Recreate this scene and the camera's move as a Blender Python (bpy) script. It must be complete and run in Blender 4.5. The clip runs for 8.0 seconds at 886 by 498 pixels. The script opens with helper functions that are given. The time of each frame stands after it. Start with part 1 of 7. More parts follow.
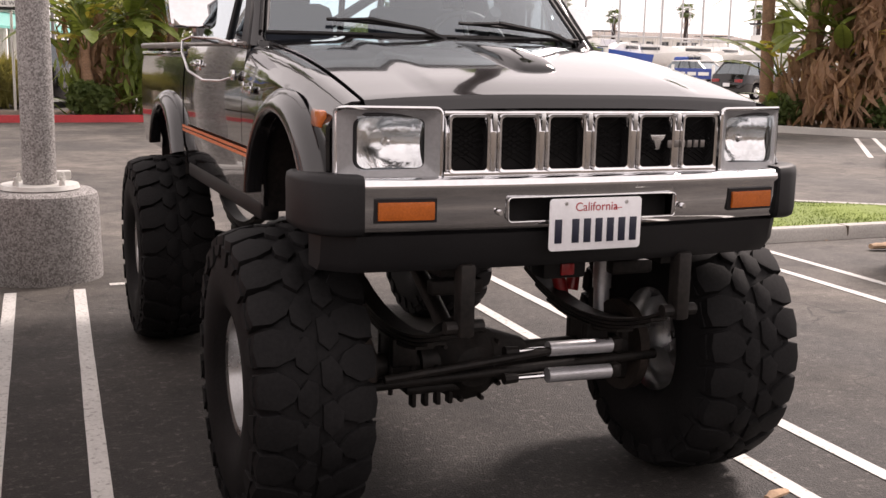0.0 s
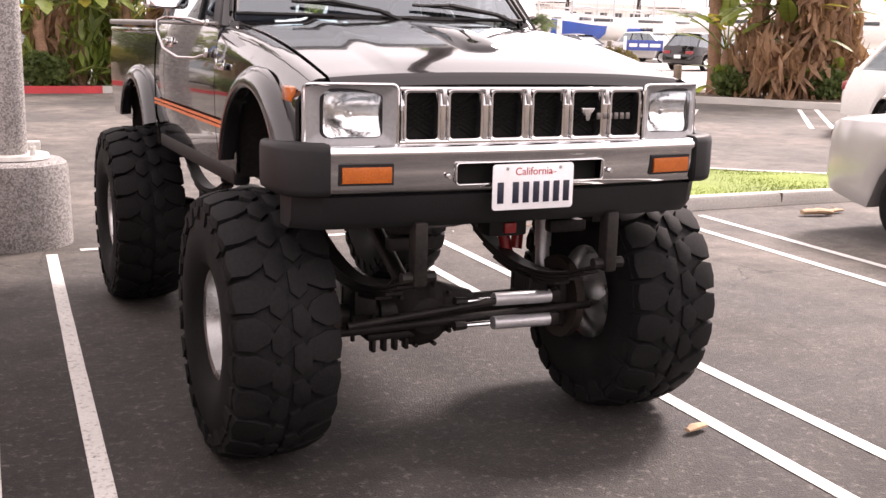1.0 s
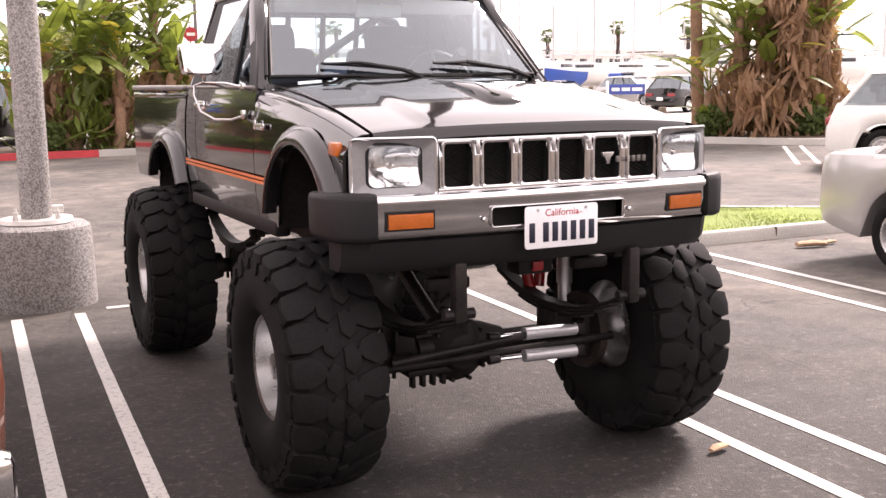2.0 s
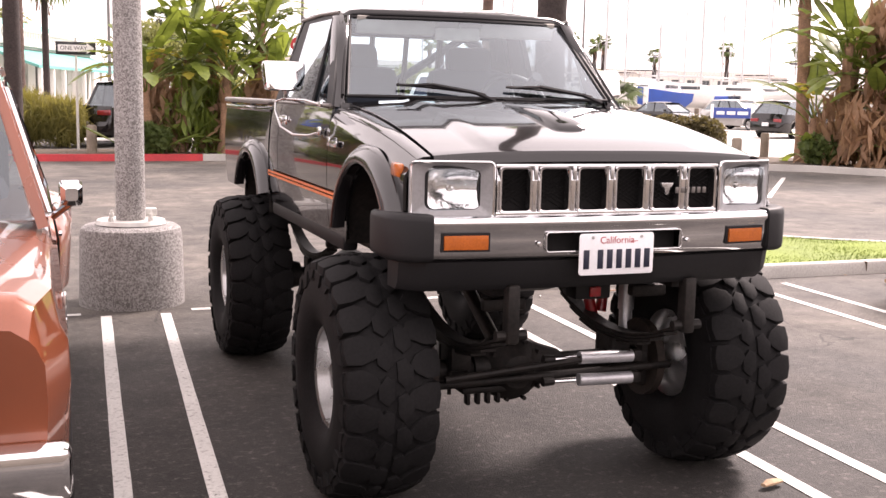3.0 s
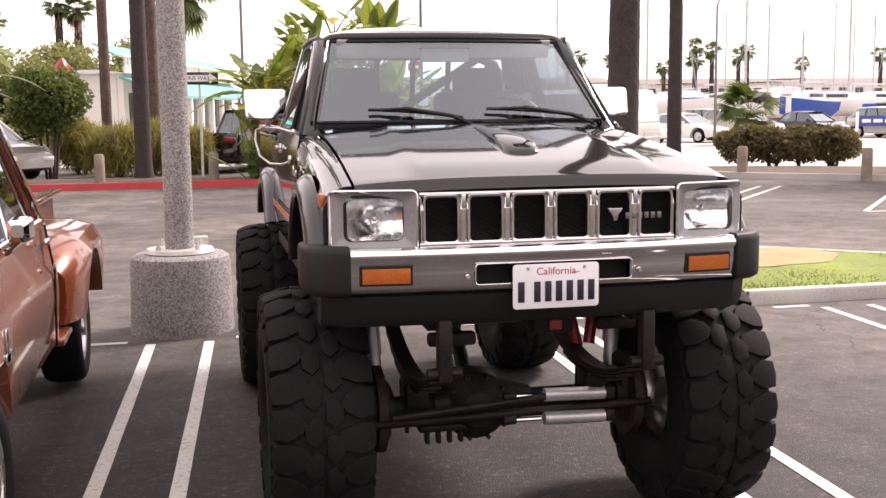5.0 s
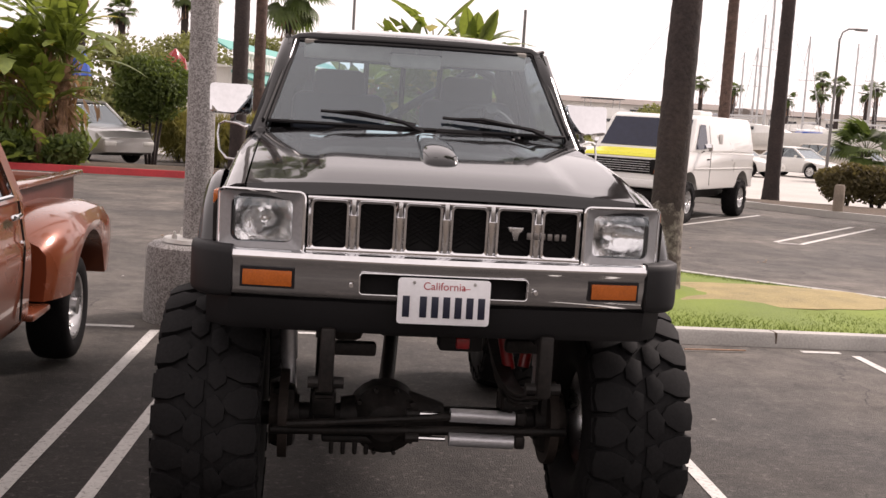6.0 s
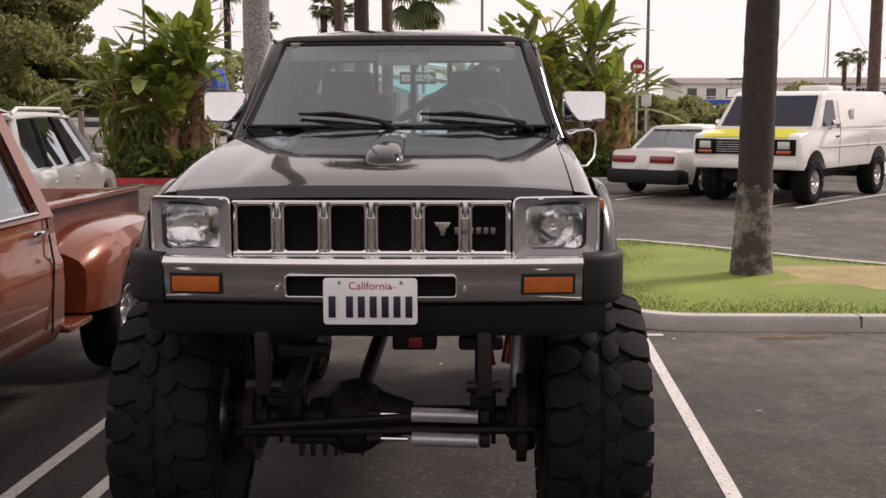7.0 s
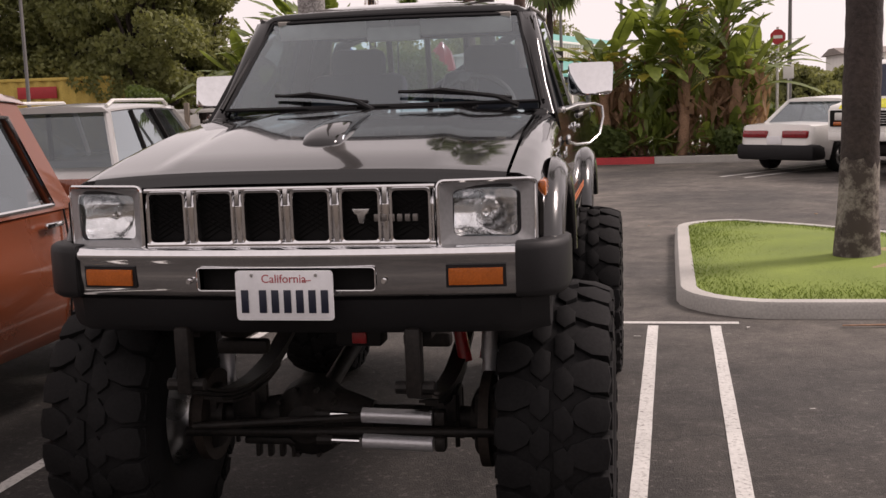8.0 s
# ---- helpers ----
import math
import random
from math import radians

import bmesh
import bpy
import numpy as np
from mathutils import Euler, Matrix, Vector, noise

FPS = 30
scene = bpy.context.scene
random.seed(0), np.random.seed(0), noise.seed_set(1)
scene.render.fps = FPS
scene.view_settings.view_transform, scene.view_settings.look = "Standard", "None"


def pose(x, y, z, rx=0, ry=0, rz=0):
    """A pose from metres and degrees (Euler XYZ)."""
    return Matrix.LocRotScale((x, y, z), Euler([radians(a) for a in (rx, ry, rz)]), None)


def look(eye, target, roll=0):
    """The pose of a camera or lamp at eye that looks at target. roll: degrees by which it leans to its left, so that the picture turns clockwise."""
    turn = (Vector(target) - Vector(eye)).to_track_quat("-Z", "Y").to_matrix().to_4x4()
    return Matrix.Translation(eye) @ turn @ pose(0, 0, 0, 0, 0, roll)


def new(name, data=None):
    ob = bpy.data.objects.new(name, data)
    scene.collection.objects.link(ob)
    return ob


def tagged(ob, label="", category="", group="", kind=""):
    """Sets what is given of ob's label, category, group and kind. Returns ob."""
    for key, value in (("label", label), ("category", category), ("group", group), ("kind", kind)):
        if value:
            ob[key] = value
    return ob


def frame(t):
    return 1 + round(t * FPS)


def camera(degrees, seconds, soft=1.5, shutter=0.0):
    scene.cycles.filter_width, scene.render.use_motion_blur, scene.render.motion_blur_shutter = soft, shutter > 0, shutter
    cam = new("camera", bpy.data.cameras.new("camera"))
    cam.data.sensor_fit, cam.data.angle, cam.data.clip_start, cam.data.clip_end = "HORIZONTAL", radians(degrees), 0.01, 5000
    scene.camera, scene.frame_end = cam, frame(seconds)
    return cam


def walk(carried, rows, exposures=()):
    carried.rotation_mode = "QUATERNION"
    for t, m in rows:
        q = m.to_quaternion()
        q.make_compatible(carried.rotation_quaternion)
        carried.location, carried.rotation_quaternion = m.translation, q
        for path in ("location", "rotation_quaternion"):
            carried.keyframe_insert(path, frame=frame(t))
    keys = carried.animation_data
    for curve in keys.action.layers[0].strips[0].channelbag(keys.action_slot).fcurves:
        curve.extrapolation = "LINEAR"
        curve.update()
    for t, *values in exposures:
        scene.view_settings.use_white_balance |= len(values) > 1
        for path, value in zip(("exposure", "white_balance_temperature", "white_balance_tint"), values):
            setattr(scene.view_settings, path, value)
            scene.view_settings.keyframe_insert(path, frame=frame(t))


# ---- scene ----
cam = camera(44.4, 8.0)
PATH = [
    (0, (-1.611, -2.731, 1.512), (-0.854, -0.913, 1.164), 1.2),
    (0.5, (-1.714, -2.899, 1.556), (-0.882, -1.119, 1.179), 2.8),
    (1, (-1.777, -3.125, 1.549), (-0.948, -1.349, 1.151), 1.4),
    (1.5, (-1.906, -3.231, 1.572), (-1.022, -1.467, 1.243), 0.8),
    (2, (-2.054, -3.312, 1.567), (-1.2, -1.53, 1.259), -0.8),
    (2.2, (-2.086, -3.35, 1.589), (-1.27, -1.549, 1.289), -0.5),
    (3.3, (-1.87, -3.51, 1.608), (-1.197, -1.648, 1.324), 1.5),
    (3.5, (-1.812, -3.538, 1.61), (-1.128, -1.681, 1.323), 2.2),
    (4, (-1.668, -3.518, 1.616), (-1.063, -1.631, 1.348), 1.3),
    (4.5, (-1.431, -3.386, 1.638), (-0.896, -1.475, 1.39), 1.8),
    (4.7, (-1.331, -3.42, 1.632), (-0.856, -1.493, 1.386), 0.2),
    (5.8, (-0.586, -3.538, 1.641), (-0.305, -1.574, 1.386), 2.4),
    (6, (-0.421, -3.496, 1.632), (-0.19, -1.523, 1.398), 3.5),
    (6.5, (-0.05, -3.485, 1.647), (0.093, -1.495, 1.496), -0.4),
    (7, (0.338, -3.466, 1.65), (0.279, -1.482, 1.4), -0.1),
    (7.5, (0.694, -3.26, 1.618), (0.496, -1.29, 1.336), 1.7),
    (8, (1.035, -3.085, 1.617), (0.687, -1.135, 1.34), -1.9),
]
walk(cam, [(t, look(eye, target, roll)) for t, eye, target, roll in PATH], [
    (0, 0.7, 6900, 23), (0.5, 1.29, 6900, 26), (1.5, 1.44, 6900, 28), (3.5, 1.41, 6900, 28), (4.5, 1.28, 6900, 28),
    (6, 0.47, 6900, 24), (6.5, 0.3, 6900, 24), (7.0, 0.12, 6900, 24), (7.5, 0.0, 6900, 25), (8, 0.04, 6900, 25)])

# ---- sky and sun ----
world = bpy.data.worlds.new("sky")
scene.world = world
world.use_nodes = True
wn, wl = world.node_tree.nodes, world.node_tree.links
sky = wn.new("ShaderNodeTexSky")
sky.sky_type, sky.sun_disc = "NISHITA", False
sky.sun_elevation, sky.sun_rotation = radians(43), radians(63)
sky.air_density, sky.dust_density, sky.ozone_density = 1.0, 1.0, 1.0
haze = wn.new("ShaderNodeHueSaturation")
haze.inputs["Saturation"].default_value = 0.12
wl.new(sky.outputs[0], haze.inputs["Color"])
cloud = wn.new("ShaderNodeMix")
cloud.data_type = "RGBA"
cloud.inputs[0].default_value = 0.8
cloud.inputs[7].default_value = (7.6, 7.45, 7.2, 1)
wl.new(haze.outputs[0], cloud.inputs[6])
wl.new(cloud.outputs[2], wn["Background"].inputs[0])
wn["Background"].inputs[1].default_value = 0.125
sun = new("sun", bpy.data.lights.new("sun", "SUN"))
sun.data.energy, sun.data.angle, sun.data.color = 3.0, radians(14), (1.0, 0.95, 0.88)
sun.matrix_basis = look((22, 11, 23), (0, 0, 0))


# ---- materials ----
def mat(name, col, rough=0.5, metal=0.0, var=0.15, s1=2.0, s2=30.0, bump=0.1, coat=0.0, col2=None, dist=0.004, alpha=1.0, emit=0.0, spec=0.5):
    """A surface with colour variation at two scales and a fine relief."""
    m = bpy.data.materials.new(name)
    m.use_nodes = True
    n, l = m.node_tree.nodes, m.node_tree.links
    p = n["Principled BSDF"]
    tc = n.new("ShaderNodeTexCoord")
    a, b = n.new("ShaderNodeTexNoise"), n.new("ShaderNodeTexNoise")
    a.inputs["Scale"].default_value, b.inputs["Scale"].default_value = s1, s2
    a.inputs["Detail"].default_value, b.inputs["Detail"].default_value = 5, 4
    l.new(tc.outputs["Object"], a.inputs["Vector"])
    l.new(tc.outputs["Object"], b.inputs["Vector"])
    add = n.new("ShaderNodeMath")
    add.operation = "ADD"
    l.new(a.outputs["Fac"], add.inputs[0])
    l.new(b.outputs["Fac"], add.inputs[1])
    mr = n.new("ShaderNodeMapRange")
    mr.inputs["From Min"].default_value, mr.inputs["From Max"].default_value = 0.7, 1.3
    l.new(add.outputs[0], mr.inputs["Value"])
    mix = n.new("ShaderNodeMix")
    mix.data_type = "RGBA"
    lo = [max(0, c * (1 - var)) for c in col]
    hi = list(col2) if col2 else [min(1, c * (1 + var)) for c in col]
    mix.inputs[6].default_value, mix.inputs[7].default_value = (*lo, 1), (*hi, 1)
    l.new(mr.outputs[0], mix.inputs[0])
    l.new(mix.outputs[2], p.inputs["Base Color"])
    p.inputs["Roughness"].default_value, p.inputs["Metallic"].default_value = rough, metal
    p.inputs["Specular IOR Level"].default_value = spec
    if var > 0:
        rr = n.new("ShaderNodeMapRange")
        rr.inputs["To Min"].default_value, rr.inputs["To Max"].default_value = max(0.02, rough * 0.8), min(1, rough * 1.2)
        l.new(a.outputs["Fac"], rr.inputs["Value"])
        l.new(rr.outputs[0], p.inputs["Roughness"])
    p.inputs["Coat Weight"].default_value = coat
    p.inputs["Coat Roughness"].default_value = 0.03
    p.inputs["Alpha"].default_value = alpha
    if bump:
        bp = n.new("ShaderNodeBump")
        bp.inputs["Strength"].default_value, bp.inputs["Distance"].default_value = bump, dist
        l.new(b.outputs["Fac"], bp.inputs["Height"])
        l.new(bp.outputs[0], p.inputs["Normal"])
    return m


def glass_mat(name, tint, rough=0.0, base=0.12):
    """Thin glazing: clear through, glossy at the surface."""
    m = bpy.data.materials.new(name)
    m.use_nodes = True
    n, l = m.node_tree.nodes, m.node_tree.links
    n.remove(n["Principled BSDF"])
    t, g, f, x = n.new("ShaderNodeBsdfTransparent"), n.new("ShaderNodeBsdfGlossy"), n.new("ShaderNodeLayerWeight"), n.new("ShaderNodeMixShader")
    t.inputs[0].default_value = (*tint, 1)
    g.inputs["Color"].default_value = (0.86, 0.95, 1.0, 1)
    g.inputs["Roughness"].default_value = rough
    f.inputs["Blend"].default_value = 0.5
    q, mr = n.new("ShaderNodeMath"), n.new("ShaderNodeMapRange")
    q.operation = "POWER"
    q.inputs[1].default_value = 2.6
    mr.inputs["To Min"].default_value, mr.inputs["To Max"].default_value = base, 0.95
    l.new(f.outputs["Facing"], q.inputs[0])
    l.new(q.outputs[0], mr.inputs["Value"])
    l.new(mr.outputs[0], x.inputs[0])
    l.new(t.outputs[0], x.inputs[1])
    l.new(g.outputs[0], x.inputs[2])
    l.new(x.outputs[0], n["Material Output"].inputs[0])
    return m


def asphalt_mat():
    """Old car-park asphalt: grit, patches, oil stains, thin cracks and painted shade round the truck."""
    m = mat("asphalt", (0.045, 0.042, 0.039), 0.8, var=0.4, s1=0.55, s2=110, bump=0.9, dist=0.008, col2=(0.155, 0.136, 0.117))
    n, l = m.node_tree.nodes, m.node_tree.links
    p = n["Principled BSDF"]
    base = p.inputs["Base Color"].links[0].from_socket
    tc = n["Texture Coordinate"]
    wob = n.new("ShaderNodeTexNoise")
    wob.inputs["Scale"].default_value, wob.inputs["Detail"].default_value = 2.2, 7
    l.new(tc.outputs["Object"], wob.inputs["Vector"])
    addv = n.new("ShaderNodeVectorMath")
    addv.operation = "MULTIPLY_ADD"
    addv.inputs[1].default_value = (0.55, 0.55, 0.55)
    l.new(wob.outputs["Color"], addv.inputs[0])
    l.new(tc.outputs["Object"], addv.inputs[2])
    vor = n.new("ShaderNodeTexVoronoi")
    vor.feature = "DISTANCE_TO_EDGE"
    vor.inputs["Scale"].default_value = 0.3
    l.new(addv.outputs[0], vor.inputs["Vector"])
    crack = n.new("ShaderNodeMapRange")
    crack.inputs["From Min"].default_value, crack.inputs["From Max"].default_value = 0.0, 0.0034
    l.new(vor.outputs["Distance"], crack.inputs["Value"])
    mul = n.new("ShaderNodeMix")
    mul.data_type = "RGBA"
    mul.inputs[6].default_value = (0.018, 0.017, 0.016, 1)
    l.new(crack.outputs[0], mul.inputs[0])
    l.new(base, mul.inputs[7])
    st = n.new("ShaderNodeTexNoise")
    st.inputs["Scale"].default_value, st.inputs["Detail"].default_value, st.inputs["Roughness"].default_value = 0.42, 9, 0.62
    l.new(tc.outputs["Object"], st.inputs["Vector"])
    sr = n.new("ShaderNodeMapRange")
    sr.inputs["From Min"].default_value, sr.inputs["From Max"].default_value = 0.47, 0.64
    sr.inputs["To Max"].default_value = 0.8
    l.new(st.outputs["Fac"], sr.inputs["Value"])
    oil = n.new("ShaderNodeMix")
    oil.data_type = "RGBA"
    oil.inputs[7].default_value = (0.036, 0.033, 0.031, 1)
    l.new(sr.outputs[0], oil.inputs[0])
    l.new(mul.outputs[2], oil.inputs[6])
    grit = n.new("ShaderNodeTexNoise")
    grit.inputs["Scale"].default_value, grit.inputs["Detail"].default_value, grit.inputs["Roughness"].default_value = 24, 6, 0.8
    l.new(tc.outputs["Object"], grit.inputs["Vector"])
    gr = n.new("ShaderNodeMapRange")
    gr.inputs["From Min"].default_value, gr.inputs["From Max"].default_value, gr.inputs["To Max"].default_value = 0.54, 0.7, 0.5
    l.new(grit.outputs["Fac"], gr.inputs["Value"])
    speck = n.new("ShaderNodeMix")
    speck.data_type = "RGBA"
    speck.inputs[7].default_value = (0.24, 0.22, 0.2, 1)
    l.new(gr.outputs[0], speck.inputs[0])
    # shade under and round the truck, painted dark over the oil staining
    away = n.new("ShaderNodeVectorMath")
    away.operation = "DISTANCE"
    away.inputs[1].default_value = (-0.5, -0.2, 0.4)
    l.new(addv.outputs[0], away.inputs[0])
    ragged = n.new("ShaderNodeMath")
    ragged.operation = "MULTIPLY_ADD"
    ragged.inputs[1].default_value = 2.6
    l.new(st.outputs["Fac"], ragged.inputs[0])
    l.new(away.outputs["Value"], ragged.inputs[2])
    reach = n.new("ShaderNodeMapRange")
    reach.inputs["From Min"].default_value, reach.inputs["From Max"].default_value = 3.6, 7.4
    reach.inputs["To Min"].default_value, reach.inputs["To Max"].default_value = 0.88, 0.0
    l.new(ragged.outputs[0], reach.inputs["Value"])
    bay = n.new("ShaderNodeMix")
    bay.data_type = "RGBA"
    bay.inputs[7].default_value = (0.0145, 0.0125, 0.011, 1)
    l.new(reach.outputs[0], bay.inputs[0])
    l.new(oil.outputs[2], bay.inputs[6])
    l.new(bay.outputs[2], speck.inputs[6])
    mott = n.new("ShaderNodeTexNoise")
    mott.inputs["Scale"].default_value, mott.inputs["Detail"].default_value, mott.inputs["Roughness"].default_value = 2.6, 12, 0.76
    l.new(tc.outputs["Object"], mott.inputs["Vector"])
    tone = n.new("ShaderNodeMapRange")
    tone.inputs["From Min"].default_value, tone.inputs["From Max"].default_value = 0.36, 0.62
    tone.inputs["To Min"].default_value, tone.inputs["To Max"].default_value = 0.5, 1.36
    l.new(mott.outputs["Fac"], tone.inputs["Value"])
    scale = n.new("ShaderNodeVectorMath")
    scale.operation = "SCALE"
    l.new(speck.outputs[2], scale.inputs[0])
    l.new(tone.outputs[0], scale.inputs["Scale"])
    l.new(scale.outputs[0], p.inputs["Base Color"])
    return m


def worn_paint(name, col, under=(0.12, 0.11, 0.1), scale=26, lo=0.33, hi=0.46):
    """Road paint with asphalt showing through where it has worn."""
    m = mat(name, col, 0.75, var=0.12, s1=3, s2=60, bump=0.3)
    n, l = m.node_tree.nodes, m.node_tree.links
    p = n["Principled BSDF"]
    base = p.inputs["Base Color"].links[0].from_socket
    w = n.new("ShaderNodeTexNoise")
    w.inputs["Scale"].default_value, w.inputs["Detail"].default_value, w.inputs["Roughness"].default_value = scale, 9, 0.75
    l.new(n["Texture Coordinate"].outputs["Object"], w.inputs["Vector"])
    r = n.new("ShaderNodeMapRange")
    r.inputs["From Min"].default_value, r.inputs["From Max"].default_value = lo, hi
    l.new(w.outputs["Fac"], r.inputs["Value"])
    x = n.new("ShaderNodeMix")
    x.data_type = "RGBA"
    x.inputs[6].default_value = (*under, 1)
    l.new(r.outputs[0], x.inputs[0])
    l.new(base, x.inputs[7])
    l.new(x.outputs[2], p.inputs["Base Color"])
    return m


def aggregate_mat():
    """Exposed-aggregate concrete: small pale and dark stones in grey cement."""
    m = mat("exposed aggregate", (0.36, 0.35, 0.34), 0.85, var=0.1, s1=2, s2=60, bump=0.5)
    n, l = m.node_tree.nodes, m.node_tree.links
    p = n["Principled BSDF"]
    v = n.new("ShaderNodeTexVoronoi")
    v.inputs["Scale"].default_value = 105
    l.new(n["Texture Coordinate"].outputs["Object"], v.inputs["Vector"])
    bw = n.new("ShaderNodeRGBToBW")
    l.new(v.outputs["Color"], bw.inputs[0])
    r = n.new("ShaderNodeValToRGB")
    r.color_ramp.elements[0].position, r.color_ramp.elements[0].color = 0.2, (0.14, 0.13, 0.125, 1)
    r.color_ramp.elements[1].position, r.color_ramp.elements[1].color = 0.8, (0.36, 0.345, 0.335, 1)
    e = r.color_ramp.elements.new(0.45)
    e.color = (0.235, 0.225, 0.215, 1)
    l.new(bw.outputs[0], r.inputs[0])
    l.new(r.outputs[0], p.inputs["Base Color"])
    return m


ASPHALT = asphalt_mat()
WHITE_LINE = worn_paint("worn white paint", (0.58, 0.57, 0.545), (0.11, 0.1, 0.09), 40, 0.32, 0.47)
RED_LINE = mat("red kerb paint", (0.42, 0.03, 0.035), 0.6, var=0.2, s1=2, s2=30, bump=0.2)
AGGREGATE = aggregate_mat()
CONCRETE = mat("kerb concrete", (0.4, 0.385, 0.36), 0.85, var=0.2, s1=1.5, s2=60, bump=0.3)
PALE_METAL = mat("galvanised steel", (0.62, 0.61, 0.58), 0.5, 0.4, var=0.1)
BLACK_PAINT = mat("black car paint", (0.007, 0.0065, 0.007), 0.12, var=0.3, s1=1.5, s2=400, bump=0.02, coat=1.0, dist=0.0005, spec=0.12)
BLACK_TRIM = mat("black rubber trim", (0.01, 0.0096, 0.0105), 0.55, var=0.2, s2=120, bump=0.15, dist=0.001, spec=0.28)
FLARE = mat("black plastic flare", (0.012, 0.0115, 0.0125), 0.22, var=0.2, s2=150, bump=0.05, dist=0.001, spec=0.4, coat=0.6)
TYRE = mat("tyre rubber", (0.007, 0.0069, 0.0075), 0.75, var=0.35, s1=6, s2=90, bump=0.25, dist=0.002, col2=(0.0125, 0.012, 0.0125), spec=0.15)
CHROME = mat("chrome", (0.74, 0.74, 0.75), 0.06, 1.0, var=0.05, s1=6, s2=50, bump=0.02, dist=0.001)
BRUSHED = mat("dull aluminium", (0.6, 0.6, 0.6), 0.28, 1.0, var=0.1, s1=8, s2=120, bump=0.05, dist=0.001)
GREASE = mat("greasy black steel", (0.012, 0.0112, 0.011), 0.55, 0.1, var=0.5, s1=8, s2=60, bump=0.3, dist=0.003, col2=(0.024, 0.02, 0.018), spec=0.25)
RUST = mat("rusty steel", (0.03, 0.022, 0.018), 0.7, 0.3, var=0.4, s1=9, s2=80, bump=0.3, dist=0.002)
SILVER = mat("silver enamel", (0.5, 0.5, 0.52), 0.35, 0.6, var=0.12, s1=9, s2=60, bump=0.05)
RED_ENAMEL = mat("red enamel", (0.36, 0.012, 0.014), 0.35, var=0.25, s1=8, s2=60, bump=0.05, coat=0.4)
BEZEL = mat("grey headlamp surround", (0.25, 0.25, 0.255), 0.42, 0.4, var=0.12, s1=6, s2=90, bump=0.05)
REFLECTOR = mat("fluted silvered reflector", (0.92, 0.92, 0.92), 0.1, 1.0, var=0.08, s1=30, s2=45, bump=0.25, dist=0.004)
VAN_GLASS = mat("dark blue van glass", (0.014, 0.018, 0.04), 0.12, var=0.2, s1=1, s2=10, bump=0, spec=0.4)
YARD = mat("pale concrete yard", (0.46, 0.44, 0.41), 0.9, var=0.15, s1=0.3, s2=12, bump=0.2)
DULL_TRIM = mat("dull bright trim", (0.2, 0.185, 0.175), 0.35, 0.6, var=0.15, s1=6, s2=60, bump=0.05)
AMBER = mat("amber lens", (0.42, 0.1, 0.012), 0.18, var=0.2, s1=15, s2=160, bump=0.35, coat=0.6, dist=0.002)
ORANGE = mat("orange vinyl stripe", (0.62, 0.16, 0.05), 0.4, var=0.1)
GRILLE_BLACK = mat("grille mesh black", (0.006, 0.0055, 0.0055), 0.6, var=0.3, s2=100, spec=0.15)
PLATE_WHITE = mat("plate white", (0.78, 0.78, 0.8), 0.4, var=0.05, s1=8, s2=80, bump=0.05)
PLATE_BLUE = mat("plate dark blue", (0.01, 0.013, 0.03), 0.45, var=0.1)
PLATE_RED = mat("plate red script", (0.4, 0.03, 0.04), 0.45, var=0.1)
SEAT = mat("grey blue seat cloth", (0.06, 0.065, 0.085), 0.9, var=0.2, s1=5, s2=200, bump=0.3)
DASH = mat("black dashboard vinyl", (0.015, 0.015, 0.016), 0.6, var=0.2, s2=200)
LINING = mat("pale headlining", (0.35, 0.33, 0.3), 0.9, var=0.1)
GLASS = glass_mat("windscreen glass", (0.74, 0.88, 0.93), base=0.13)
CAR_GLASS = glass_mat("tinted car glass", (0.25, 0.28, 0.29))
LENS = glass_mat("headlamp lens", (0.95, 0.96, 0.97), 0.03, base=0.1)
COPPER = mat("copper brown metallic paint", (0.2, 0.052, 0.021), 0.28, 0.25, var=0.2, s1=2, s2=500, bump=0.02, coat=0.9, dist=0.0005)
COPPER_DARK = mat("faded brown paint", (0.1, 0.028, 0.02), 0.45, 0.1, var=0.25, s1=2, s2=60, bump=0.05)
WHITE_CAR = mat("white car paint", (0.74, 0.73, 0.7), 0.3, var=0.06, s1=1.5, s2=40, bump=0.02, coat=0.6)
SILVER_CAR = mat("silver car paint", (0.48, 0.47, 0.46), 0.3, 0.5, var=0.08, s1=1.5, s2=300, bump=0.02, coat=0.8)
BEIGE_CAR = mat("beige car paint", (0.42, 0.38, 0.32), 0.3, 0.2, var=0.08, s1=1.5, s2=300, bump=0.02, coat=0.7)
YELLOW = mat("yellow bonnet paint", (0.75, 0.72, 0.03), 0.35, var=0.1, coat=0.4)
RED_LENS = mat("red lamp lens", (0.24, 0.01, 0.015), 0.2, var=0.2, s1=15, s2=90, coat=0.6)
GRASS = mat("lawn", (0.13, 0.19, 0.024), 0.9, var=0.25, s1=1.2, s2=90, bump=0.4, dist=0.01, col2=(0.2, 0.265, 0.04))
BLADE = mat("grass blades", (0.135, 0.2, 0.026), 0.8, var=0.15, s1=1.5, s2=20, bump=0, col2=(0.2, 0.27, 0.042))
DRY = mat("dry thatch", (0.3, 0.24, 0.11), 0.95, var=0.3, s1=3, s2=60, bump=0.5, dist=0.02)
EARTH = mat("planting soil", (0.09, 0.065, 0.045), 0.95, var=0.4, s1=2, s2=40, bump=0.6, dist=0.03)
PALM_BARK = mat("palm trunk bark", (0.026, 0.018, 0.017), 0.9, var=0.35, s1=3, s2=25, bump=0.6, dist=0.02, col2=(0.054, 0.039, 0.036))
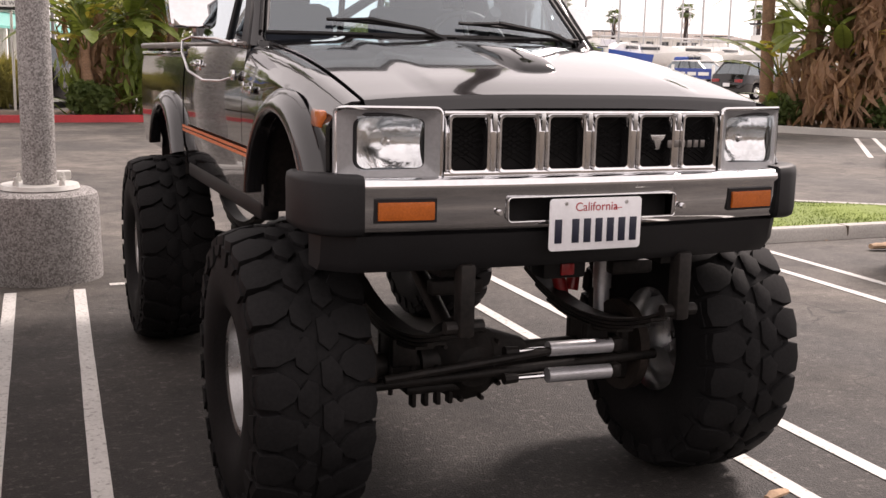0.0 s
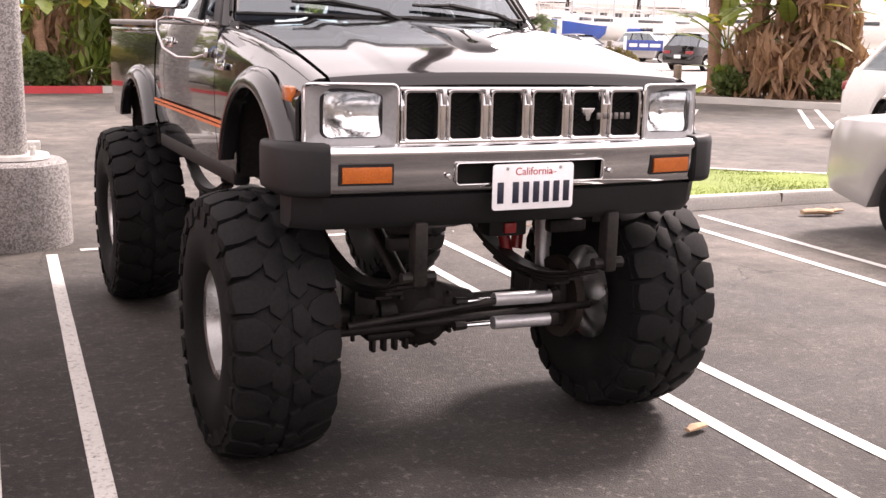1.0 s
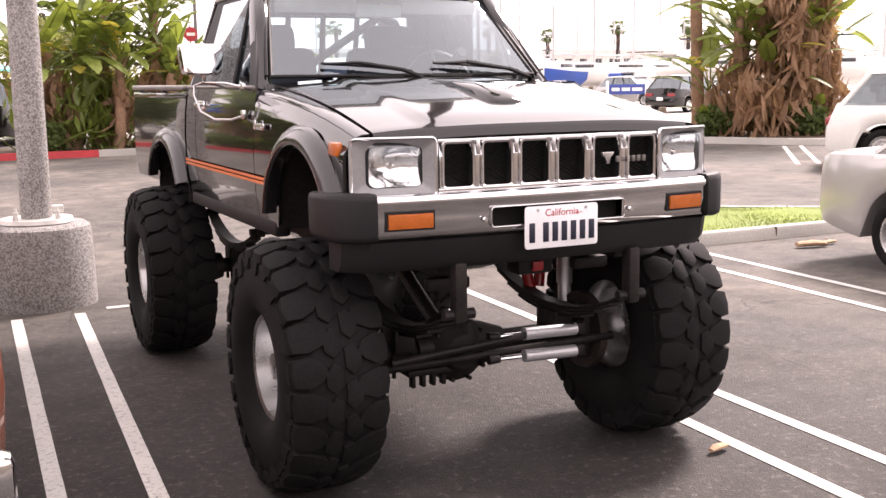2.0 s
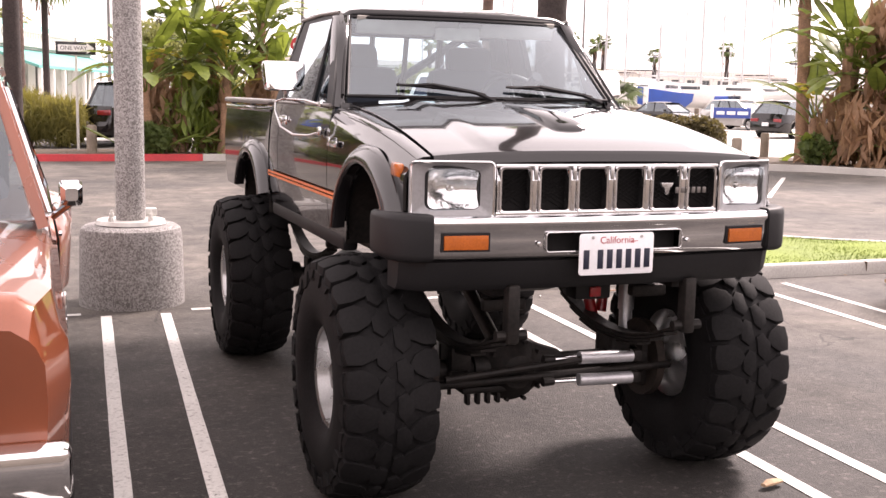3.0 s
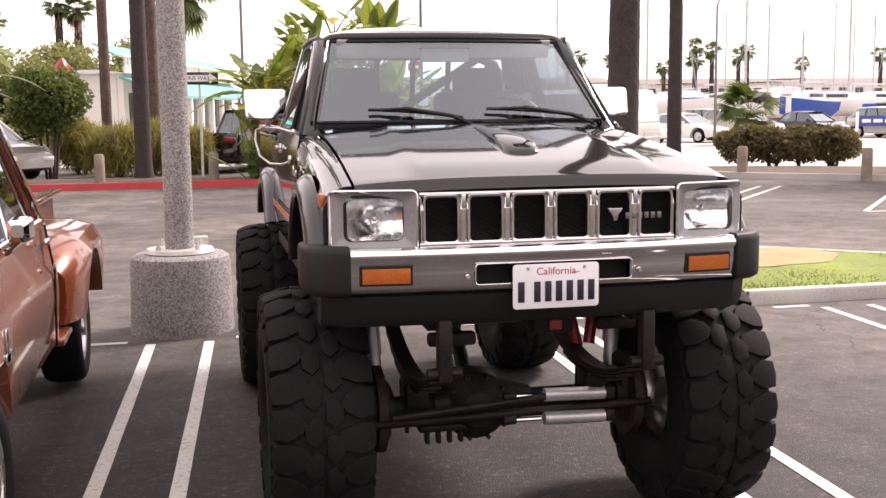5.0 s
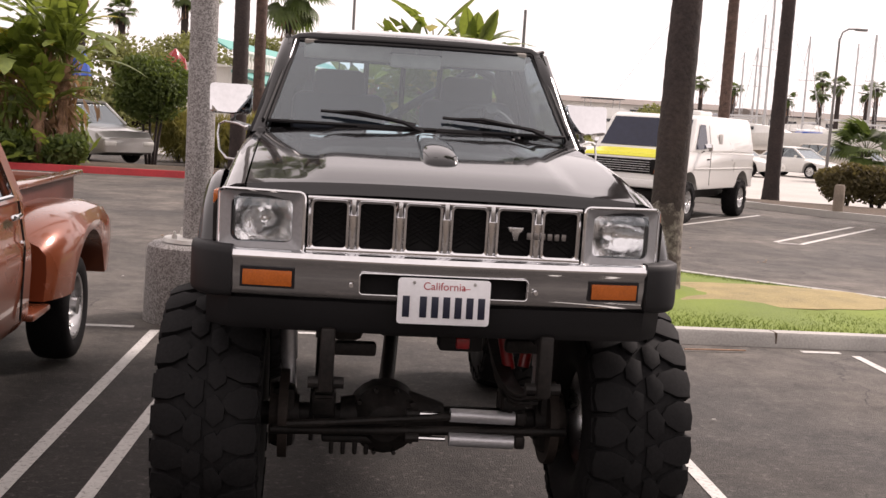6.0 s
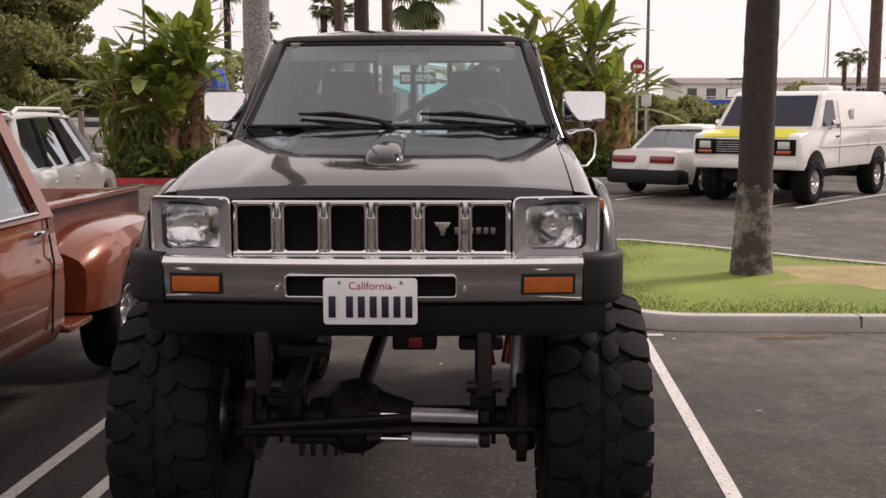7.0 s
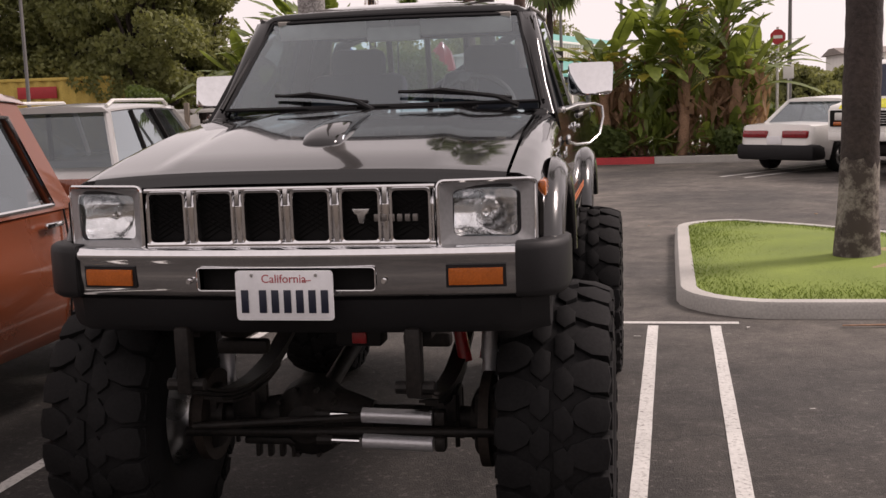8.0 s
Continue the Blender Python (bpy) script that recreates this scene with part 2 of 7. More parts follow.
RAGGED_BARK = mat("ragged reddish palm bark", (0.07, 0.042, 0.034), 0.95, var=0.45, s1=5, s2=30, bump=0.9, dist=0.05, col2=(0.15, 0.095, 0.075))
PALE_BARK = worn_paint("pale weathered palm base", (0.25, 0.225, 0.2), (0.05, 0.037, 0.033), 3.2, 0.46, 0.58)
HUSK = mat("dry husk", (0.27, 0.16, 0.1), 0.9, var=0.4, s1=4, s2=30, bump=0.5, dist=0.02)


def leaf_mat(name, a, b, rough=0.5):
    m = mat(name, a, rough, var=0.3, s1=0.9, s2=8, bump=0.15, col2=b, dist=0.01)
    n, l = m.node_tree.nodes, m.node_tree.links
    p = n["Principled BSDF"]
    tr, x = n.new("ShaderNodeBsdfTranslucent"), n.new("ShaderNodeMixShader")
    tr.inputs[0].default_value = (b[0] * 1.6, b[1] * 1.6, b[2] * 1.2, 1)
    x.inputs[0].default_value = 0.3
    l.new(p.outputs[0], x.inputs[1])
    l.new(tr.outputs[0], x.inputs[2])
    l.new(x.outputs[0], n["Material Output"].inputs[0])
    return m


PADDLE = leaf_mat("paddle leaf", (0.085, 0.13, 0.026), (0.22, 0.275, 0.055), 0.4)
PADDLE_YELLOW = leaf_mat("yellowing paddle leaf", (0.3, 0.3, 0.04), (0.5, 0.42, 0.08), 0.5)
PADDLE_DRY = leaf_mat("dead paddle leaf", (0.2, 0.115, 0.07), (0.38, 0.24, 0.15), 0.8)
FROND = leaf_mat("palm frond", (0.05, 0.08, 0.022), (0.1, 0.14, 0.04), 0.5)
FOLIAGE = leaf_mat("dark tree foliage", (0.1, 0.12, 0.042), (0.23, 0.24, 0.09), 0.7)
RED_LEAF = leaf_mat("reddish hedge foliage", (0.08, 0.045, 0.025), (0.15, 0.09, 0.05), 0.7)
HEDGE = leaf_mat("brown olive hedge foliage", (0.07, 0.058, 0.028), (0.14, 0.115, 0.05), 0.7)
SHRUB = leaf_mat("shrub foliage", (0.05, 0.085, 0.02), (0.11, 0.15, 0.035), 0.7)
OLIVE = leaf_mat("olive grass foliage", (0.15, 0.15, 0.035), (0.27, 0.24, 0.07), 0.8)
STUCCO = mat("white stucco", (0.72, 0.7, 0.66), 0.9, var=0.08, s1=0.5, s2=20)
TEAL = mat("teal roof metal", (0.1, 0.34, 0.3), 0.55, var=0.12, s1=0.6, s2=12)
GREY_ROOF = mat("brown grey roofing", (0.2, 0.17, 0.15), 0.9, var=0.2, s1=0.5, s2=10)
DARK_PANE = mat("dark window pane", (0.03, 0.035, 0.04), 0.1, var=0.1, coat=0.5)
GELCOAT = mat("white boat gelcoat", (0.78, 0.77, 0.74), 0.3, var=0.06, s1=0.4, s2=8, coat=0.4)
BLUE_CANVAS = mat("blue boat canvas", (0.02, 0.07, 0.32), 0.7, var=0.2, s1=1, s2=20)
MAST = mat("grey white spar", (0.42, 0.42, 0.42), 0.4, 0.2, var=0.08)
GREY_MAST = mat("grey lamp column", (0.16, 0.155, 0.15), 0.6, 0.3, var=0.15)
TIMBER = mat("weathered timber", (0.22, 0.18, 0.14), 0.9, var=0.3, s1=3, s2=40, bump=0.4, dist=0.01)
SIGN_BLUE = mat("blue sign paint", (0.03, 0.06, 0.26), 0.5, var=0.1)
SIGN_WHITE = mat("white sign paint", (0.75, 0.75, 0.73), 0.5, var=0.05)
SIGN_BLACK = mat("black sign paint", (0.015, 0.015, 0.015), 0.5, var=0.1)
YELLOW_BOX = mat("yellow container paint", (0.5, 0.36, 0.08), 0.6, var=0.2, s1=1, s2=20)
CARD = mat("crumpled tan paper", (0.4, 0.27, 0.17), 0.9, var=0.25, s1=8, s2=60)


# ---- mesh helpers ----
def finish(name, bm, material, angle=35):
    me = bpy.data.meshes.new(name)
    bmesh.ops.recalc_face_normals(bm, faces=bm.faces)
    bm.to_mesh(me)
    bm.free()
    me.materials.append(material)
    me.polygons.foreach_set("use_smooth", [True] * len(me.polygons))
    me.set_sharp_from_angle(angle=radians(angle))
    return me


def thing(name, at, label, category, group="", kind=""):
    """A thing's Empty at its base."""
    ob = new(name)
    ob.matrix_basis = at if isinstance(at, Matrix) else pose(*at)
    return tagged(ob, label, category, group, kind)


def part(name, bm, material, parent=None, label="", at=None, angle=35):
    """One mesh object under a thing or a part; its vertices are in the parent's own axes."""
    me = bm if isinstance(bm, bpy.types.Mesh) else finish(name, bm, material, angle)
    ob = new(name, me)
    if parent:
        ob.parent = parent
    if at is not None:
        ob.matrix_basis = at
    if label:
        ob["label"] = label
    return ob


def solo(name, bm, material, label, category, group="", kind="", at=None, angle=35):
    return tagged(part(name, bm, material, None, "", at, angle), label, category, group, kind)


def B():
    return bmesh.new()


def box(bm, c, s, bev=0.0, rot=None, seg=2):
    m = Matrix.Translation(c) @ (rot or Matrix()) @ Matrix.Diagonal((*s, 1))
    vs = bmesh.ops.create_cube(bm, size=1, matrix=m)["verts"]
    if bev:
        es = list({e for v in vs for e in v.link_edges})
        bmesh.ops.bevel(bm, geom=es, offset=bev, segments=seg, affect="EDGES", profile=0.5)
    return bm


def rings(bm, rs, closed=True, cap=True, wrap=False):
    """Skin a row of rings of points."""
    vv = [[bm.verts.new(p) for p in r] for r in rs]
    n = len(rs[0])
    pairs = list(zip(vv, vv[1:])) + ([(vv[-1], vv[0])] if wrap else [])
    for a, b in pairs:
        for i in range(n if closed else n - 1):
            j = (i + 1) % n
            try:
                bm.faces.new((a[i], a[j], b[j], b[i]))
            except ValueError:
                pass
    if cap and closed and not wrap:
        for r in (vv[0], vv[-1]):
            try:
                bm.faces.new(r)
            except ValueError:
                pass
    return bm


def basis(d):
    d = Vector(d).normalized()
    u = d.cross(Vector((0, 0, 1)) if abs(d.z) < 0.9 else Vector((1, 0, 0))).normalized()
    return u, d.cross(u)


def cyl(bm, p0, p1, r0, r1=None, seg=16, cap=True):
    p0, p1 = Vector(p0), Vector(p1)
    r1 = r0 if r1 is None else r1
    u, w = basis(p1 - p0)
    an = [2 * math.pi * i / seg for i in range(seg)]
    return rings(bm, [[p + r * (math.cos(a) * u + math.sin(a) * w) for a in an] for p, r in ((p0, r0), (p1, r1))], True, cap)


def tube(bm, pts, r, seg=8, radii=None):
    pts = [Vector(p) for p in pts]
    out = []
    u = None
    for i, p in enumerate(pts):
        d = (pts[min(i + 1, len(pts) - 1)] - pts[max(i - 1, 0)]).normalized()
        if u is None:
            u, w = basis(d)
        else:
            u = (u - d * u.dot(d)).normalized()
            w = d.cross(u)
        q = float(radii[i]) if radii else r
        out.append([p + q * (math.cos(2 * math.pi * k / seg) * u + math.sin(2 * math.pi * k / seg) * w) for k in range(seg)])
    return rings(bm, out)


def revolve(bm, prof, axis="x", seg=48, c=(0, 0, 0)):
    """prof: (along the axis, radius)."""
    c = Vector(c)
    rs = []
    for i in range(seg):
        a = 2 * math.pi * i / seg
        ca, sa = math.cos(a), math.sin(a)
        if axis == "x":
            rs.append([c + Vector((t, r * ca, r * sa)) for t, r in prof])
        elif axis == "y":
            rs.append([c + Vector((r * ca, t, r * sa)) for t, r in prof])
        else:
            rs.append([c + Vector((r * ca, r * sa, t)) for t, r in prof])
    return rings(bm, rs, closed=False, wrap=True)


def sheet(bm, rows, thick=0.0):
    """A grid of points, given a thickness if wanted."""
    rings(bm, rows, closed=False, cap=False)
    if thick:
        bmesh.ops.recalc_face_normals(bm, faces=bm.faces)
        bmesh.ops.solidify(bm, geom=bm.faces[:], thickness=thick)
    return bm


def prism(bm, pts, axis, a, b, bev=0.0):
    """A flat outline drawn out along an axis from a to b."""
    def P(u, v, t):
        return {"x": (t, u, v), "y": (u, t, v), "z": (u, v, t)}[axis]
    va, vb = [bm.verts.new(P(u, v, a)) for u, v in pts], [bm.verts.new(P(u, v, b)) for u, v in pts]
    fs = [bm.faces.new(va), bm.faces.new(vb)]
    for i in range(len(pts)):
        j = (i + 1) % len(pts)
        fs.append(bm.faces.new((va[i], va[j], vb[j], vb[i])))
    if bev:
        es = list({e for f in fs[:2] for e in f.edges})
        bmesh.ops.bevel(bm, geom=es, offset=bev, segments=2, affect="EDGES", profile=0.5)
    return bm


def frame_ring(bm, outer, inner, thick):
    """A flat frame between two outlines with as many points each."""
    o, i = [bm.verts.new(p) for p in outer], [bm.verts.new(p) for p in inner]
    for k in range(len(outer)):
        j = (k + 1) % len(outer)
        bm.faces.new((o[k], o[j], i[j], i[k]))
    bmesh.ops.recalc_face_normals(bm, faces=bm.faces)
    bmesh.ops.solidify(bm, geom=bm.faces[:], thickness=thick)
    return bm


def rrect(x0, x1, z0, z1, r, n=4):
    """A rectangle with rounded corners."""
    out = []
    for cx, cz, a0 in ((x1 - r, z1 - r, 0), (x0 + r, z1 - r, 90), (x0 + r, z0 + r, 180), (x1 - r, z0 + r, 270)):
        for k in range(n + 1):
            a = radians(a0 + 90 * k / n)
            out.append((cx + r * math.cos(a), cz + r * math.sin(a)))
    return out


def lerp(xs, ys, x):
    return float(np.interp(x, xs, ys))


def text_mesh(name, body, size, material, parent, at):
    cu = bpy.data.curves.new(name, "FONT")
    cu.body, cu.size, cu.extrude, cu.align_x, cu.align_y = body, size, 0.0006, "CENTER", "CENTER"
    cu.materials.append(material)
    ob = new(name, cu)
    ob.parent = parent
    ob.matrix_basis = at
    return ob


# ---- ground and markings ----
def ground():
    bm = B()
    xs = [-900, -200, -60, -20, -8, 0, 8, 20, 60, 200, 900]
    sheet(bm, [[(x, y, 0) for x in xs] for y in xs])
    solo("ground", bm, ASPHALT, "grey cracked asphalt car park with oil stains and painted truck shade", "ground", kind="structure")


ground()


def stripe(p, q, w, material, label, group):
    """A painted line on the ground from p to q."""
    p, q = Vector((*p, 0)), Vector((*q, 0))
    d = (q - p).normalized()
    s = Vector((-d.y, d.x, 0)) * w / 2
    bm = B()
    n = max(2, int((q - p).length / 0.25))
    rows = []
    for i in range(n + 1):
        c = p.lerp(q, i / n)
        k = [1 + 0.06 * noise.noise((c.x * 9 + j, c.y * 9, j * 7)) for j in range(2)]
        rows.append([c + s * k[0] + Vector((0, 0, 0.004)), c - s * k[1] + Vector((0, 0, 0.004))])
    sheet(bm, rows)
    return solo("parking_line", bm, material, label, "line", group, "structure")


for x0, x1 in ((-1.8, -1.555), (-1.48, -1.145), (0.925, 1.155), (1.34, 1.575), (3.5, 3.8), (3.92, 4.22), (-4.6, -4.3), (-4.2, -3.9)):
    stripe((x0 + (x1 - x0) * 0.13, -1.3), (x1, 4.42), 0.072, WHITE_LINE, "worn white painted parking bay line", "parking lines")
for x0, x1 in ((-2.1, -1.72), (-0.95, -0.35), (0.6, 1.74), (3.4, 3.72)):
    stripe((x0, 4.52), (x1, 4.52), 0.07, WHITE_LINE, "thin white painted line across the bay end", "bay end lines")
for x, y in ((5.4, 15.5), (5.83, 15.32), (7.0, 13.4), (7.38, 13.24), (9.05, 11.7), (9.47, 11.65), (11.96, 11.31), (12.38, 11.24), (2.6, 17.4), (3.0, 17.1)):
    stripe((x, y), (x + 3.3, y + 3.9), 0.09, WHITE_LINE, "white painted angled parking bay line", "angled parking lines")
stripe((9.03, 11.62), (9.5, 11.62), 0.08, WHITE_LINE, "short white line closing a bay marking", "angled parking lines")
stripe((7.0, 13.3), (7.4, 13.18), 0.08, WHITE_LINE, "short white line closing a bay marking", "angled parking lines")


# ---- the black lifted pickup ----
truck = thing("pickup_truck", (0, 0, 0), "black lifted four-wheel-drive pickup on oversized mud tyres", "pickup truck")
AX_F, AX_R, AX_Z, TRACK, TR = 0.64, 3.13, 0.475, 0.776, 0.487


def hood_z(x, y):
    z = lerp((0.10, 0.104, 0.114, 0.14, 0.3, 0.45, 0.58, 0.72, 0.86, 1.0, 1.15, 1.31), (1.372, 1.398, 1.411, 1.418, 1.452, 1.4815, 1.504, 1.525, 1.5425, 1.557, 1.569, 1.579), y)
    e = 0.47 - 0.06 * (y - 0.1)
    z -= 0.02 * (abs(x) / 0.66) ** 3
    if abs(x) < e:
        z += 0.009 * min(1, (e - abs(x)) / 0.03) * min(1, max(0, (y - 0.13) / 0.1))
    return z


def hood():
    bm = B()
    ys = [0.10, 0.1015, 0.103, 0.104, 0.107, 0.114, 0.122, 0.14, 0.16, 0.2, 0.25, 0.3] + [0.3 + 0.1 * i for i in range(1, 10)] + [1.25, 1.31]
    xs = [i * 0.033 for i in range(-20, 21)]
    rows = [[(x, y + 0.03 * (x / 0.66) ** 2 * (y < 0.3), 1.368 - 0.02 * (abs(x) / 0.66) ** 3) for x in xs for y in (0.105,)]]
    rows += [[(x, y + 0.03 * (x / 0.66) ** 2 * max(0, 1 - y) - 0.1 * max(0, y - 1.0) * (1 - (x / 0.66) ** 2), hood_z(x, y)) for x in xs] for y in ys]
    sheet(bm, rows, 0.012)
    h = part("hood", bm, BLACK_PAINT, truck, "glossy black hood with a raised centre panel", angle=32)
    bm = B()
    rr = []
    for y, w, t in ((0.37, 0.05, 0.003), (0.40, 0.062, 0.018), (0.45, 0.068, 0.03), (0.58, 0.068, 0.034), (0.78, 0.06, 0.026), (1.0, 0.045, 0.006)):
        rr.append([(w * math.cos(a) + 0.01, y, hood_z(0.01, y) - 0.012 + (t + 0.012) * max(0, math.sin(a)) ** 0.45) for a in [math.pi * k / 12 for k in range(13)]])
    rings(bm, rr, closed=True)
    part("scoop", bm, BLACK_PAINT, h, "small raised black scoop", angle=60)
    for sx in (-1, 1):
        bm = B()
        box(bm, (sx * 0.17, 1.21, hood_z(0.17, 1.2) + 0.004), (0.2, 0.03, 0.006), 0.002)
        part("cowl_vent", bm, BLACK_TRIM, h)


hood()


def arch(y, yc, a, zc, b, sill):
    t = abs(y - yc) / a
    return max(sill, zc + b * math.sqrt(1 - t * t)) if t < 1 else sill


FA = (0.56, 0.385, 0.97, 0.365)
RA = (2.98, 0.385, 0.93, 0.315)


def side_x(z):
    return lerp((0.9, 1.0, 1.12, 1.3, 1.42, 1.5, 1.56), (0.735, 0.752, 0.765, 0.768, 0.76, 0.748, 0.735), z)


def side_panel(name, y0, y1, ztop, sill, a, sx, label, top_rows=None, n=None):
    """One body side panel with its wheel arch cut out."""
    bm = B()
    n = n or max(4, int((y1 - y0) / 0.025))
    rows = []
    for i in range(n + 1):
        y = y0 + (y1 - y0) * i / n
        zt = ztop(y)
        zb = min(arch(y, *a, sill), zt - 0.02) if a else sill
        row = [Vector((sx * x, yy, z)) for x, yy, z in (top_rows(y) if top_rows else ())]
        row += [Vector((sx * side_x(zt + (zb - zt) * k / 9), y, zt + (zb - zt) * k / 9)) for k in range(10)]
        rows.append(row)
    sheet(bm, rows, 0.012)
    return part(name, bm, BLACK_PAINT, truck, label, angle=40)


for sx in (-1, 1):
    side_panel("fender", 0.15, 1.235, lambda y: hood_z(0.66, y) - 0.085, 0.975, FA, sx, "glossy black front fender",
               lambda y: ((0.668, y, hood_z(0.66, y) - 0.012), (0.695, y, hood_z(0.66, y) - 0.014), (0.72, y, hood_z(0.66, y) - 0.024), (0.738, y, hood_z(0.66, y) - 0.044)))
    door = side_panel("door", 1.243, 2.30, lambda y: 1.545, 0.985, None, sx, "black door with twin orange stripes")
    side_panel("cab_corner", 2.308, 2.52, lambda y: 1.545, 0.985, None, sx, "")
    side_panel("bed_side", 2.56, 4.06, lambda y: 1.485, 0.985, RA, sx, "black pickup bed side")
    # door fittings
    bm = B()
    box(bm, (sx * 0.757, 2.2, 1.455), (0.012, 0.16, 0.05), 0.006)
    box(bm, (sx * 0.772, 2.2, 1.46), (0.018, 0.12, 0.02), 0.006)
    part("handle", bm, CHROME, door, "chrome door handle")
    for z in (1.17, 1.152):
        bm = B()
        rows = [[(sx * (side_x(z + d) + 0.0145), y, z + d) for d in (-0.006, 0, 0.006)] for y in np.linspace(1.0, 2.5, 12)]
        sheet(bm, rows, 0.001)
        part("stripe", bm, ORANGE, truck, "orange pinstripe")
    # side marker
    bm = B()
    box(bm, (sx * 0.762, 0.235, 1.335), (0.022, 0.10, 0.05), 0.008)
    part("side_marker", bm, AMBER, truck, "amber side marker lamp")
    # fender badge
    bm = B()
    box(bm, (sx * 0.776, 1.09, 1.385), (0.008, 0.11, 0.028), 0.003)
    box(bm, (sx * 0.776, 1.17, 1.392), (0.008, 0.035, 0.04), 0.003)
    part("badge", bm, CHROME, truck, "small chrome badge")
    # flares
    for a, lab in ((FA, "front"), (RA, "rear")):
        yc, aa, zc, bb = a
        bm = B()
        rows = []
        for k in range(*((2, 31) if lab == "front" else (3, 30))):
            th = math.pi * k / 32
            prof = ((0.766, 0.075), (0.785, 0.073), (0.805, 0.058), (0.82, 0.035), (0.825, 0.012), (0.82, 0.0), (0.81, -0.004), (0.764, 0.004))
            rows.append([(sx * x, yc - (aa + d) * math.cos(th), zc + (bb + d) * math.sin(th)) for x, d in prof])
        sheet(bm, rows)
        part("wheel_flare", bm, FLARE, truck, "wide black plastic wheel flare", angle=60)
        # inner well
        bm = B()
        rows = []
        for k in range(0, 25):
            th = math.pi * k / 24
            rows.append([(sx * x, yc - (aa + 0.01) * math.cos(th), zc + (bb + 0.01) * math.sin(th)) for x in (0.755, 0.6, 0.42)])
        sheet(bm, rows)
        vs = [bm.verts.new((sx * 0.42, yc - (aa + 0.01) * math.cos(math.pi * k / 24), zc + (bb + 0.01) * math.sin(math.pi * k / 24))) for k in range(25)]
        bm.faces.new(vs)
        part("wheel_well", bm, GREASE, truck)
    # rocker under the door
    bm = B()
    box(bm, (sx * 0.72, 1.75, 0.965), (0.07, 1.5, 0.07), 0.015)
    part("rocker", bm, BLACK_TRIM, truck)


def cab():
    # floor, firewall and lower back
    bm = B()
    box(bm, (0, 1.9, 1.0), (1.42, 1.24, 0.04), 0.01)
    box(bm, (0, 1.27, 1.28), (1.40, 0.03, 0.56), 0.01)
    box(bm, (0, 2.53, 1.27), (1.44, 0.03, 0.55), 0.01)
    part("cab_shell", bm, BLACK_PAINT, truck)
    # roof
    bm = B()
    rows = []
    for y in (0.0, 0.008, 0.02, 0.035, 0.055, 0.08, 0.12, 0.18, 0.26, 0.36, 0.48, 0.62, 0.74, 0.82, 0.87, 0.89):
        row = []
        for u in np.linspace(-1, 1, 25):
            rise = lerp((0.0, 0.008, 0.02, 0.035, 0.055, 0.08, 0.12, 0.18, 0.26, 0.36, 0.48, 0.62, 0.74, 0.82, 0.87, 0.89), (-0.004, 0.012, 0.024, 0.033, 0.040, 0.046, 0.053, 0.062, 0.071, 0.079, 0.084, 0.084, 0.078, 0.066, 0.05, 0.03), y)
            side = 0.058 * abs(u) ** 4
            row.append((0.6 * u, 1.59 + 0.08 * u * u * (1 - y) + y, 1.974 + rise - side * min(1, y / 0.05)))
        rows.append(row)
    sheet(bm, rows, 0.012)
    part("roof", bm, BLACK_PAINT, truck, "glossy black cab roof", angle=60)
    bm = B()
    rows = [[(x, y, 1.985) for x in np.linspace(-0.56, 0.56, 5)] for y in (1.66, 2.0, 2.42)]
    sheet(bm, rows, 0.006)
    part("headlining", bm, LINING, truck)
    # windscreen
    def ws(u, v):
        w = 0.655 + (0.548 - 0.655) * v
        return Vector((w * u, 1.235 + 0.07 * u * u + (1.575 + 0.085 * u * u - 1.235 - 0.07 * u * u) * v, 1.59 + 0.372 * v))
    bm = B()
    sheet(bm, [[ws(u, v) for u in np.linspace(-1, 1, 17)] for v in np.linspace(0, 1, 6)])
    g = part("windscreen", bm, GLASS, truck, "clear curved windscreen reflecting the sky", angle=80)
    g.visible_shadow = False
    bm = B()
    loop = [ws(u, 0) for u in np.linspace(-1, 1, 13)] + [ws(1, v) for v in (0.2, 0.5, 0.8)] + [ws(u, 1) for u in np.linspace(1, -1, 13)] + [ws(-1, v) for v in (0.8, 0.5, 0.2)]
    tube(bm, loop + loop[:2], 0.009, 6)
    part("windscreen_seal", bm, BLACK_TRIM, truck, "black rubber windscreen seal")
    for us, vs in (((-1.035, -1.035), (0.0, 1.0)), ((1.035, 1.035), (0.0, 1.0)), ((-1.0, 1.0), (1.03, 1.03))):
        bm = B()
        pts = [ws(u, v) + Vector((0, -0.006, 0.004)) for u, v in zip(np.linspace(*us, 13), np.linspace(*vs, 13))]
        tube(bm, pts, 0.008, 6)
        part("windscreen_moulding", bm, BLACK_TRIM, truck, "thin black moulding round the windscreen")
    bm = B()
    head = [ws(-1.07, 0.8), ws(-1.075, 0.9), ws(-1.06, 0.985), ws(-1.0, 1.045), ws(-0.9, 1.06)] + [ws(u, 1.06) for u in np.linspace(-0.75, 0.75, 9)] + [ws(0.9, 1.06), ws(1.0, 1.045), ws(1.06, 0.985), ws(1.075, 0.9), ws(1.07, 0.8)]
    tube(bm, head, 0.02, 10, [0.012, 0.018] + [0.02] * 15 + [0.018, 0.012])
    part("windscreen_header", bm, BLACK_PAINT, truck, "black rounded edge over the windscreen", angle=60)
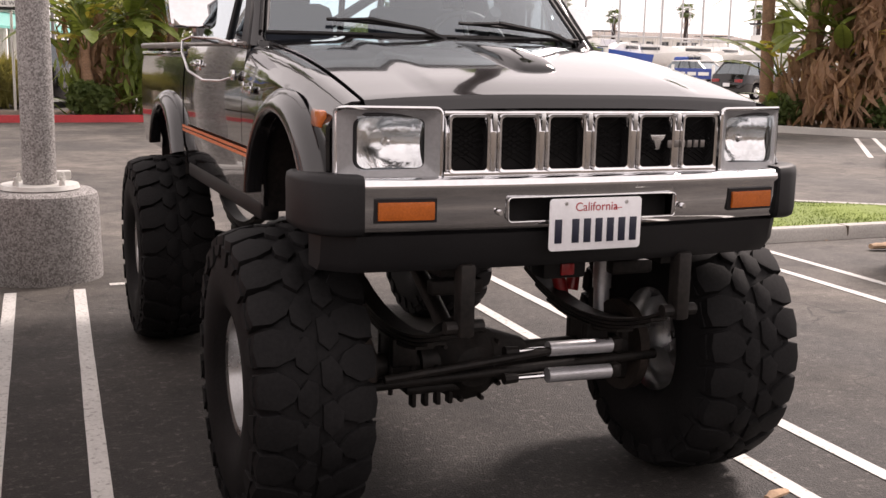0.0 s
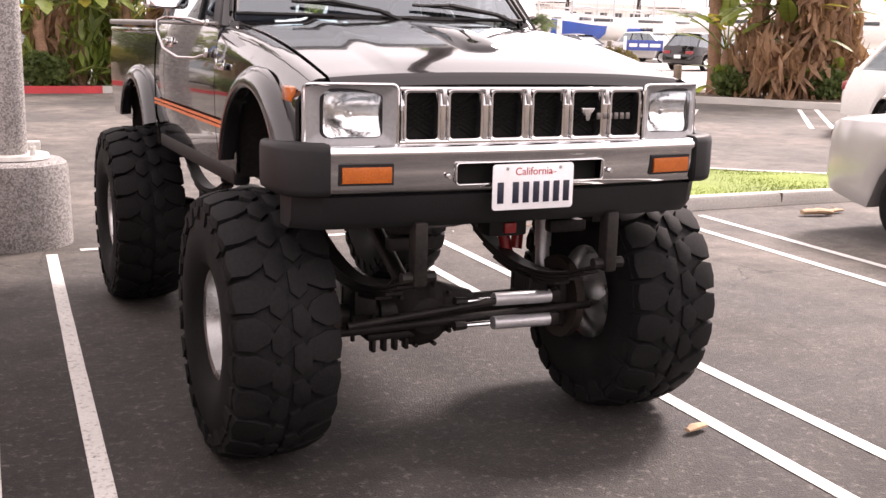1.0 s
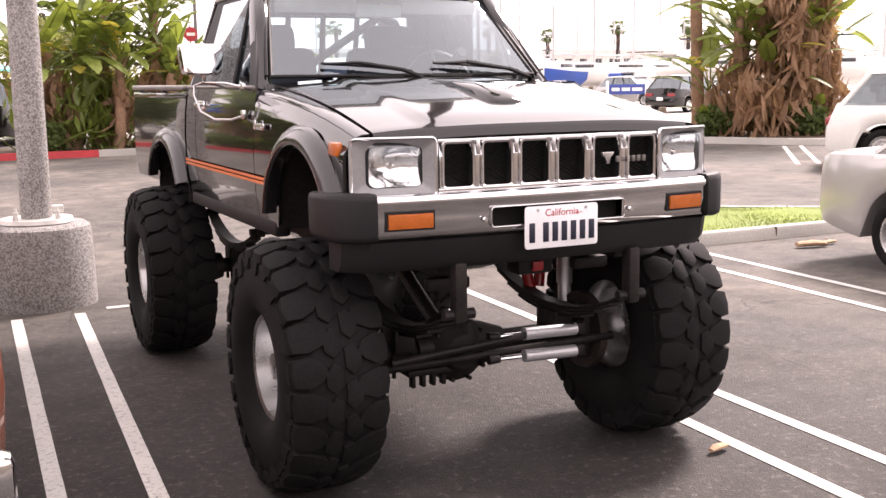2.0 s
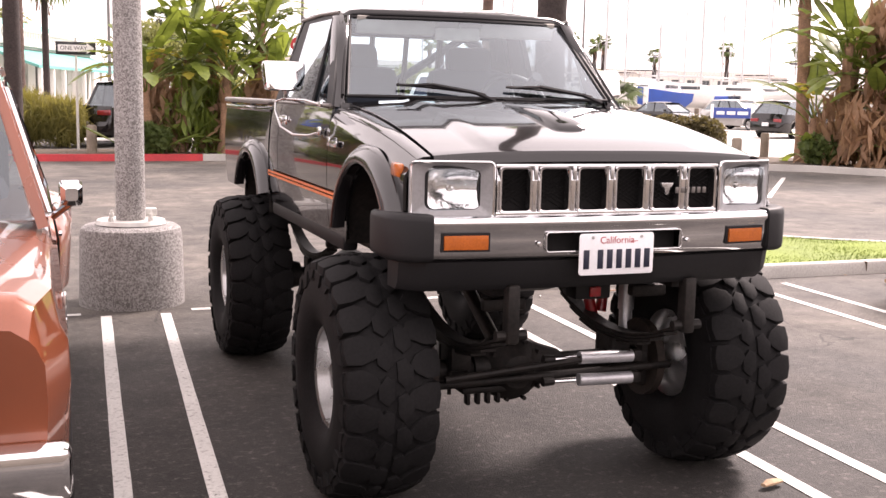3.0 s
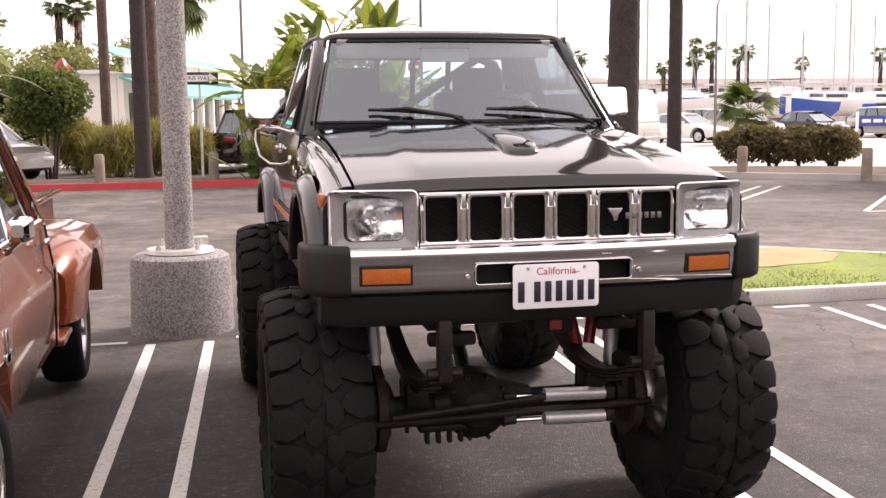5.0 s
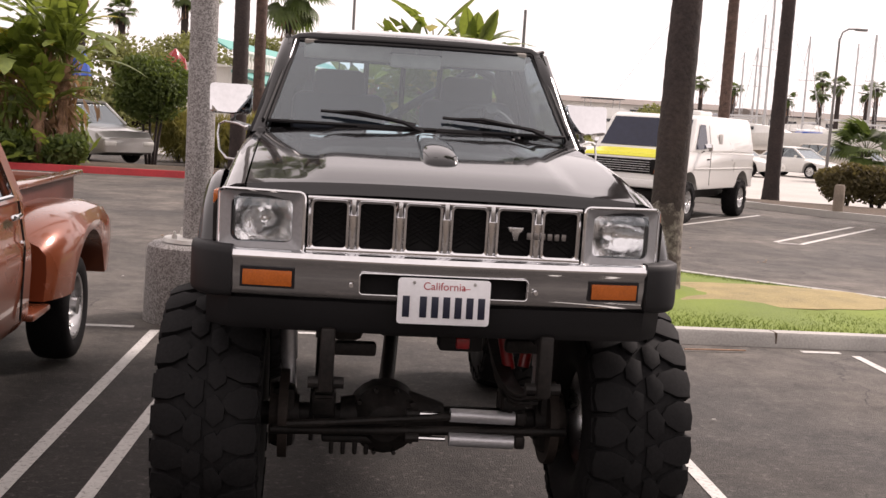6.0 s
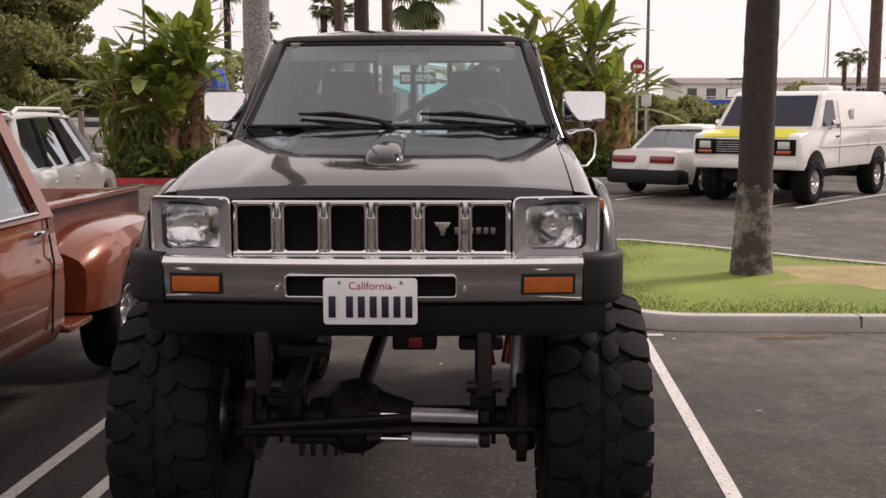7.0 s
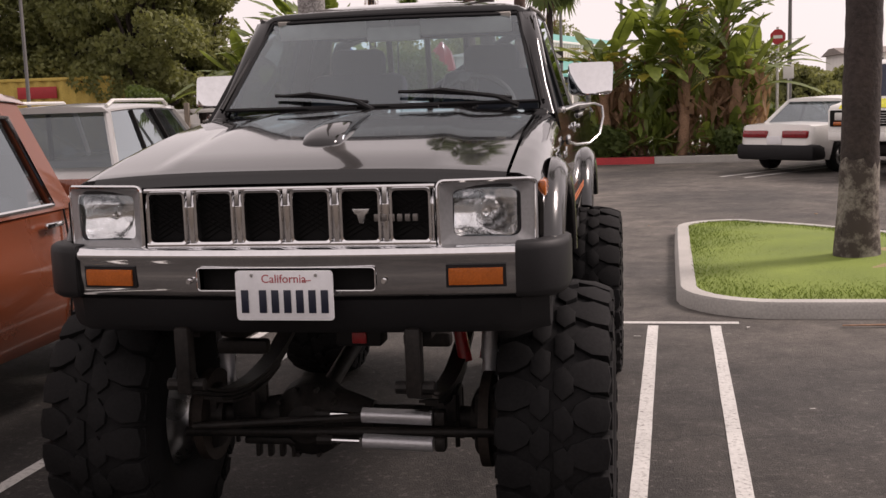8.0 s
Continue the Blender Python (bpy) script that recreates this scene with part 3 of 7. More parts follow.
    # pillars
    for sx in (-1, 1):
        bm = B()
        rings(bm, [[(sx * (x0 + dx), y0 + dy, z0) for dx, dy in ((-0.036, -0.026), (-0.022, -0.04), (0.0, -0.044), (0.02, -0.034), (0.03, -0.012), (0.032, 0.05), (-0.03, 0.03))] for x0, y0, z0 in ((0.70, 1.31, 1.54), (0.665, 1.42, 1.66), (0.625, 1.56, 1.83), (0.59, 1.665, 1.966))])
        part("windscreen_pillar", bm, BLACK_PAINT, truck, "", angle=60)
        outer = [(sx * 0.735, 1.28, 1.54), (sx * 0.6, 1.66, 1.985), (sx * 0.597, 2.38, 1.985), (sx * 0.735, 2.52, 1.54)]
        inner = [(sx * 0.73, 1.39, 1.56), (sx * 0.615, 1.70, 1.955), (sx * 0.612, 2.22, 1.955), (sx * 0.73, 2.24, 1.56)]
        bm = B()
        frame_ring(bm, outer, inner, 0.03)
        fr = part("window_frame", bm, BLACK_TRIM, truck, "")
        bm = B()
        rings(bm, [[Vector(p) for p in inner]], True, True)
        bm.faces.new([bm.verts.new(Vector(p)) for p in inner]) if not bm.faces else None
        pane = part("pane", bm, CAR_GLASS, fr, "side window glass")
        pane.visible_shadow = False
        bm = B()
        tube(bm, [(sx * 0.738, 1.62, 1.56), (sx * 0.618, 1.70, 1.955)], 0.009, 6)
        part("divider", bm, BLACK_TRIM, fr)
        bm = B()
        tube(bm, [(sx * 0.745, 1.27, 1.548), (sx * 0.745, 2.52, 1.548)], 0.008, 6)
        part("belt_moulding", bm, DULL_TRIM, truck, "dull metal belt moulding")
        bm = B()
        tube(bm, [(sx * 0.602, 1.66, 1.982), (sx * 0.606, 2.0, 1.99), (sx * 0.602, 2.42, 1.982)], 0.009, 6)
        part("drip_rail", bm, DULL_TRIM, truck, "dull metal drip rail")
    # back of the cab with a sliding window
    bm = B()
    outer = [(-0.735, 2.535, 1.54), (-0.595, 2.44, 2.005), (0.595, 2.44, 2.005), (0.735, 2.535, 1.54)]
    inner = [(-0.55, 2.525, 1.60), (-0.50, 2.455, 1.92), (0.50, 2.455, 1.92), (0.55, 2.525, 1.60)]
    frame_ring(bm, outer, inner, 0.03)
    rw = part("rear_window_frame", bm, BLACK_PAINT, truck)
    for x in (-0.2, 0.0, 0.2):
        bm = B()
        tube(bm, [(x, 2.525, 1.6), (x, 2.455, 1.92)], 0.016, 6)
        part("slider_bar", bm, BLACK_TRIM, rw)
    bm = B()
    bm.faces.new([bm.verts.new(Vector(p)) for p in inner])
    pane = part("pane", bm, GLASS, rw, "sliding rear window glass")
    pane.visible_shadow = False
    # inside
    bm = B()
    box(bm, (0, 1.42, 1.42), (1.36, 0.3, 0.2), 0.05)
    box(bm, (0.34, 1.4, 1.53), (0.36, 0.22, 0.06), 0.025)
    part("dashboard", bm, DASH, truck, "black dashboard")
    bm = B()
    revolve(bm, [(0.015 * math.cos(a), 0.18 + 0.015 * math.sin(a)) for a in [2 * math.pi * k / 8 for k in range(9)]], "y", 28)
    for a in (90, 210, 330):
        tube(bm, [(0, 0, 0), (0.17 * math.cos(radians(a)), 0, 0.17 * math.sin(radians(a)))], 0.012, 6)
    cyl(bm, (0, 0, 0), (0, -0.3, 0), 0.025)
    part("steering_wheel", bm, DASH, truck, "black steering wheel", at=pose(0.34, 1.7, 1.55, -30, 0, 0))
    for x in (-0.34, 0.34):
        bm = B()
        box(bm, (x, 2.05, 1.24), (0.5, 0.5, 0.16), 0.06)
        box(bm, (x, 2.32, 1.50), (0.5, 0.14, 0.5), 0.06, pose(0, 0, 0, -10))
        box(bm, (x, 2.36, 1.79), (0.28, 0.1, 0.16), 0.045, pose(0, 0, 0, -10))
        part("seat", bm, SEAT, truck, "grey blue cloth bucket seat")
    bm = B()
    box(bm, (0, 1.66, 1.9), (0.24, 0.02, 0.065), 0.012)
    cyl(bm, (0, 1.64, 1.93), (0, 1.62, 1.97), 0.008)
    part("inside_mirror", bm, LINING, truck, "interior mirror")
    for sx in (-1, 1):
        bm = B()
        box(bm, (sx * 0.32, 1.655, 1.93), (0.4, 0.015, 0.09), 0.006, pose(0, 0, 0, 25))
        part("sun_visor", bm, LINING, truck, "folded sun visor")
    # wipers
    for x0, x1 in ((-0.44, -0.02), (0.1, 0.56)):
        bm = B()
        pts = [ws(x / 0.655, 0.03 + 0.08 * (1 - abs(2 * t - 1) ** 2) * 0.2 + 0.10 * (1 - t)) + Vector((0, -0.022, 0.006)) for t in np.linspace(0, 1, 9) for x in (x0 + (x1 - x0) * t,)]
        tube(bm, pts, 0.007, 5)
        mid = pts[3] + Vector((0, -0.015, 0.012))
        tube(bm, [pts[1], mid, pts[6]], 0.007, 5)
        tube(bm, [mid, (pts[6] + pts[8]) / 2 + Vector((0, -0.02, 0.0)), pts[8] + Vector((0.03, -0.05, -0.03))], 0.01, 6)
        part("wiper", bm, BLACK_TRIM, truck, "black windscreen wiper")
    # thin rod added to give the dark upright line in the windscreen
    bm = B()
    tube(bm, [(-0.34, 3.3, 1.07), (-0.34, 3.3, 1.5), (-0.335, 3.31, 2.03)], 0.004, 5, [0.008, 0.005, 0.003])
    part("upright_rod", bm, BLACK_TRIM, truck, "thin black upright rod added in the bed")


cab()


def mirrors():
    for sx in (-1, 1):
        bm = B()
        rr = []
        for y, k, cut in ((1.695, 0.9, 1.0), (1.70, 0.98, 1.0), (1.735, 1.0, 0.45), (1.77, 1.0, 0.1), (1.80, 0.96, 0.0), (1.81, 0.8, 0.0)):
            corners = [(0.754, 1.747), (0.953, 1.747), (0.946, 1.606), (0.768 + 0.05 * cut, 1.604), (0.754, 1.615 + 0.075 * cut)]
            pts = []
            for i, c in enumerate(corners):
                c, p, q = Vector(c), Vector(corners[i - 1]), Vector(corners[(i + 1) % 5])
                e = min(0.018, (p - c).length * 0.4, (q - c).length * 0.4)
                u, v = c + (p - c).normalized() * e, c + (q - c).normalized() * e
                pts += [u, (u + v) / 4 + c / 2, v]
            rr.append([Vector((sx * (0.853 + (u - 0.853) * k), y + 0.3 * (v - 1.676), 1.676 + (v - 1.676) * k)) for u, v in pts])
        rings(bm, rr)
        mir = part("side_mirror", bm, CHROME, truck, "chrome truck mirror on a looped bracket", angle=50)
        bm = B()
        tube(bm, [(sx * 0.84, 1.75, 1.605), (sx * 0.84, 1.75, 1.585), (sx * 0.845, 1.72, 1.57)], 0.012, 6)
        tube(bm, [(sx * 0.745, 1.42, 1.545), (sx * 0.80, 1.52, 1.565), (sx * 0.87, 1.66, 1.57), (sx * 0.90, 1.70, 1.555), (sx * 0.905, 1.69, 1.51), (sx * 0.89, 1.64, 1.44), (sx * 0.85, 1.55, 1.405), (sx * 0.80, 1.45, 1.405), (sx * 0.765, 1.36, 1.425)], 0.0055, 8)
        tube(bm, [(sx * 0.745, 1.75, 1.55), (sx * 0.84, 1.73, 1.572)], 0.008, 6)
        part("bracket", bm, BRUSHED, mir, "bent chrome bracket tube")
        bm = B()
        box(bm, (sx * 0.752, 1.42, 1.55), (0.02, 0.07, 0.025), 0.006)
        part("mount", bm, CHROME, mir)
        bm = B()
        box(bm, (sx * 0.775, 1.34, 1.43), (0.02, 0.05, 0.04), 0.008)
        part("mount", bm, CHROME, mir)


mirrors()


def bed():
    bm = B()
    box(bm, (0, 3.31, 1.06), (1.42, 1.5, 0.03))
    box(bm, (0, 2.575, 1.28), (1.5, 0.03, 0.44), 0.01)
    for sx in (-1, 1):
        box(bm, (sx * 0.60, 2.98, 1.18), (0.26, 0.9, 0.24), 0.05)
    part("bed_floor", bm, BLACK_PAINT, truck)
    bm = B()
    box(bm, (0, 4.065, 1.25), (1.46, 0.035, 0.46), 0.012)
    part("tailgate", bm, BLACK_PAINT, truck)
    for sx in (-1, 1):
        bm = B()
        box(bm, (sx * 0.715, 3.31, 1.50), (0.085, 1.52, 0.03), 0.01)
        part("bed_rail", bm, BLACK_PAINT, truck)
        bm = B()
        box(bm, (sx * 0.72, 3.35, 1.542), (0.085, 1.5, 0.03), 0.012)
        for y in (2.62, 3.3, 4.0):
            box(bm, (sx * 0.715, y, 1.525), (0.03, 0.04, 0.05), 0.005)
        part("rail_cap", bm, DULL_TRIM, truck, "dull metal rail along the bed side")
        bm = B()
        box(bm, (sx * 0.745, 4.05, 1.2), (0.03, 0.06, 0.12), 0.01)
        part("tail_lamp", bm, RED_LENS, truck, "red tail lamp")
    bm = B()
    for y in (2.68,):
        tube(bm, [(-0.62, y, 1.1), (-0.6, y, 1.75), (-0.52, y, 1.9), (-0.4, y, 1.95), (0.4, y, 1.95), (0.52, y, 1.9), (0.6, y, 1.75), (0.62, y, 1.1)], 0.028, 10)
    tube(bm, [(-0.5, 2.68, 1.35), (0.42, 2.68, 1.93)], 0.024, 8)
    for sx in (-1, 1):
        tube(bm, [(sx * 0.5, 2.7, 1.9), (sx * 0.55, 3.6, 1.1)], 0.026, 8)
    part("roll_bar", bm, BLACK_TRIM, truck, "black tubular roll bar")


bed()


def front_end():
    bow = lambda x: 0.045 * (x / 0.72) ** 2
    # grille
    bm = B()
    z0, z1, hw = 1.182, 1.366, 0.457
    centres = [(-0.383 + 0.1532 * i) for i in range(6)]
    ow = 0.0595
    edges = [-hw] + [c + s * ow for c in centres for s in (-1, 1)] + [hw]
    for a, b in zip(edges[0::2], edges[1::2]):
        rings(bm, [[(a + (b - a) * q, y + back, z) for q, y in ((0, 0.09), (0, 0.056), (0.12, 0.05), (0.3, 0.044), (0.5, 0.042), (0.7, 0.044), (0.88, 0.05), (1, 0.056), (1, 0.09))] for z, back in ((z0 + 0.016, 0), (z1 - 0.06, 0), (z1 - 0.052, 0.001), (z1 - 0.044, 0.004), (z1 - 0.014, 0.018))])
    box(bm, (0, 0.068, z1 - 0.007), (2 * hw, 0.044, 0.014), 0.004)
    box(bm, (0, 0.068, z0 + 0.006), (2 * hw, 0.044, 0.02), 0.004)
    g = part("grille", bm, CHROME, truck, "chrome grille with six dark openings")
    for c in centres:
        out, inn = rrect(c - ow - 0.005, c + ow + 0.005, z0 + 0.009, z1 - 0.007, 0.018), rrect(c - ow + 0.002, c + ow - 0.002, z0 + 0.016, z1 - 0.014, 0.016)
        bm = B()
        frame_ring(bm, [(u, 0.048, v) for u, v in out], [(u, 0.05, v) for u, v in inn], 0.01)
        part("opening_rim", bm, CHROME, g)
        bm = B()
        box(bm, (c, 0.105, (z0 + z1) / 2), (2 * ow + 0.01, 0.01, z1 - z0 - 0.02))
        for k in range(-4, 9):
            for d in (1, -1):
                xa, za, xb, zb = c - ow, z0 + 0.016 * k, c + ow, z0 + 0.016 * k + 0.07 * 1
                if d < 0:
                    xa, xb = xb, xa
                if za > z0 + 0.015 and zb < z1 - 0.015:
                    tube(bm, [(xa, 0.098, za), (xb, 0.098, zb)], 0.0018, 4)
        part("mesh_panel", bm, GRILLE_BLACK, g, "black mesh behind the grille")
    for x in [(a + b) / 2 for a, b in zip(edges[2:-2:2], edges[3:-1:2])]:
        bm = B()
        box(bm, (x, 0.041, 1.335), (0.014, 0.008, 0.05), 0.003)
        part("grille_clip", bm, BRUSHED, g)
    # maker's mark as plain shapes
    bm = B()
    prism(bm, [(0.205, 1.296), (0.26, 1.296), (0.252, 1.28), (0.243, 1.28), (0.24, 1.252), (0.226, 1.252), (0.222, 1.28), (0.213, 1.28)], "y", 0.038, 0.05, 0.002)
    part("emblem", bm, BRUSHED, g, "small chrome emblem")
    for k in range(6):
        bm = B()
        box(bm, (0.279 + 0.0235 * k, 0.044, 1.268), (0.0155, 0.006, 0.022), 0.002)
        part("emblem_bar", bm, DULL_TRIM, g, "dull metal bar")
    # headlamp bezels, wrapping round the corner
    for sx in (-1, 1):
        bm = B()
        def P(x, z, d=0.0):
            t = max(0, (x - 0.66) / 0.085)
            return Vector((sx * x, 0.052 + d + 0.012 * (x - 0.46) / 0.2 + 0.075 * t * t, z))
        out, inn = rrect(0.463, 0.745, 1.172, 1.376, 0.016), rrect(0.497, 0.698, 1.2, 1.352, 0.028)
        frame_ring(bm, [P(u, v) for u, v in out], [P(u, v, 0.03) for u, v in inn], 0.012)
        bz = part("headlamp_bezel", bm, BEZEL, truck, "grey headlamp surround with chrome edge")
        bm = B()
        loop = [P(u, v, -0.006) for u, v in rrect(0.466, 0.742, 1.176, 1.373, 0.018)]
        tube(bm, loop + loop[:2], 0.006, 6)
        part("bezel_edge", bm, CHROME, bz, "chrome edge moulding")
        bm = B()
        loop = [P(u, v, 0.026) for u, v in inn]
        tube(bm, loop + loop[:2], 0.0075, 6)
        part("lamp_gasket", bm, BLACK_TRIM, bz)
        bm = B()
        rows = []
        for v in np.linspace(-1, 1, 11):
            rows.append([Vector((sx * (0.5975 + 0.097 * u), 0.172 - 0.078 * (u * u * 0.62 + v * v * 0.42), 1.276 + 0.072 * v)) for u in np.linspace(-1, 1, 13)])
        sheet(bm, rows)
        part("reflector", bm, REFLECTOR, bz, "mirror-bright headlamp reflector", angle=80)
        bm = B()
        revolve(bm, [(0.0, 0.0), (0.0, 0.012), (-0.02, 0.014), (-0.03, 0.008), (-0.031, 0.0)], "y", 16, (sx * 0.597, 0.148, 1.276))
        part("bulb", bm, REFLECTOR, bz)
        bm = B()
        rows = []
        for v in np.linspace(-1, 1, 15):
            rows.append([Vector((sx * (0.5975 + 0.098 * u), 0.089 - 0.018 * (1 - 0.5 * (u ** 4 + v ** 4)) - 0.0022 * math.cos(u * 30) * math.cos(v * 5) , 1.276 + 0.074 * v)) for u in np.linspace(-1, 1, 41)])
        sheet(bm, rows)
        ln = part("lens", bm, LENS, bz, "clear fluted headlamp lens", angle=80)
        ln.visible_shadow = False
    # bumper
    prof = ((0.075, 1.185), (0.03, 1.186), (0.006, 1.182), (-0.006, 1.172), (-0.008, 1.155), (-0.002, 1.145), (0.0, 1.10), (0.004, 1.055), (0.012, 1.036), (0.03, 1.03), (0.07, 1.03))
    bm = B()
    def strip(x0, x1, zlo, zhi):
        pts = [(y, min(max(z, zlo), zhi)) for y, z in prof if zlo - 0.004 <= z <= zhi + 0.004]
        if zhi < 1.18:
            pts = [(0.05, zhi), (lerp((1.03, 1.055, 1.1, 1.145), (0.03, 0.004, 0, -0.002), zhi), zhi)] + pts
        if zlo > 1.04:
            pts = pts + [(lerp((1.03, 1.055, 1.1, 1.145), (0.03, 0.004, 0, -0.002), zlo), zlo), (0.05, zlo)]
        sheet(bm, [[(x, y + bow(x), z) for y, z in pts] for x in np.linspace(x0, x1, 12)])
    strip(-0.7, -0.275, 1.0, 1.2)
    strip(0.275, 0.7, 1.0, 1.2)
    strip(-0.275, 0.275, 1.125, 1.2)
    strip(-0.275, 0.275, 1.0, 1.058)
    bp = part("bumper", bm, CHROME, truck, "chrome front bumper with a dark centre slot", angle=50)
    bm = B()
    box(bm, (0, 0.062, 1.09), (0.56, 0.02, 0.09))
    part("slot_back", bm, GRILLE_BLACK, bp)
    bm = B()
    loop = [(u, -0.003, v) for u, v in rrect(-0.278, 0.278, 1.056, 1.126, 0.012)]
    tube(bm, loop + loop[:2], 0.0022, 6)
    part("slot_edge", bm, CHROME, bp)
    for sx in (-1, 1):
        bm = B()
        cyl(bm, (sx * 0.305, 0.002, 1.085), (sx * 0.305, -0.012, 1.085), 0.009, 0.007, 10)
        part("bolt", bm, CHROME, bp)
        bm = B()
        xs = np.linspace(0.488, 0.664, 6)
        rings(bm, [[(sx * x, bow(x) + y, z) for y, z in ((0.02, 1.06), (-0.006, 1.062), (-0.006, 1.129), (0.02, 1.131))] for x in xs])
        part("marker_housing", bm, BLACK_TRIM, bp, "black lamp housing")
        bm = B()
        xs = np.linspace(0.497, 0.655, 8)
        rings(bm, [[(sx * x, bow(x) + y, z) for y, z in ((0.01, 1.07), (-0.012, 1.07), (-0.015, 1.095), (-0.012, 1.12), (0.01, 1.12))] for x in xs])
        part("marker_lamp", bm, AMBER, bp, "amber front marker lamp")
        # rubber end cap
        bm = B()
        rr = []
        for x, y, nx, ny, k in ((0.692, 0.028, 0, 1, 1.0), (0.735, 0.036, 0, 1, 1.02), (0.776, 0.058, -0.4, 0.9, 1.03), (0.812, 0.096, -0.75, 0.66, 1.03), (0.834, 0.15, -0.95, 0.3, 1.02), (0.842, 0.22, -1, 0, 1.0), (0.842, 0.30, -1, 0, 0.97), (0.832, 0.335, -1, 0, 0.9)):
            h, d = 0.082 * k, 0.065
            rr.append([Vector((sx * (x + nx * d * q), y + ny * d * q, 1.109 + h * v)) for q, v in ((0.05, -0.9), (0, -0.7), (0, 0.7), (0.06, 0.92), (0.25, 1.0), (1, 1.0), (1, -1.0), (0.25, -1.0))])
        rings(bm, rr)
        part("end_cap", bm, BLACK_TRIM, bp, "black rubber bumper end", angle=50)
    # valance
    bm = B()
    rings(bm, [[(x, y + bow(x) + 1.1 * max(0, abs(x) - 0.72), z) for y, z in ((0.05, 1.032), (0.03, 1.02), (0.045, 0.94), (0.07, 0.912), (0.16, 0.912), (0.16, 1.032))] for x in np.linspace(-0.78, 0.78, 21)])
    part("valance", bm, BLACK_TRIM, truck, "black valance below the bumper")
    bm = B()
    box(bm, (0, 0.21, 1.27), (1.4, 0.03, 0.22))
    part("radiator_support", bm, GRILLE_BLACK, truck)
    # plate with bars for its characters
    bm = B()
    prism(bm, rrect(-0.1525, 0.1525, 0.968, 1.12, 0.012), "y", -0.016, -0.012, 0.001)
    pl = part("number_plate", bm, PLATE_WHITE, truck, "white number plate with dark blue characters")
    for k in range(7):
        bm = B()
        box(bm, (-0.124 + 0.0385 * k + (0.018 if k else 0), -0.0175, 1.026), (0.023, 0.003, 0.07), 0.001)
        part("plate_bar", bm, PLATE_BLUE, pl)
    bm = B()
    tube(bm, [(0.06, -0.0165, 1.088), (0.085, -0.0165, 1.09)], 0.0012, 4)
    part("plate_flourish", bm, PLATE_RED, pl)
    text_mesh("plate_word", "California", 0.036, PLATE_RED, pl, pose(0, -0.0165, 1.094, 90))
    for x in (-0.1, 0.1):
        bm = B()
        cyl(bm, (x, -0.016, 1.106), (x, -0.02, 1.106), 0.006, 0.005, 8)
        part("plate_screw", bm, BRUSHED, pl)


front_end()


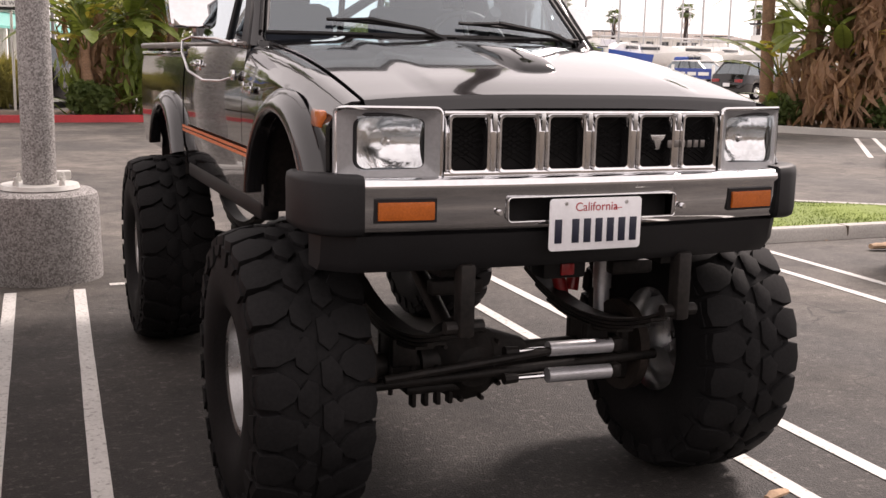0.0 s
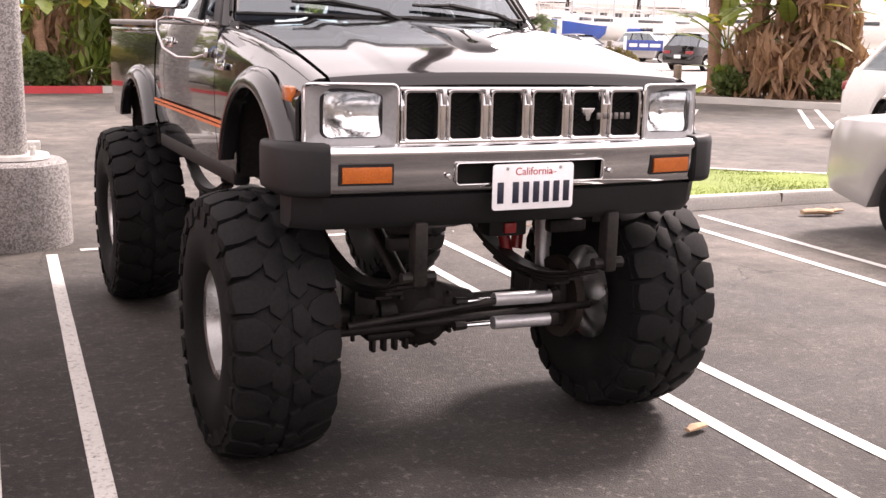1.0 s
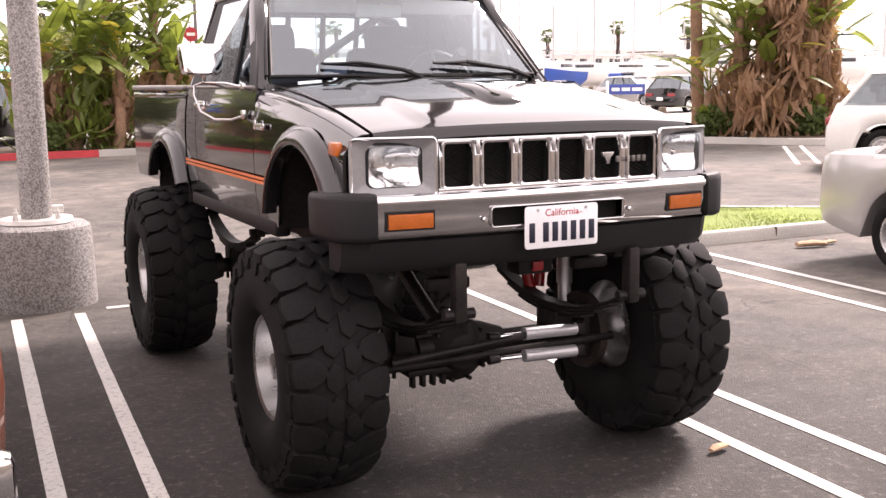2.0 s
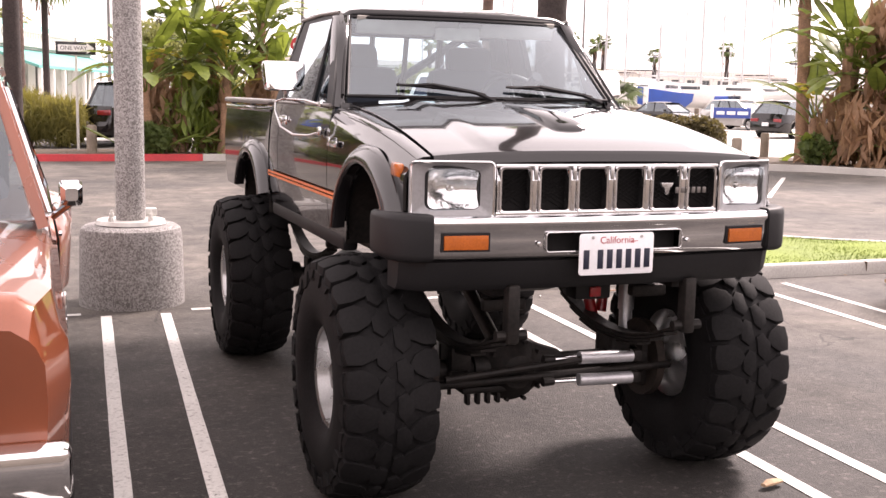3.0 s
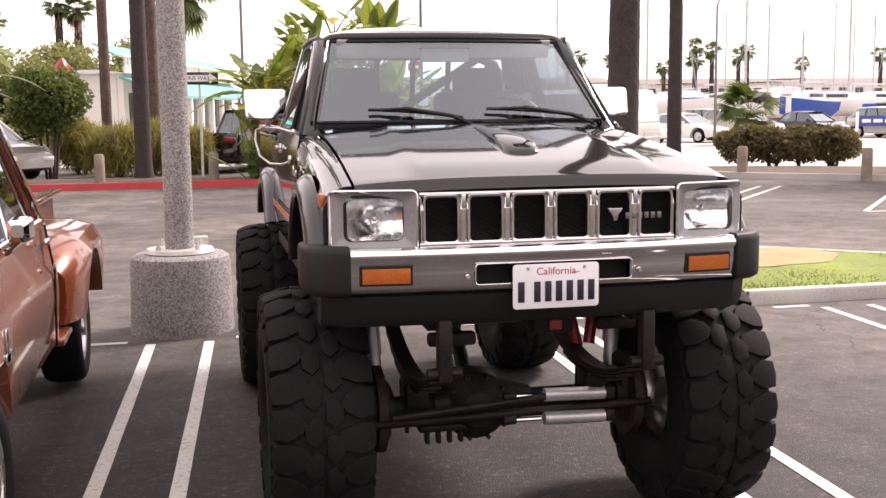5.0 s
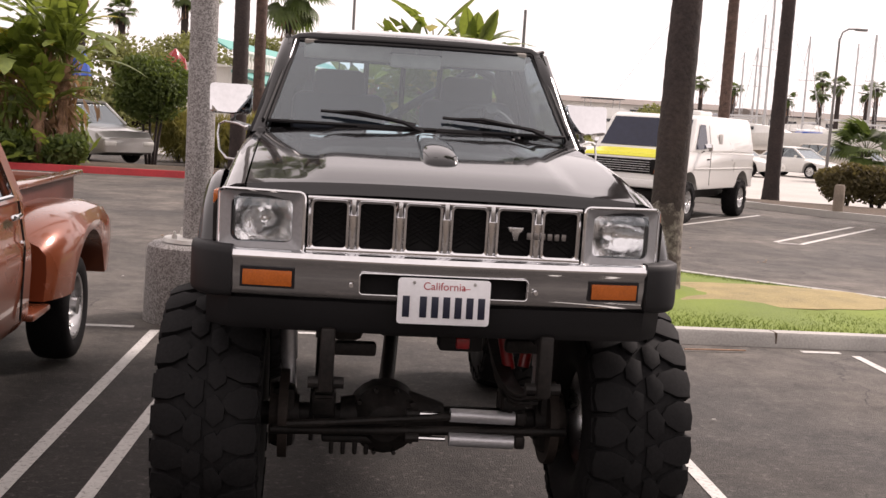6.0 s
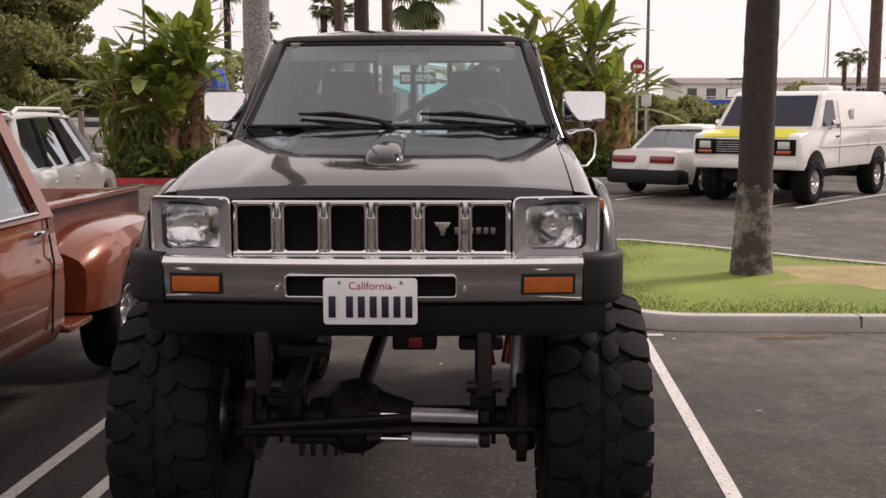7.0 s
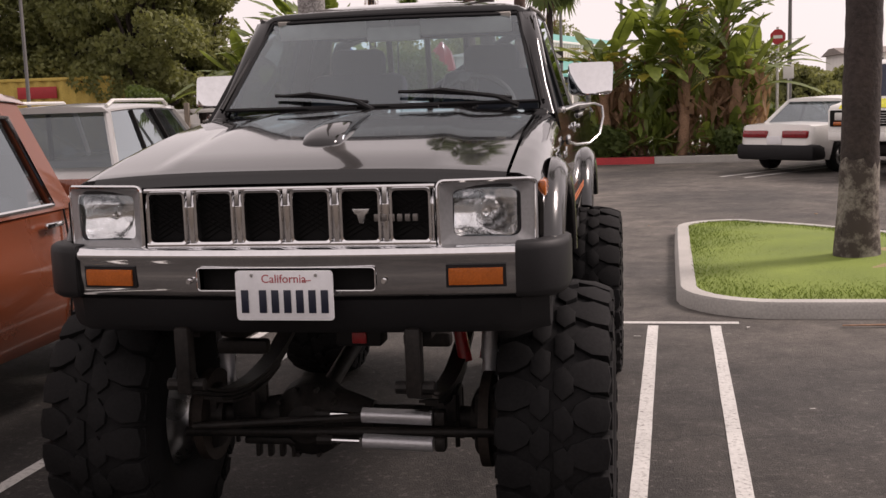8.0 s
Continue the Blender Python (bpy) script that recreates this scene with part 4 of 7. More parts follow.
# wheels
def tyre_mesh(R, W, rim, n_lug, name="tyre", mud=True):
    bm = B()
    h = W / 2
    k = R - rim
    prof = [(-h * (0.68 if mud else 0.78), rim - 0.005), (-h * 0.93, rim + 0.12 * k), (-h * 1.0, rim + 0.38 * k), (-h * 0.98, rim + 0.6 * k), (-h * 0.9, rim + 0.75 * k), (-h * 0.76, rim + (0.875 if mud else 0.84) * k), (-h * 0.5, rim + (0.94 if mud else 0.905) * k), (0, rim + (0.965 if mud else 0.935) * k)]
    prof = prof + [(-x, r) for x, r in prof[-2::-1]]
    revolve(bm, prof, "x", 72)
    if mud:
        r0, r1 = rim + 0.86 * k, R
        def lug(pts, ra, rb, shrink=0.86):
            c = (sum(p[0] for p in pts) / len(pts), sum(p[1] for p in pts) / len(pts))
            lo = [Vector((x, ra(x) * math.cos(t), ra(x) * math.sin(t))) for x, t in pts]
            hi = []
            for x, t in pts:
                x, t = c[0] + (x - c[0]) * shrink, c[1] + (t - c[1]) * shrink
                hi.append(Vector((x, rb(x) * math.cos(t), rb(x) * math.sin(t))))
            cen = sum(hi, Vector()) / len(hi)
            mid = [a.lerp(b, 0.8) + (b - cen) * 0.02 for a, b in zip(lo, hi)]
            crown = [cen + (b - cen) * 0.8 + cen.normalized() * 0.003 * (1 if abs(cen.x) < h else 1) for b in hi]
            rings(bm, [lo, mid, hi, crown])
        top = lambda x: R - 0.12 * k * (abs(x) / h) ** 3.6
        bot = lambda x: rim + 0.885 * k - 0.24 * k * (abs(x) / h) ** 4
        p = 2 * math.pi / n_lug
        for i in range(n_lug):
            for sx in (-1, 1):
                t = i * p + (0 if sx > 0 else p / 2)
                w = p * 0.45
                long = i % 2
                x_in = h * (0.30 if long else 0.40)
                lug([(sx * x_in, t - w * 0.6), (sx * (x_in - 0.02), t), (sx * x_in, t + w * 0.6), (sx * h * 0.66, t + w * 1.05), (sx * h * 0.95, t + w * 0.95), (sx * h * 1.0, t), (sx * h * 0.95, t - w * 0.95), (sx * h * 0.66, t - w * 1.05)], bot, top, 0.93)
                # shoulder lug down the sidewall
                lug2 = [(rim + 0.8 * k, t - w * 0.85), (rim + 0.8 * k, t + w * 0.85), (rim + (0.6 if long else 0.68) * k, t + w * 0.5), (rim + (0.6 if long else 0.68) * k, t - w * 0.5)]
                lo = [Vector((sx * h * 0.9, r * math.cos(a), r * math.sin(a))) for r, a in lug2]
                hi = [Vector((sx * h * (1.015 if j > 1 else 1.0), r * math.cos(a), r * math.sin(a))) for j, (r, a) in enumerate(lug2)]
                rings(bm, [lo, hi])
                t2 = i * p + p * (0.25 if sx > 0 else 0.75)
                lug([(sx * 0.004, t2 - w * 0.8), (sx * h * 0.2, t2 - w * 1.08), (sx * h * 0.38, t2 - w * 0.35), (sx * h * 0.37, t2 + w * 0.5), (sx * h * 0.18, t2 + w * 1.0), (sx * 0.004, t2 + w * 0.5)], bot, lambda x: R, 0.92)
    return finish(name, bm, TYRE, 48)


def rim_mesh(rim, W, sx, deep, spokes, name="rim"):
    bm = B()
    h = W / 2
    prof = [(sx * h * 0.86, rim + 0.012), (sx * h * 0.9, rim + 0.004), (sx * h * 0.86, rim - 0.012), (sx * h * 0.6, rim - 0.018), (sx * (h - deep), rim - 0.03), (sx * (h - deep), rim * 0.62), (sx * (h - deep + 0.02), rim * 0.5), (sx * (h - deep + 0.02), rim * 0.3), (sx * (h - deep + 0.07), rim * 0.26), (sx * (h - deep + 0.075), 0.0)]
    revolve(bm, prof, "x", 48)
    revolve(bm, [(-sx * h * 0.86, rim + 0.012), (-sx * h * 0.6, rim - 0.02), (-sx * h * 0.2, rim - 0.03), (sx * (h - deep), rim - 0.03)], "x", 48)
    for k in range(spokes):
        a = 2 * math.pi * k / spokes
        c, s = math.cos(a), math.sin(a)
        cyl(bm, (sx * (h - deep - 0.005), rim * 0.76 * c, rim * 0.76 * s), (sx * (h - deep + 0.022), rim * 0.76 * c, rim * 0.76 * s), rim * 0.1, rim * 0.075, 8)
    return finish(name, bm, BRUSHED, 35)


MUD_TYRE = tyre_mesh(TR, 0.372, 0.2, 24)
for sx in (-1, 1):
    rim = rim_mesh(0.198, 0.31, sx, 0.11, 16)
    for y, rot in ((AX_F, 12), (AX_R, 40)):
        w = part("wheel", rim, None, truck, "polished deep-dish alloy wheel", at=pose(sx * TRACK, y, AX_Z + 0.008, rot))
        part("tyre", MUD_TYRE, None, w, "black mud-terrain tyre with deep lugs")


def underside():
    for y in (AX_F, AX_R):
        bm = B()
        cyl(bm, (-0.6, y, AX_Z), (0.6, y, AX_Z), 0.045, seg=14)
        axle = part("axle", bm, GREASE, truck, "greasy black solid axle")
        for sx in (-1, 1):
            bm = B()
            cyl(bm, (sx * 0.46, y, AX_Z), (sx * 0.56, y, AX_Z), 0.075, 0.1)
            part("hub_flange", bm, GREASE, axle)
            bm = B()
            box(bm, (sx * 0.37, y, AX_Z + 0.06), (0.09, 0.16, 0.1), 0.01)
            part("spring_pad", bm, GREASE, axle)
            for k in (-0.04, 0.04):
                for d in (-0.05, 0.05):
                    bm = B()
                    cyl(bm, (sx * 0.37 + k, y + d, AX_Z - 0.09), (sx * 0.37 + k, y + d, AX_Z + 0.1), 0.009, seg=8)
                    part("clamp_bolt", bm, GREASE, axle)
    for y, d in ((AX_F, -1), (AX_R, -1)):
        bm = B()
        revolve(bm, [(-0.13, 0.0), (-0.12, 0.07), (-0.05, 0.135), (0.03, 0.145), (0.09, 0.12), (0.14, 0.06), (0.15, 0.0)], "y", 20, (-0.13, y, AX_Z))
        cyl(bm, (-0.3, y, AX_Z), (-0.05, y, AX_Z), 0.07, 0.11)
        cyl(bm, (0.1, y, AX_Z), (-0.05, y, AX_Z), 0.06, 0.11)
        for k in range(10):
            a = 2 * math.pi * k / 10
            cyl(bm, (-0.13 + 0.125 * math.cos(a), y - 0.1, AX_Z + 0.125 * math.sin(a)), (-0.13 + 0.125 * math.cos(a), y - 0.07, AX_Z + 0.125 * math.sin(a)), 0.009, seg=6)
        part("differential", bm, GREASE, truck, "black differential housing")
    for sx in (-1, 1):
        bm = B()
        cyl(bm, (sx * 0.5, AX_F, AX_Z), (sx * 0.535, AX_F, AX_Z), 0.17, 0.17, 24)
        cyl(bm, (sx * 0.535, AX_F, AX_Z), (sx * 0.57, AX_F, AX_Z), 0.12, 0.12, 24)
        part("brake_disc", bm, RUST, truck, "worn brake disc")
        bm = B()
        box(bm, (sx * 0.52, AX_F - 0.02, AX_Z), (0.1, 0.12, 0.24), 0.03)
        part("steering_knuckle", bm, GREASE, truck)
        # chassis rail
        bm = B()
        rr = []
        for y, z in ((0.16, 0.93), (0.5, 0.93), (1.0, 0.92), (1.4, 0.88), (2.3, 0.88), (2.8, 0.95), (3.3, 0.95), (4.0, 0.93)):
            rr.append([(sx * 0.38 + dx, y, z + dz) for dx, dz in ((-0.03, -0.055), (0.03, -0.055), (0.03, 0.055), (-0.03, 0.055))])
        rings(bm, rr)
        part("chassis_rail", bm, GREASE, truck)
        for y, nm in ((AX_F, "front"), (AX_R, "rear")):
            bm = B()
            for k in range(4):
                L = 0.56 - 0.1 * k
                pts = []
                for t in np.linspace(-1, 1, 11):
                    pts.append((y + L * t, AX_Z + 0.115 + 0.13 * (L * t / 0.56) ** 2 - 0.013 * k + 0.02))
                rings(bm, [[(sx * 0.37 + dx, yy, zz + dz) for dx, dz in ((-0.032, -0.005), (0.032, -0.005), (0.032, 0.005), (-0.032, 0.005))] for yy, zz in pts])
            box(bm, (sx * 0.37, y + 0.58, AX_Z + 0.345), (0.03, 0.03, 0.22), 0.008)
            box(bm, (sx * 0.37, y - 0.56, AX_Z + 0.345), (0.05, 0.06, 0.22), 0.012)
            for q in (-1, 1):
                cyl(bm, (sx * 0.37 - 0.06, y + 0.56 * q, AX_Z + 0.265), (sx * 0.37 + 0.06, y + 0.56 * q, AX_Z + 0.265), 0.02, seg=10)
            part("leaf_spring", bm, GREASE, truck, "rusty leaf spring pack")
        bm = B()
        cyl(bm, (sx * 0.5, AX_F + 0.12, 0.5), (sx * 0.51, AX_F + 0.14, 0.66), 0.03, seg=14)
        cyl(bm, (sx * 0.51, AX_F + 0.14, 0.66), (sx * 0.525, AX_F + 0.16, 0.98), 0.036, seg=14)
        cyl(bm, (sx * 0.5 - 0.04, AX_F + 0.12, 0.49), (sx * 0.5 + 0.04, AX_F + 0.12, 0.49), 0.026, seg=12)
        part("shock_absorber", bm, SILVER, truck, "silver front shock absorber")
    for x, y, z0, z1, dx in ((0.40, AX_F + 0.25, 0.62, 0.96, -0.07), (0.47, AX_F + 0.3, 0.62, 0.96, 0.06)):
        bm = B()
        cyl(bm, (x, y, z0), (x + dx, y + 0.05, z1), 0.026, seg=12)
        part("shock_absorber", bm, RED_ENAMEL, truck, "red shock absorber")
    for z in (0.54, 0.447):
        bm = B()
        cyl(bm, (0.105, AX_F - 0.2, z), (0.35, AX_F - 0.2, z - 0.006), 0.026, seg=16)
        part("steering_damper", bm, SILVER, truck, "silver steering damper")
        bm = B()
        cyl(bm, (-0.02, AX_F - 0.2, z + 0.002), (0.09, AX_F - 0.2, z), 0.009, seg=10)
        part("damper_rod", bm, CHROME, truck)
        bm = B()
        cyl(bm, (-0.06, AX_F - 0.2, z + 0.003), (-0.01, AX_F - 0.2, z + 0.002), 0.02, 0.016, seg=10)
        part("damper_end", bm, GREASE, truck)
        bm = B()
        box(bm, (0.375, AX_F - 0.19, z - 0.006), (0.04, 0.05, 0.05), 0.01)
        part("damper_mount", bm, GREASE, truck)
    bm = B()
    cyl(bm, (-0.56, AX_F - 0.16, 0.455), (0.56, AX_F - 0.16, 0.475), 0.018, seg=12)
    cyl(bm, (-0.5, AX_F - 0.24, 0.5), (0.34, AX_F - 0.2, 0.55), 0.014, seg=10)
    part("tie_rod", bm, GREASE, truck, "black steering tie rod")
    bm = B()
    for k in range(4):
        box(bm, (-0.33 + 0.045 * k, AX_F - 0.05, 0.37), (0.018, 0.04, 0.07), 0.006)
    box(bm, (-0.27, AX_F - 0.05, 0.405), (0.2, 0.1, 0.03), 0.01)
    part("spring_clamp", bm, GREASE, truck)
    bm = B()
    cyl(bm, (-0.12, AX_F + 0.14, 0.53), (-0.02, 1.75, 0.86), 0.032, seg=12)
    cyl(bm, (-0.13, AX_R - 0.14, 0.53), (-0.02, 2.1, 0.84), 0.032, seg=12)
    part("driveshaft", bm, GREASE, truck)
    bm = B()
    rings(bm, [[(x * w - 0.02, y, z + dz * h) for x, dz in ((-1, -0.7), (-0.6, -1), (0.6, -1), (1, -0.7), (1, 1), (-1, 1))] for y, w, h, z in ((0.45, 0.16, 0.13, 0.98), (0.8, 0.2, 0.17, 0.93), (1.15, 0.19, 0.16, 0.92), (1.3, 0.13, 0.11, 0.9), (1.9, 0.11, 0.1, 0.88), (2.1, 0.14, 0.12, 0.86))])
    box(bm, (-0.3, 0.42, 0.90), (0.12, 0.2, 0.14), 0.03)
    box(bm, (-0.28, 0.36, 0.80), (0.18, 0.05, 0.05), 0.012)
    box(bm, (0.36, 0.36, 0.83), (0.16, 0.05, 0.05), 0.012)
    part("gearbox", bm, GREASE, truck, "greasy engine sump and gearbox")
    bm = B()
    box(bm, (0, 1.75, 0.84), (0.8, 0.1, 0.06), 0.01)
    box(bm, (0, 0.3, 0.92), (0.8, 0.06, 0.05), 0.01)
    part("crossmember", bm, GREASE, truck)
    bm = B()
    box(bm, (0.12, 0.42, 0.835), (0.16, 0.1, 0.075), 0.01)
    part("tow_box", bm, BLACK_TRIM, truck, "black box under the bumper")
    bm = B()
    box(bm, (0.125, 0.365, 0.83), (0.05, 0.012, 0.04), 0.005)
    part("red_reflector", bm, RED_ENAMEL, truck, "red reflector")


underside()


# ---- the bay's light pole ----
def light_pole(x, y):
    t = thing("light_pole", (x, y, 0), "tall aggregate concrete light pole on a round concrete plinth", "light pole")
    bm = B()
    prof = [(0, 0.385), (0.03, 0.385), (0.52, 0.372), (0.57, 0.36), (0.592, 0.33), (0.6, 0.0)]
    revolve(bm, prof, "z", 48)
    part("plinth", bm, AGGREGATE, t, "round exposed-aggregate plinth")
    bm = B()
    cyl(bm, (0, 0, 0.601), (0, 0, 0.63), 0.255, 0.245, 40)
    part("base_plate", bm, PALE_METAL, t, "pale painted steel base plate")
    for k in range(4):
        a = radians(40 + 90 * k)
        bm = B()
        cyl(bm, (0.2 * math.cos(a), 0.2 * math.sin(a), 0.63), (0.2 * math.cos(a), 0.2 * math.sin(a), 0.66), 0.022, 0.02, 6)
        cyl(bm, (0.2 * math.cos(a), 0.2 * math.sin(a), 0.66), (0.2 * math.cos(a), 0.2 * math.sin(a), 0.685), 0.01, 0.01, 8)
        part("bolt", bm, PALE_METAL, t)
    bm = B()
    box(bm, (0.13, 0.22, 0.66), (0.16, 0.07, 0.06), 0.01)
    part("junction_box", bm, PALE_METAL, t)
    bm = B()
    revolve(bm, [(0.63, 0.108), (3.0, 0.1), (9.0, 0.07), (9.02, 0.0)], "z", 32)
    part("shaft", bm, AGGREGATE, t, "tapered aggregate shaft")
    bm = B()
    tube(bm, [(0, 0, 8.9), (0.4, 0, 9.2), (1.3, 0, 9.25)], 0.04)
    box(bm, (1.5, 0, 9.22), (0.7, 0.3, 0.14), 0.04)
    part("lamp_head", bm, PALE_METAL, t)


light_pole(-1.335, 4.93)


# ---- kerbed island with lawn and palm ----
def island(name, outline, seg_label, kw=0.15, kh=0.115, lawn=True, red=None):
    """A ring of concrete kerb stones round a raised bed."""
    pts = [Vector((x, y, 0)) for x, y in outline]
    n = len(pts)
    inner = []
    cen = sum(pts, Vector()) / n
    for i, p in enumerate(pts):
        d = (pts[(i + 1) % n] - pts[i - 1]).normalized()
        nrm = Vector((-d.y, d.x, 0))
        if nrm.dot(cen - p) < 0:
            nrm = -nrm
        inner.append(p + nrm * kw)
    bm = B()
    up = Vector((0, 0, 1))
    rings(bm, [[p, p.lerp(q, 0.1) + up * (kh - 0.025), p.lerp(q, 0.22) + up * kh, q + up * kh, q] for p, q in zip(pts, inner)], wrap=True)
    k = solo(name + "_kerb", bm, CONCRETE, "pale concrete kerb round the planted island", "kerb", kind="structure")
    bm = B()
    top = [bm.verts.new(q + up * (kh - 0.01)) for q in inner]
    c = bm.verts.new(cen + up * (kh + 0.04))
    for i in range(n):
        bm.faces.new((top[i], top[(i + 1) % n], c))
    for _ in range(3):
        bmesh.ops.subdivide_edges(bm, edges=bm.edges[:], cuts=1, use_grid_fill=True)
    for v in bm.verts:
        if min((v.co.xy - q.xy).length for q in inner) > 0.2:
            v.co.z += 0.02 * noise.noise(v.co * 1.3)
    solo(name + "_bed", bm, GRASS if lawn else EARTH, "green mown lawn with a dry patch" if lawn else "bare brown planting soil", "lawn" if lawn else "soil", kind="structure")
    for x in (3.25, 5.35, 7.4) if lawn else ():
        bm = B()
        box(bm, (x, pts[0].y + 0.078, kh / 2), (0.012, 0.146, kh + 0.004), 0.001)
        part("kerb_joint", bm, EARTH, k)
    return inner


def arc(cx, cy, r, a0, a1, n=7):
    return [(cx + r * math.cos(radians(a0 + (a1 - a0) * k / n)), cy + r * math.sin(radians(a0 + (a1 - a0) * k / n))) for k in range(n + 1)]


ISLE = [(8.6, 4.66)] + [(x, 4.66) for x in (7, 5.5, 4.2, 3.2)] + arc(2.05, 5.36, 0.70, 270, 180) + [(1.38, 6.4), (1.43, 8.0)] + arc(2.15, 9.1, 0.68, 180, 80) + [(3.0, 9.2), (4.0, 8.15), (5.0, 7.35), (6.2, 6.3), (7.4, 5.5), (8.6, 4.9)]
isle_in = island("lawn_island", ISLE, "")


def inside(x, y, poly):
    c = False
    for i in range(len(poly)):
        a, b = poly[i], poly[i - 1]
        if (a[1] > y) != (b[1] > y) and x < (b[0] - a[0]) * (y - a[1]) / (b[1] - a[1]) + a[0]:
            c = not c
    return c


def blades():
    rnd = random.Random(4)
    poly = [(p.x, p.y) for p in isle_in]
    vs, fs = [], []
    while len(fs) < 26000:
        x, y = rnd.uniform(1.4, 8.4), rnd.uniform(4.7, 9.8)
        if not inside(x, y, poly):
            continue
        dry = math.hypot((x - 4.0) / 1.3, (y - 6.6) / 0.8)
        if dry < 1 and rnd.random() < 0.75:
            continue
        h, a, lean = rnd.uniform(0.006, 0.022), rnd.uniform(0, 6.28), rnd.uniform(-0.03, 0.03)
        dx, dy = 0.004 * math.cos(a), 0.004 * math.sin(a)
        k = len(vs)
        z = 0.105
        vs += [(x - dx, y - dy, z), (x + dx, y + dy, z), (x + lean, y + lean * math.sin(a), z + h + 0.012)]
        fs.append((k, k + 1, k + 2))
    me = bpy.data.meshes.new("grass")
    me.from_pydata(vs, [], fs)
    me.materials.append(BLADE)
    tagged(new("grass", me), "short green grass blades on the island", "grass", kind="stuff")
    bm = B()
    rows = []
    for j in range(9):
        r = j / 8
        rows.append([(4.0 + 1.25 * r * math.cos(a) * (1 + 0.2 * noise.noise((math.cos(a) * 2, math.sin(a) * 2, 1))), 6.55 + 0.75 * r * math.sin(a) * (1 + 0.3 * noise.noise((math.cos(a) * 2, math.sin(a) * 2, 5))), 0.165 - 0.03 * r * r) for a in [2 * math.pi * k / 30 for k in range(30)]])
    rings(bm, rows, True, False)
    solo("dry_grass_patch", bm, DRY, "dry straw-coloured worn patch in the lawn", "grass patch", kind="structure")


blades()


def frond_mesh(L, w, droop, n=10, fan=False, seed=0):
    """A palm frond: a midrib with leaflets to both sides, or a fan."""
    rnd = random.Random(seed)
    bm = B()
    if fan:
        tube(bm, [(0, 0, 0), (0, L * 0.25, 0.02), (0, L * 0.5, -0.02)], 0.015, 4)
        for k in range(19):
            a = radians(-100 + 200 * k / 18)
            l = L * 0.5 * (0.75 + 0.25 * math.cos(a)) * rnd.uniform(0.85, 1.05)
            d, s = Vector((math.sin(a), math.cos(a), 0)), Vector((math.cos(a), -math.sin(a), 0))
            o = Vector((0, L * 0.5, -0.02))
            p = [o, o + d * l * 0.55 + s * w, o + d * l + Vector((0, 0, -droop * l)), o + d * l * 0.55 - s * w]
            bm.faces.new([bm.verts.new(q) for q in p])
    else:
        pts = [Vector((0, L * t, L * (0.35 * t - droop * t * t))) for t in np.linspace(0, 1, 9)]
        tube(bm, pts, 0.02, 4, [0.03 * (1 - 0.85 * t) for t in np.linspace(0, 1, 9)])
        for k in range(2 * n):
            t = 0.12 + 0.88 * k / (2 * n)
            o = Vector((0, L * t, L * (0.35 * t - droop * t * t)))
            for s in (-1, 1):
                l = L * 0.3 * math.sin(math.pi * (0.15 + 0.8 * t)) * rnd.uniform(0.85, 1.1)
                e = o + Vector((s * l * 0.8, l * 0.55, -0.25 * l))
                m = o.lerp(e, 0.4)
                bm.faces.new([bm.verts.new(q) for q in (o, m + Vector((0, w, 0)), e, m - Vector((0, w, 0)))])
    return finish("frond", bm, FROND, 180)


FAN = [frond_mesh(1.7, 0.07, d, fan=True, seed=i) for i, d in enumerate((0.25, 0.45, 0.7))]


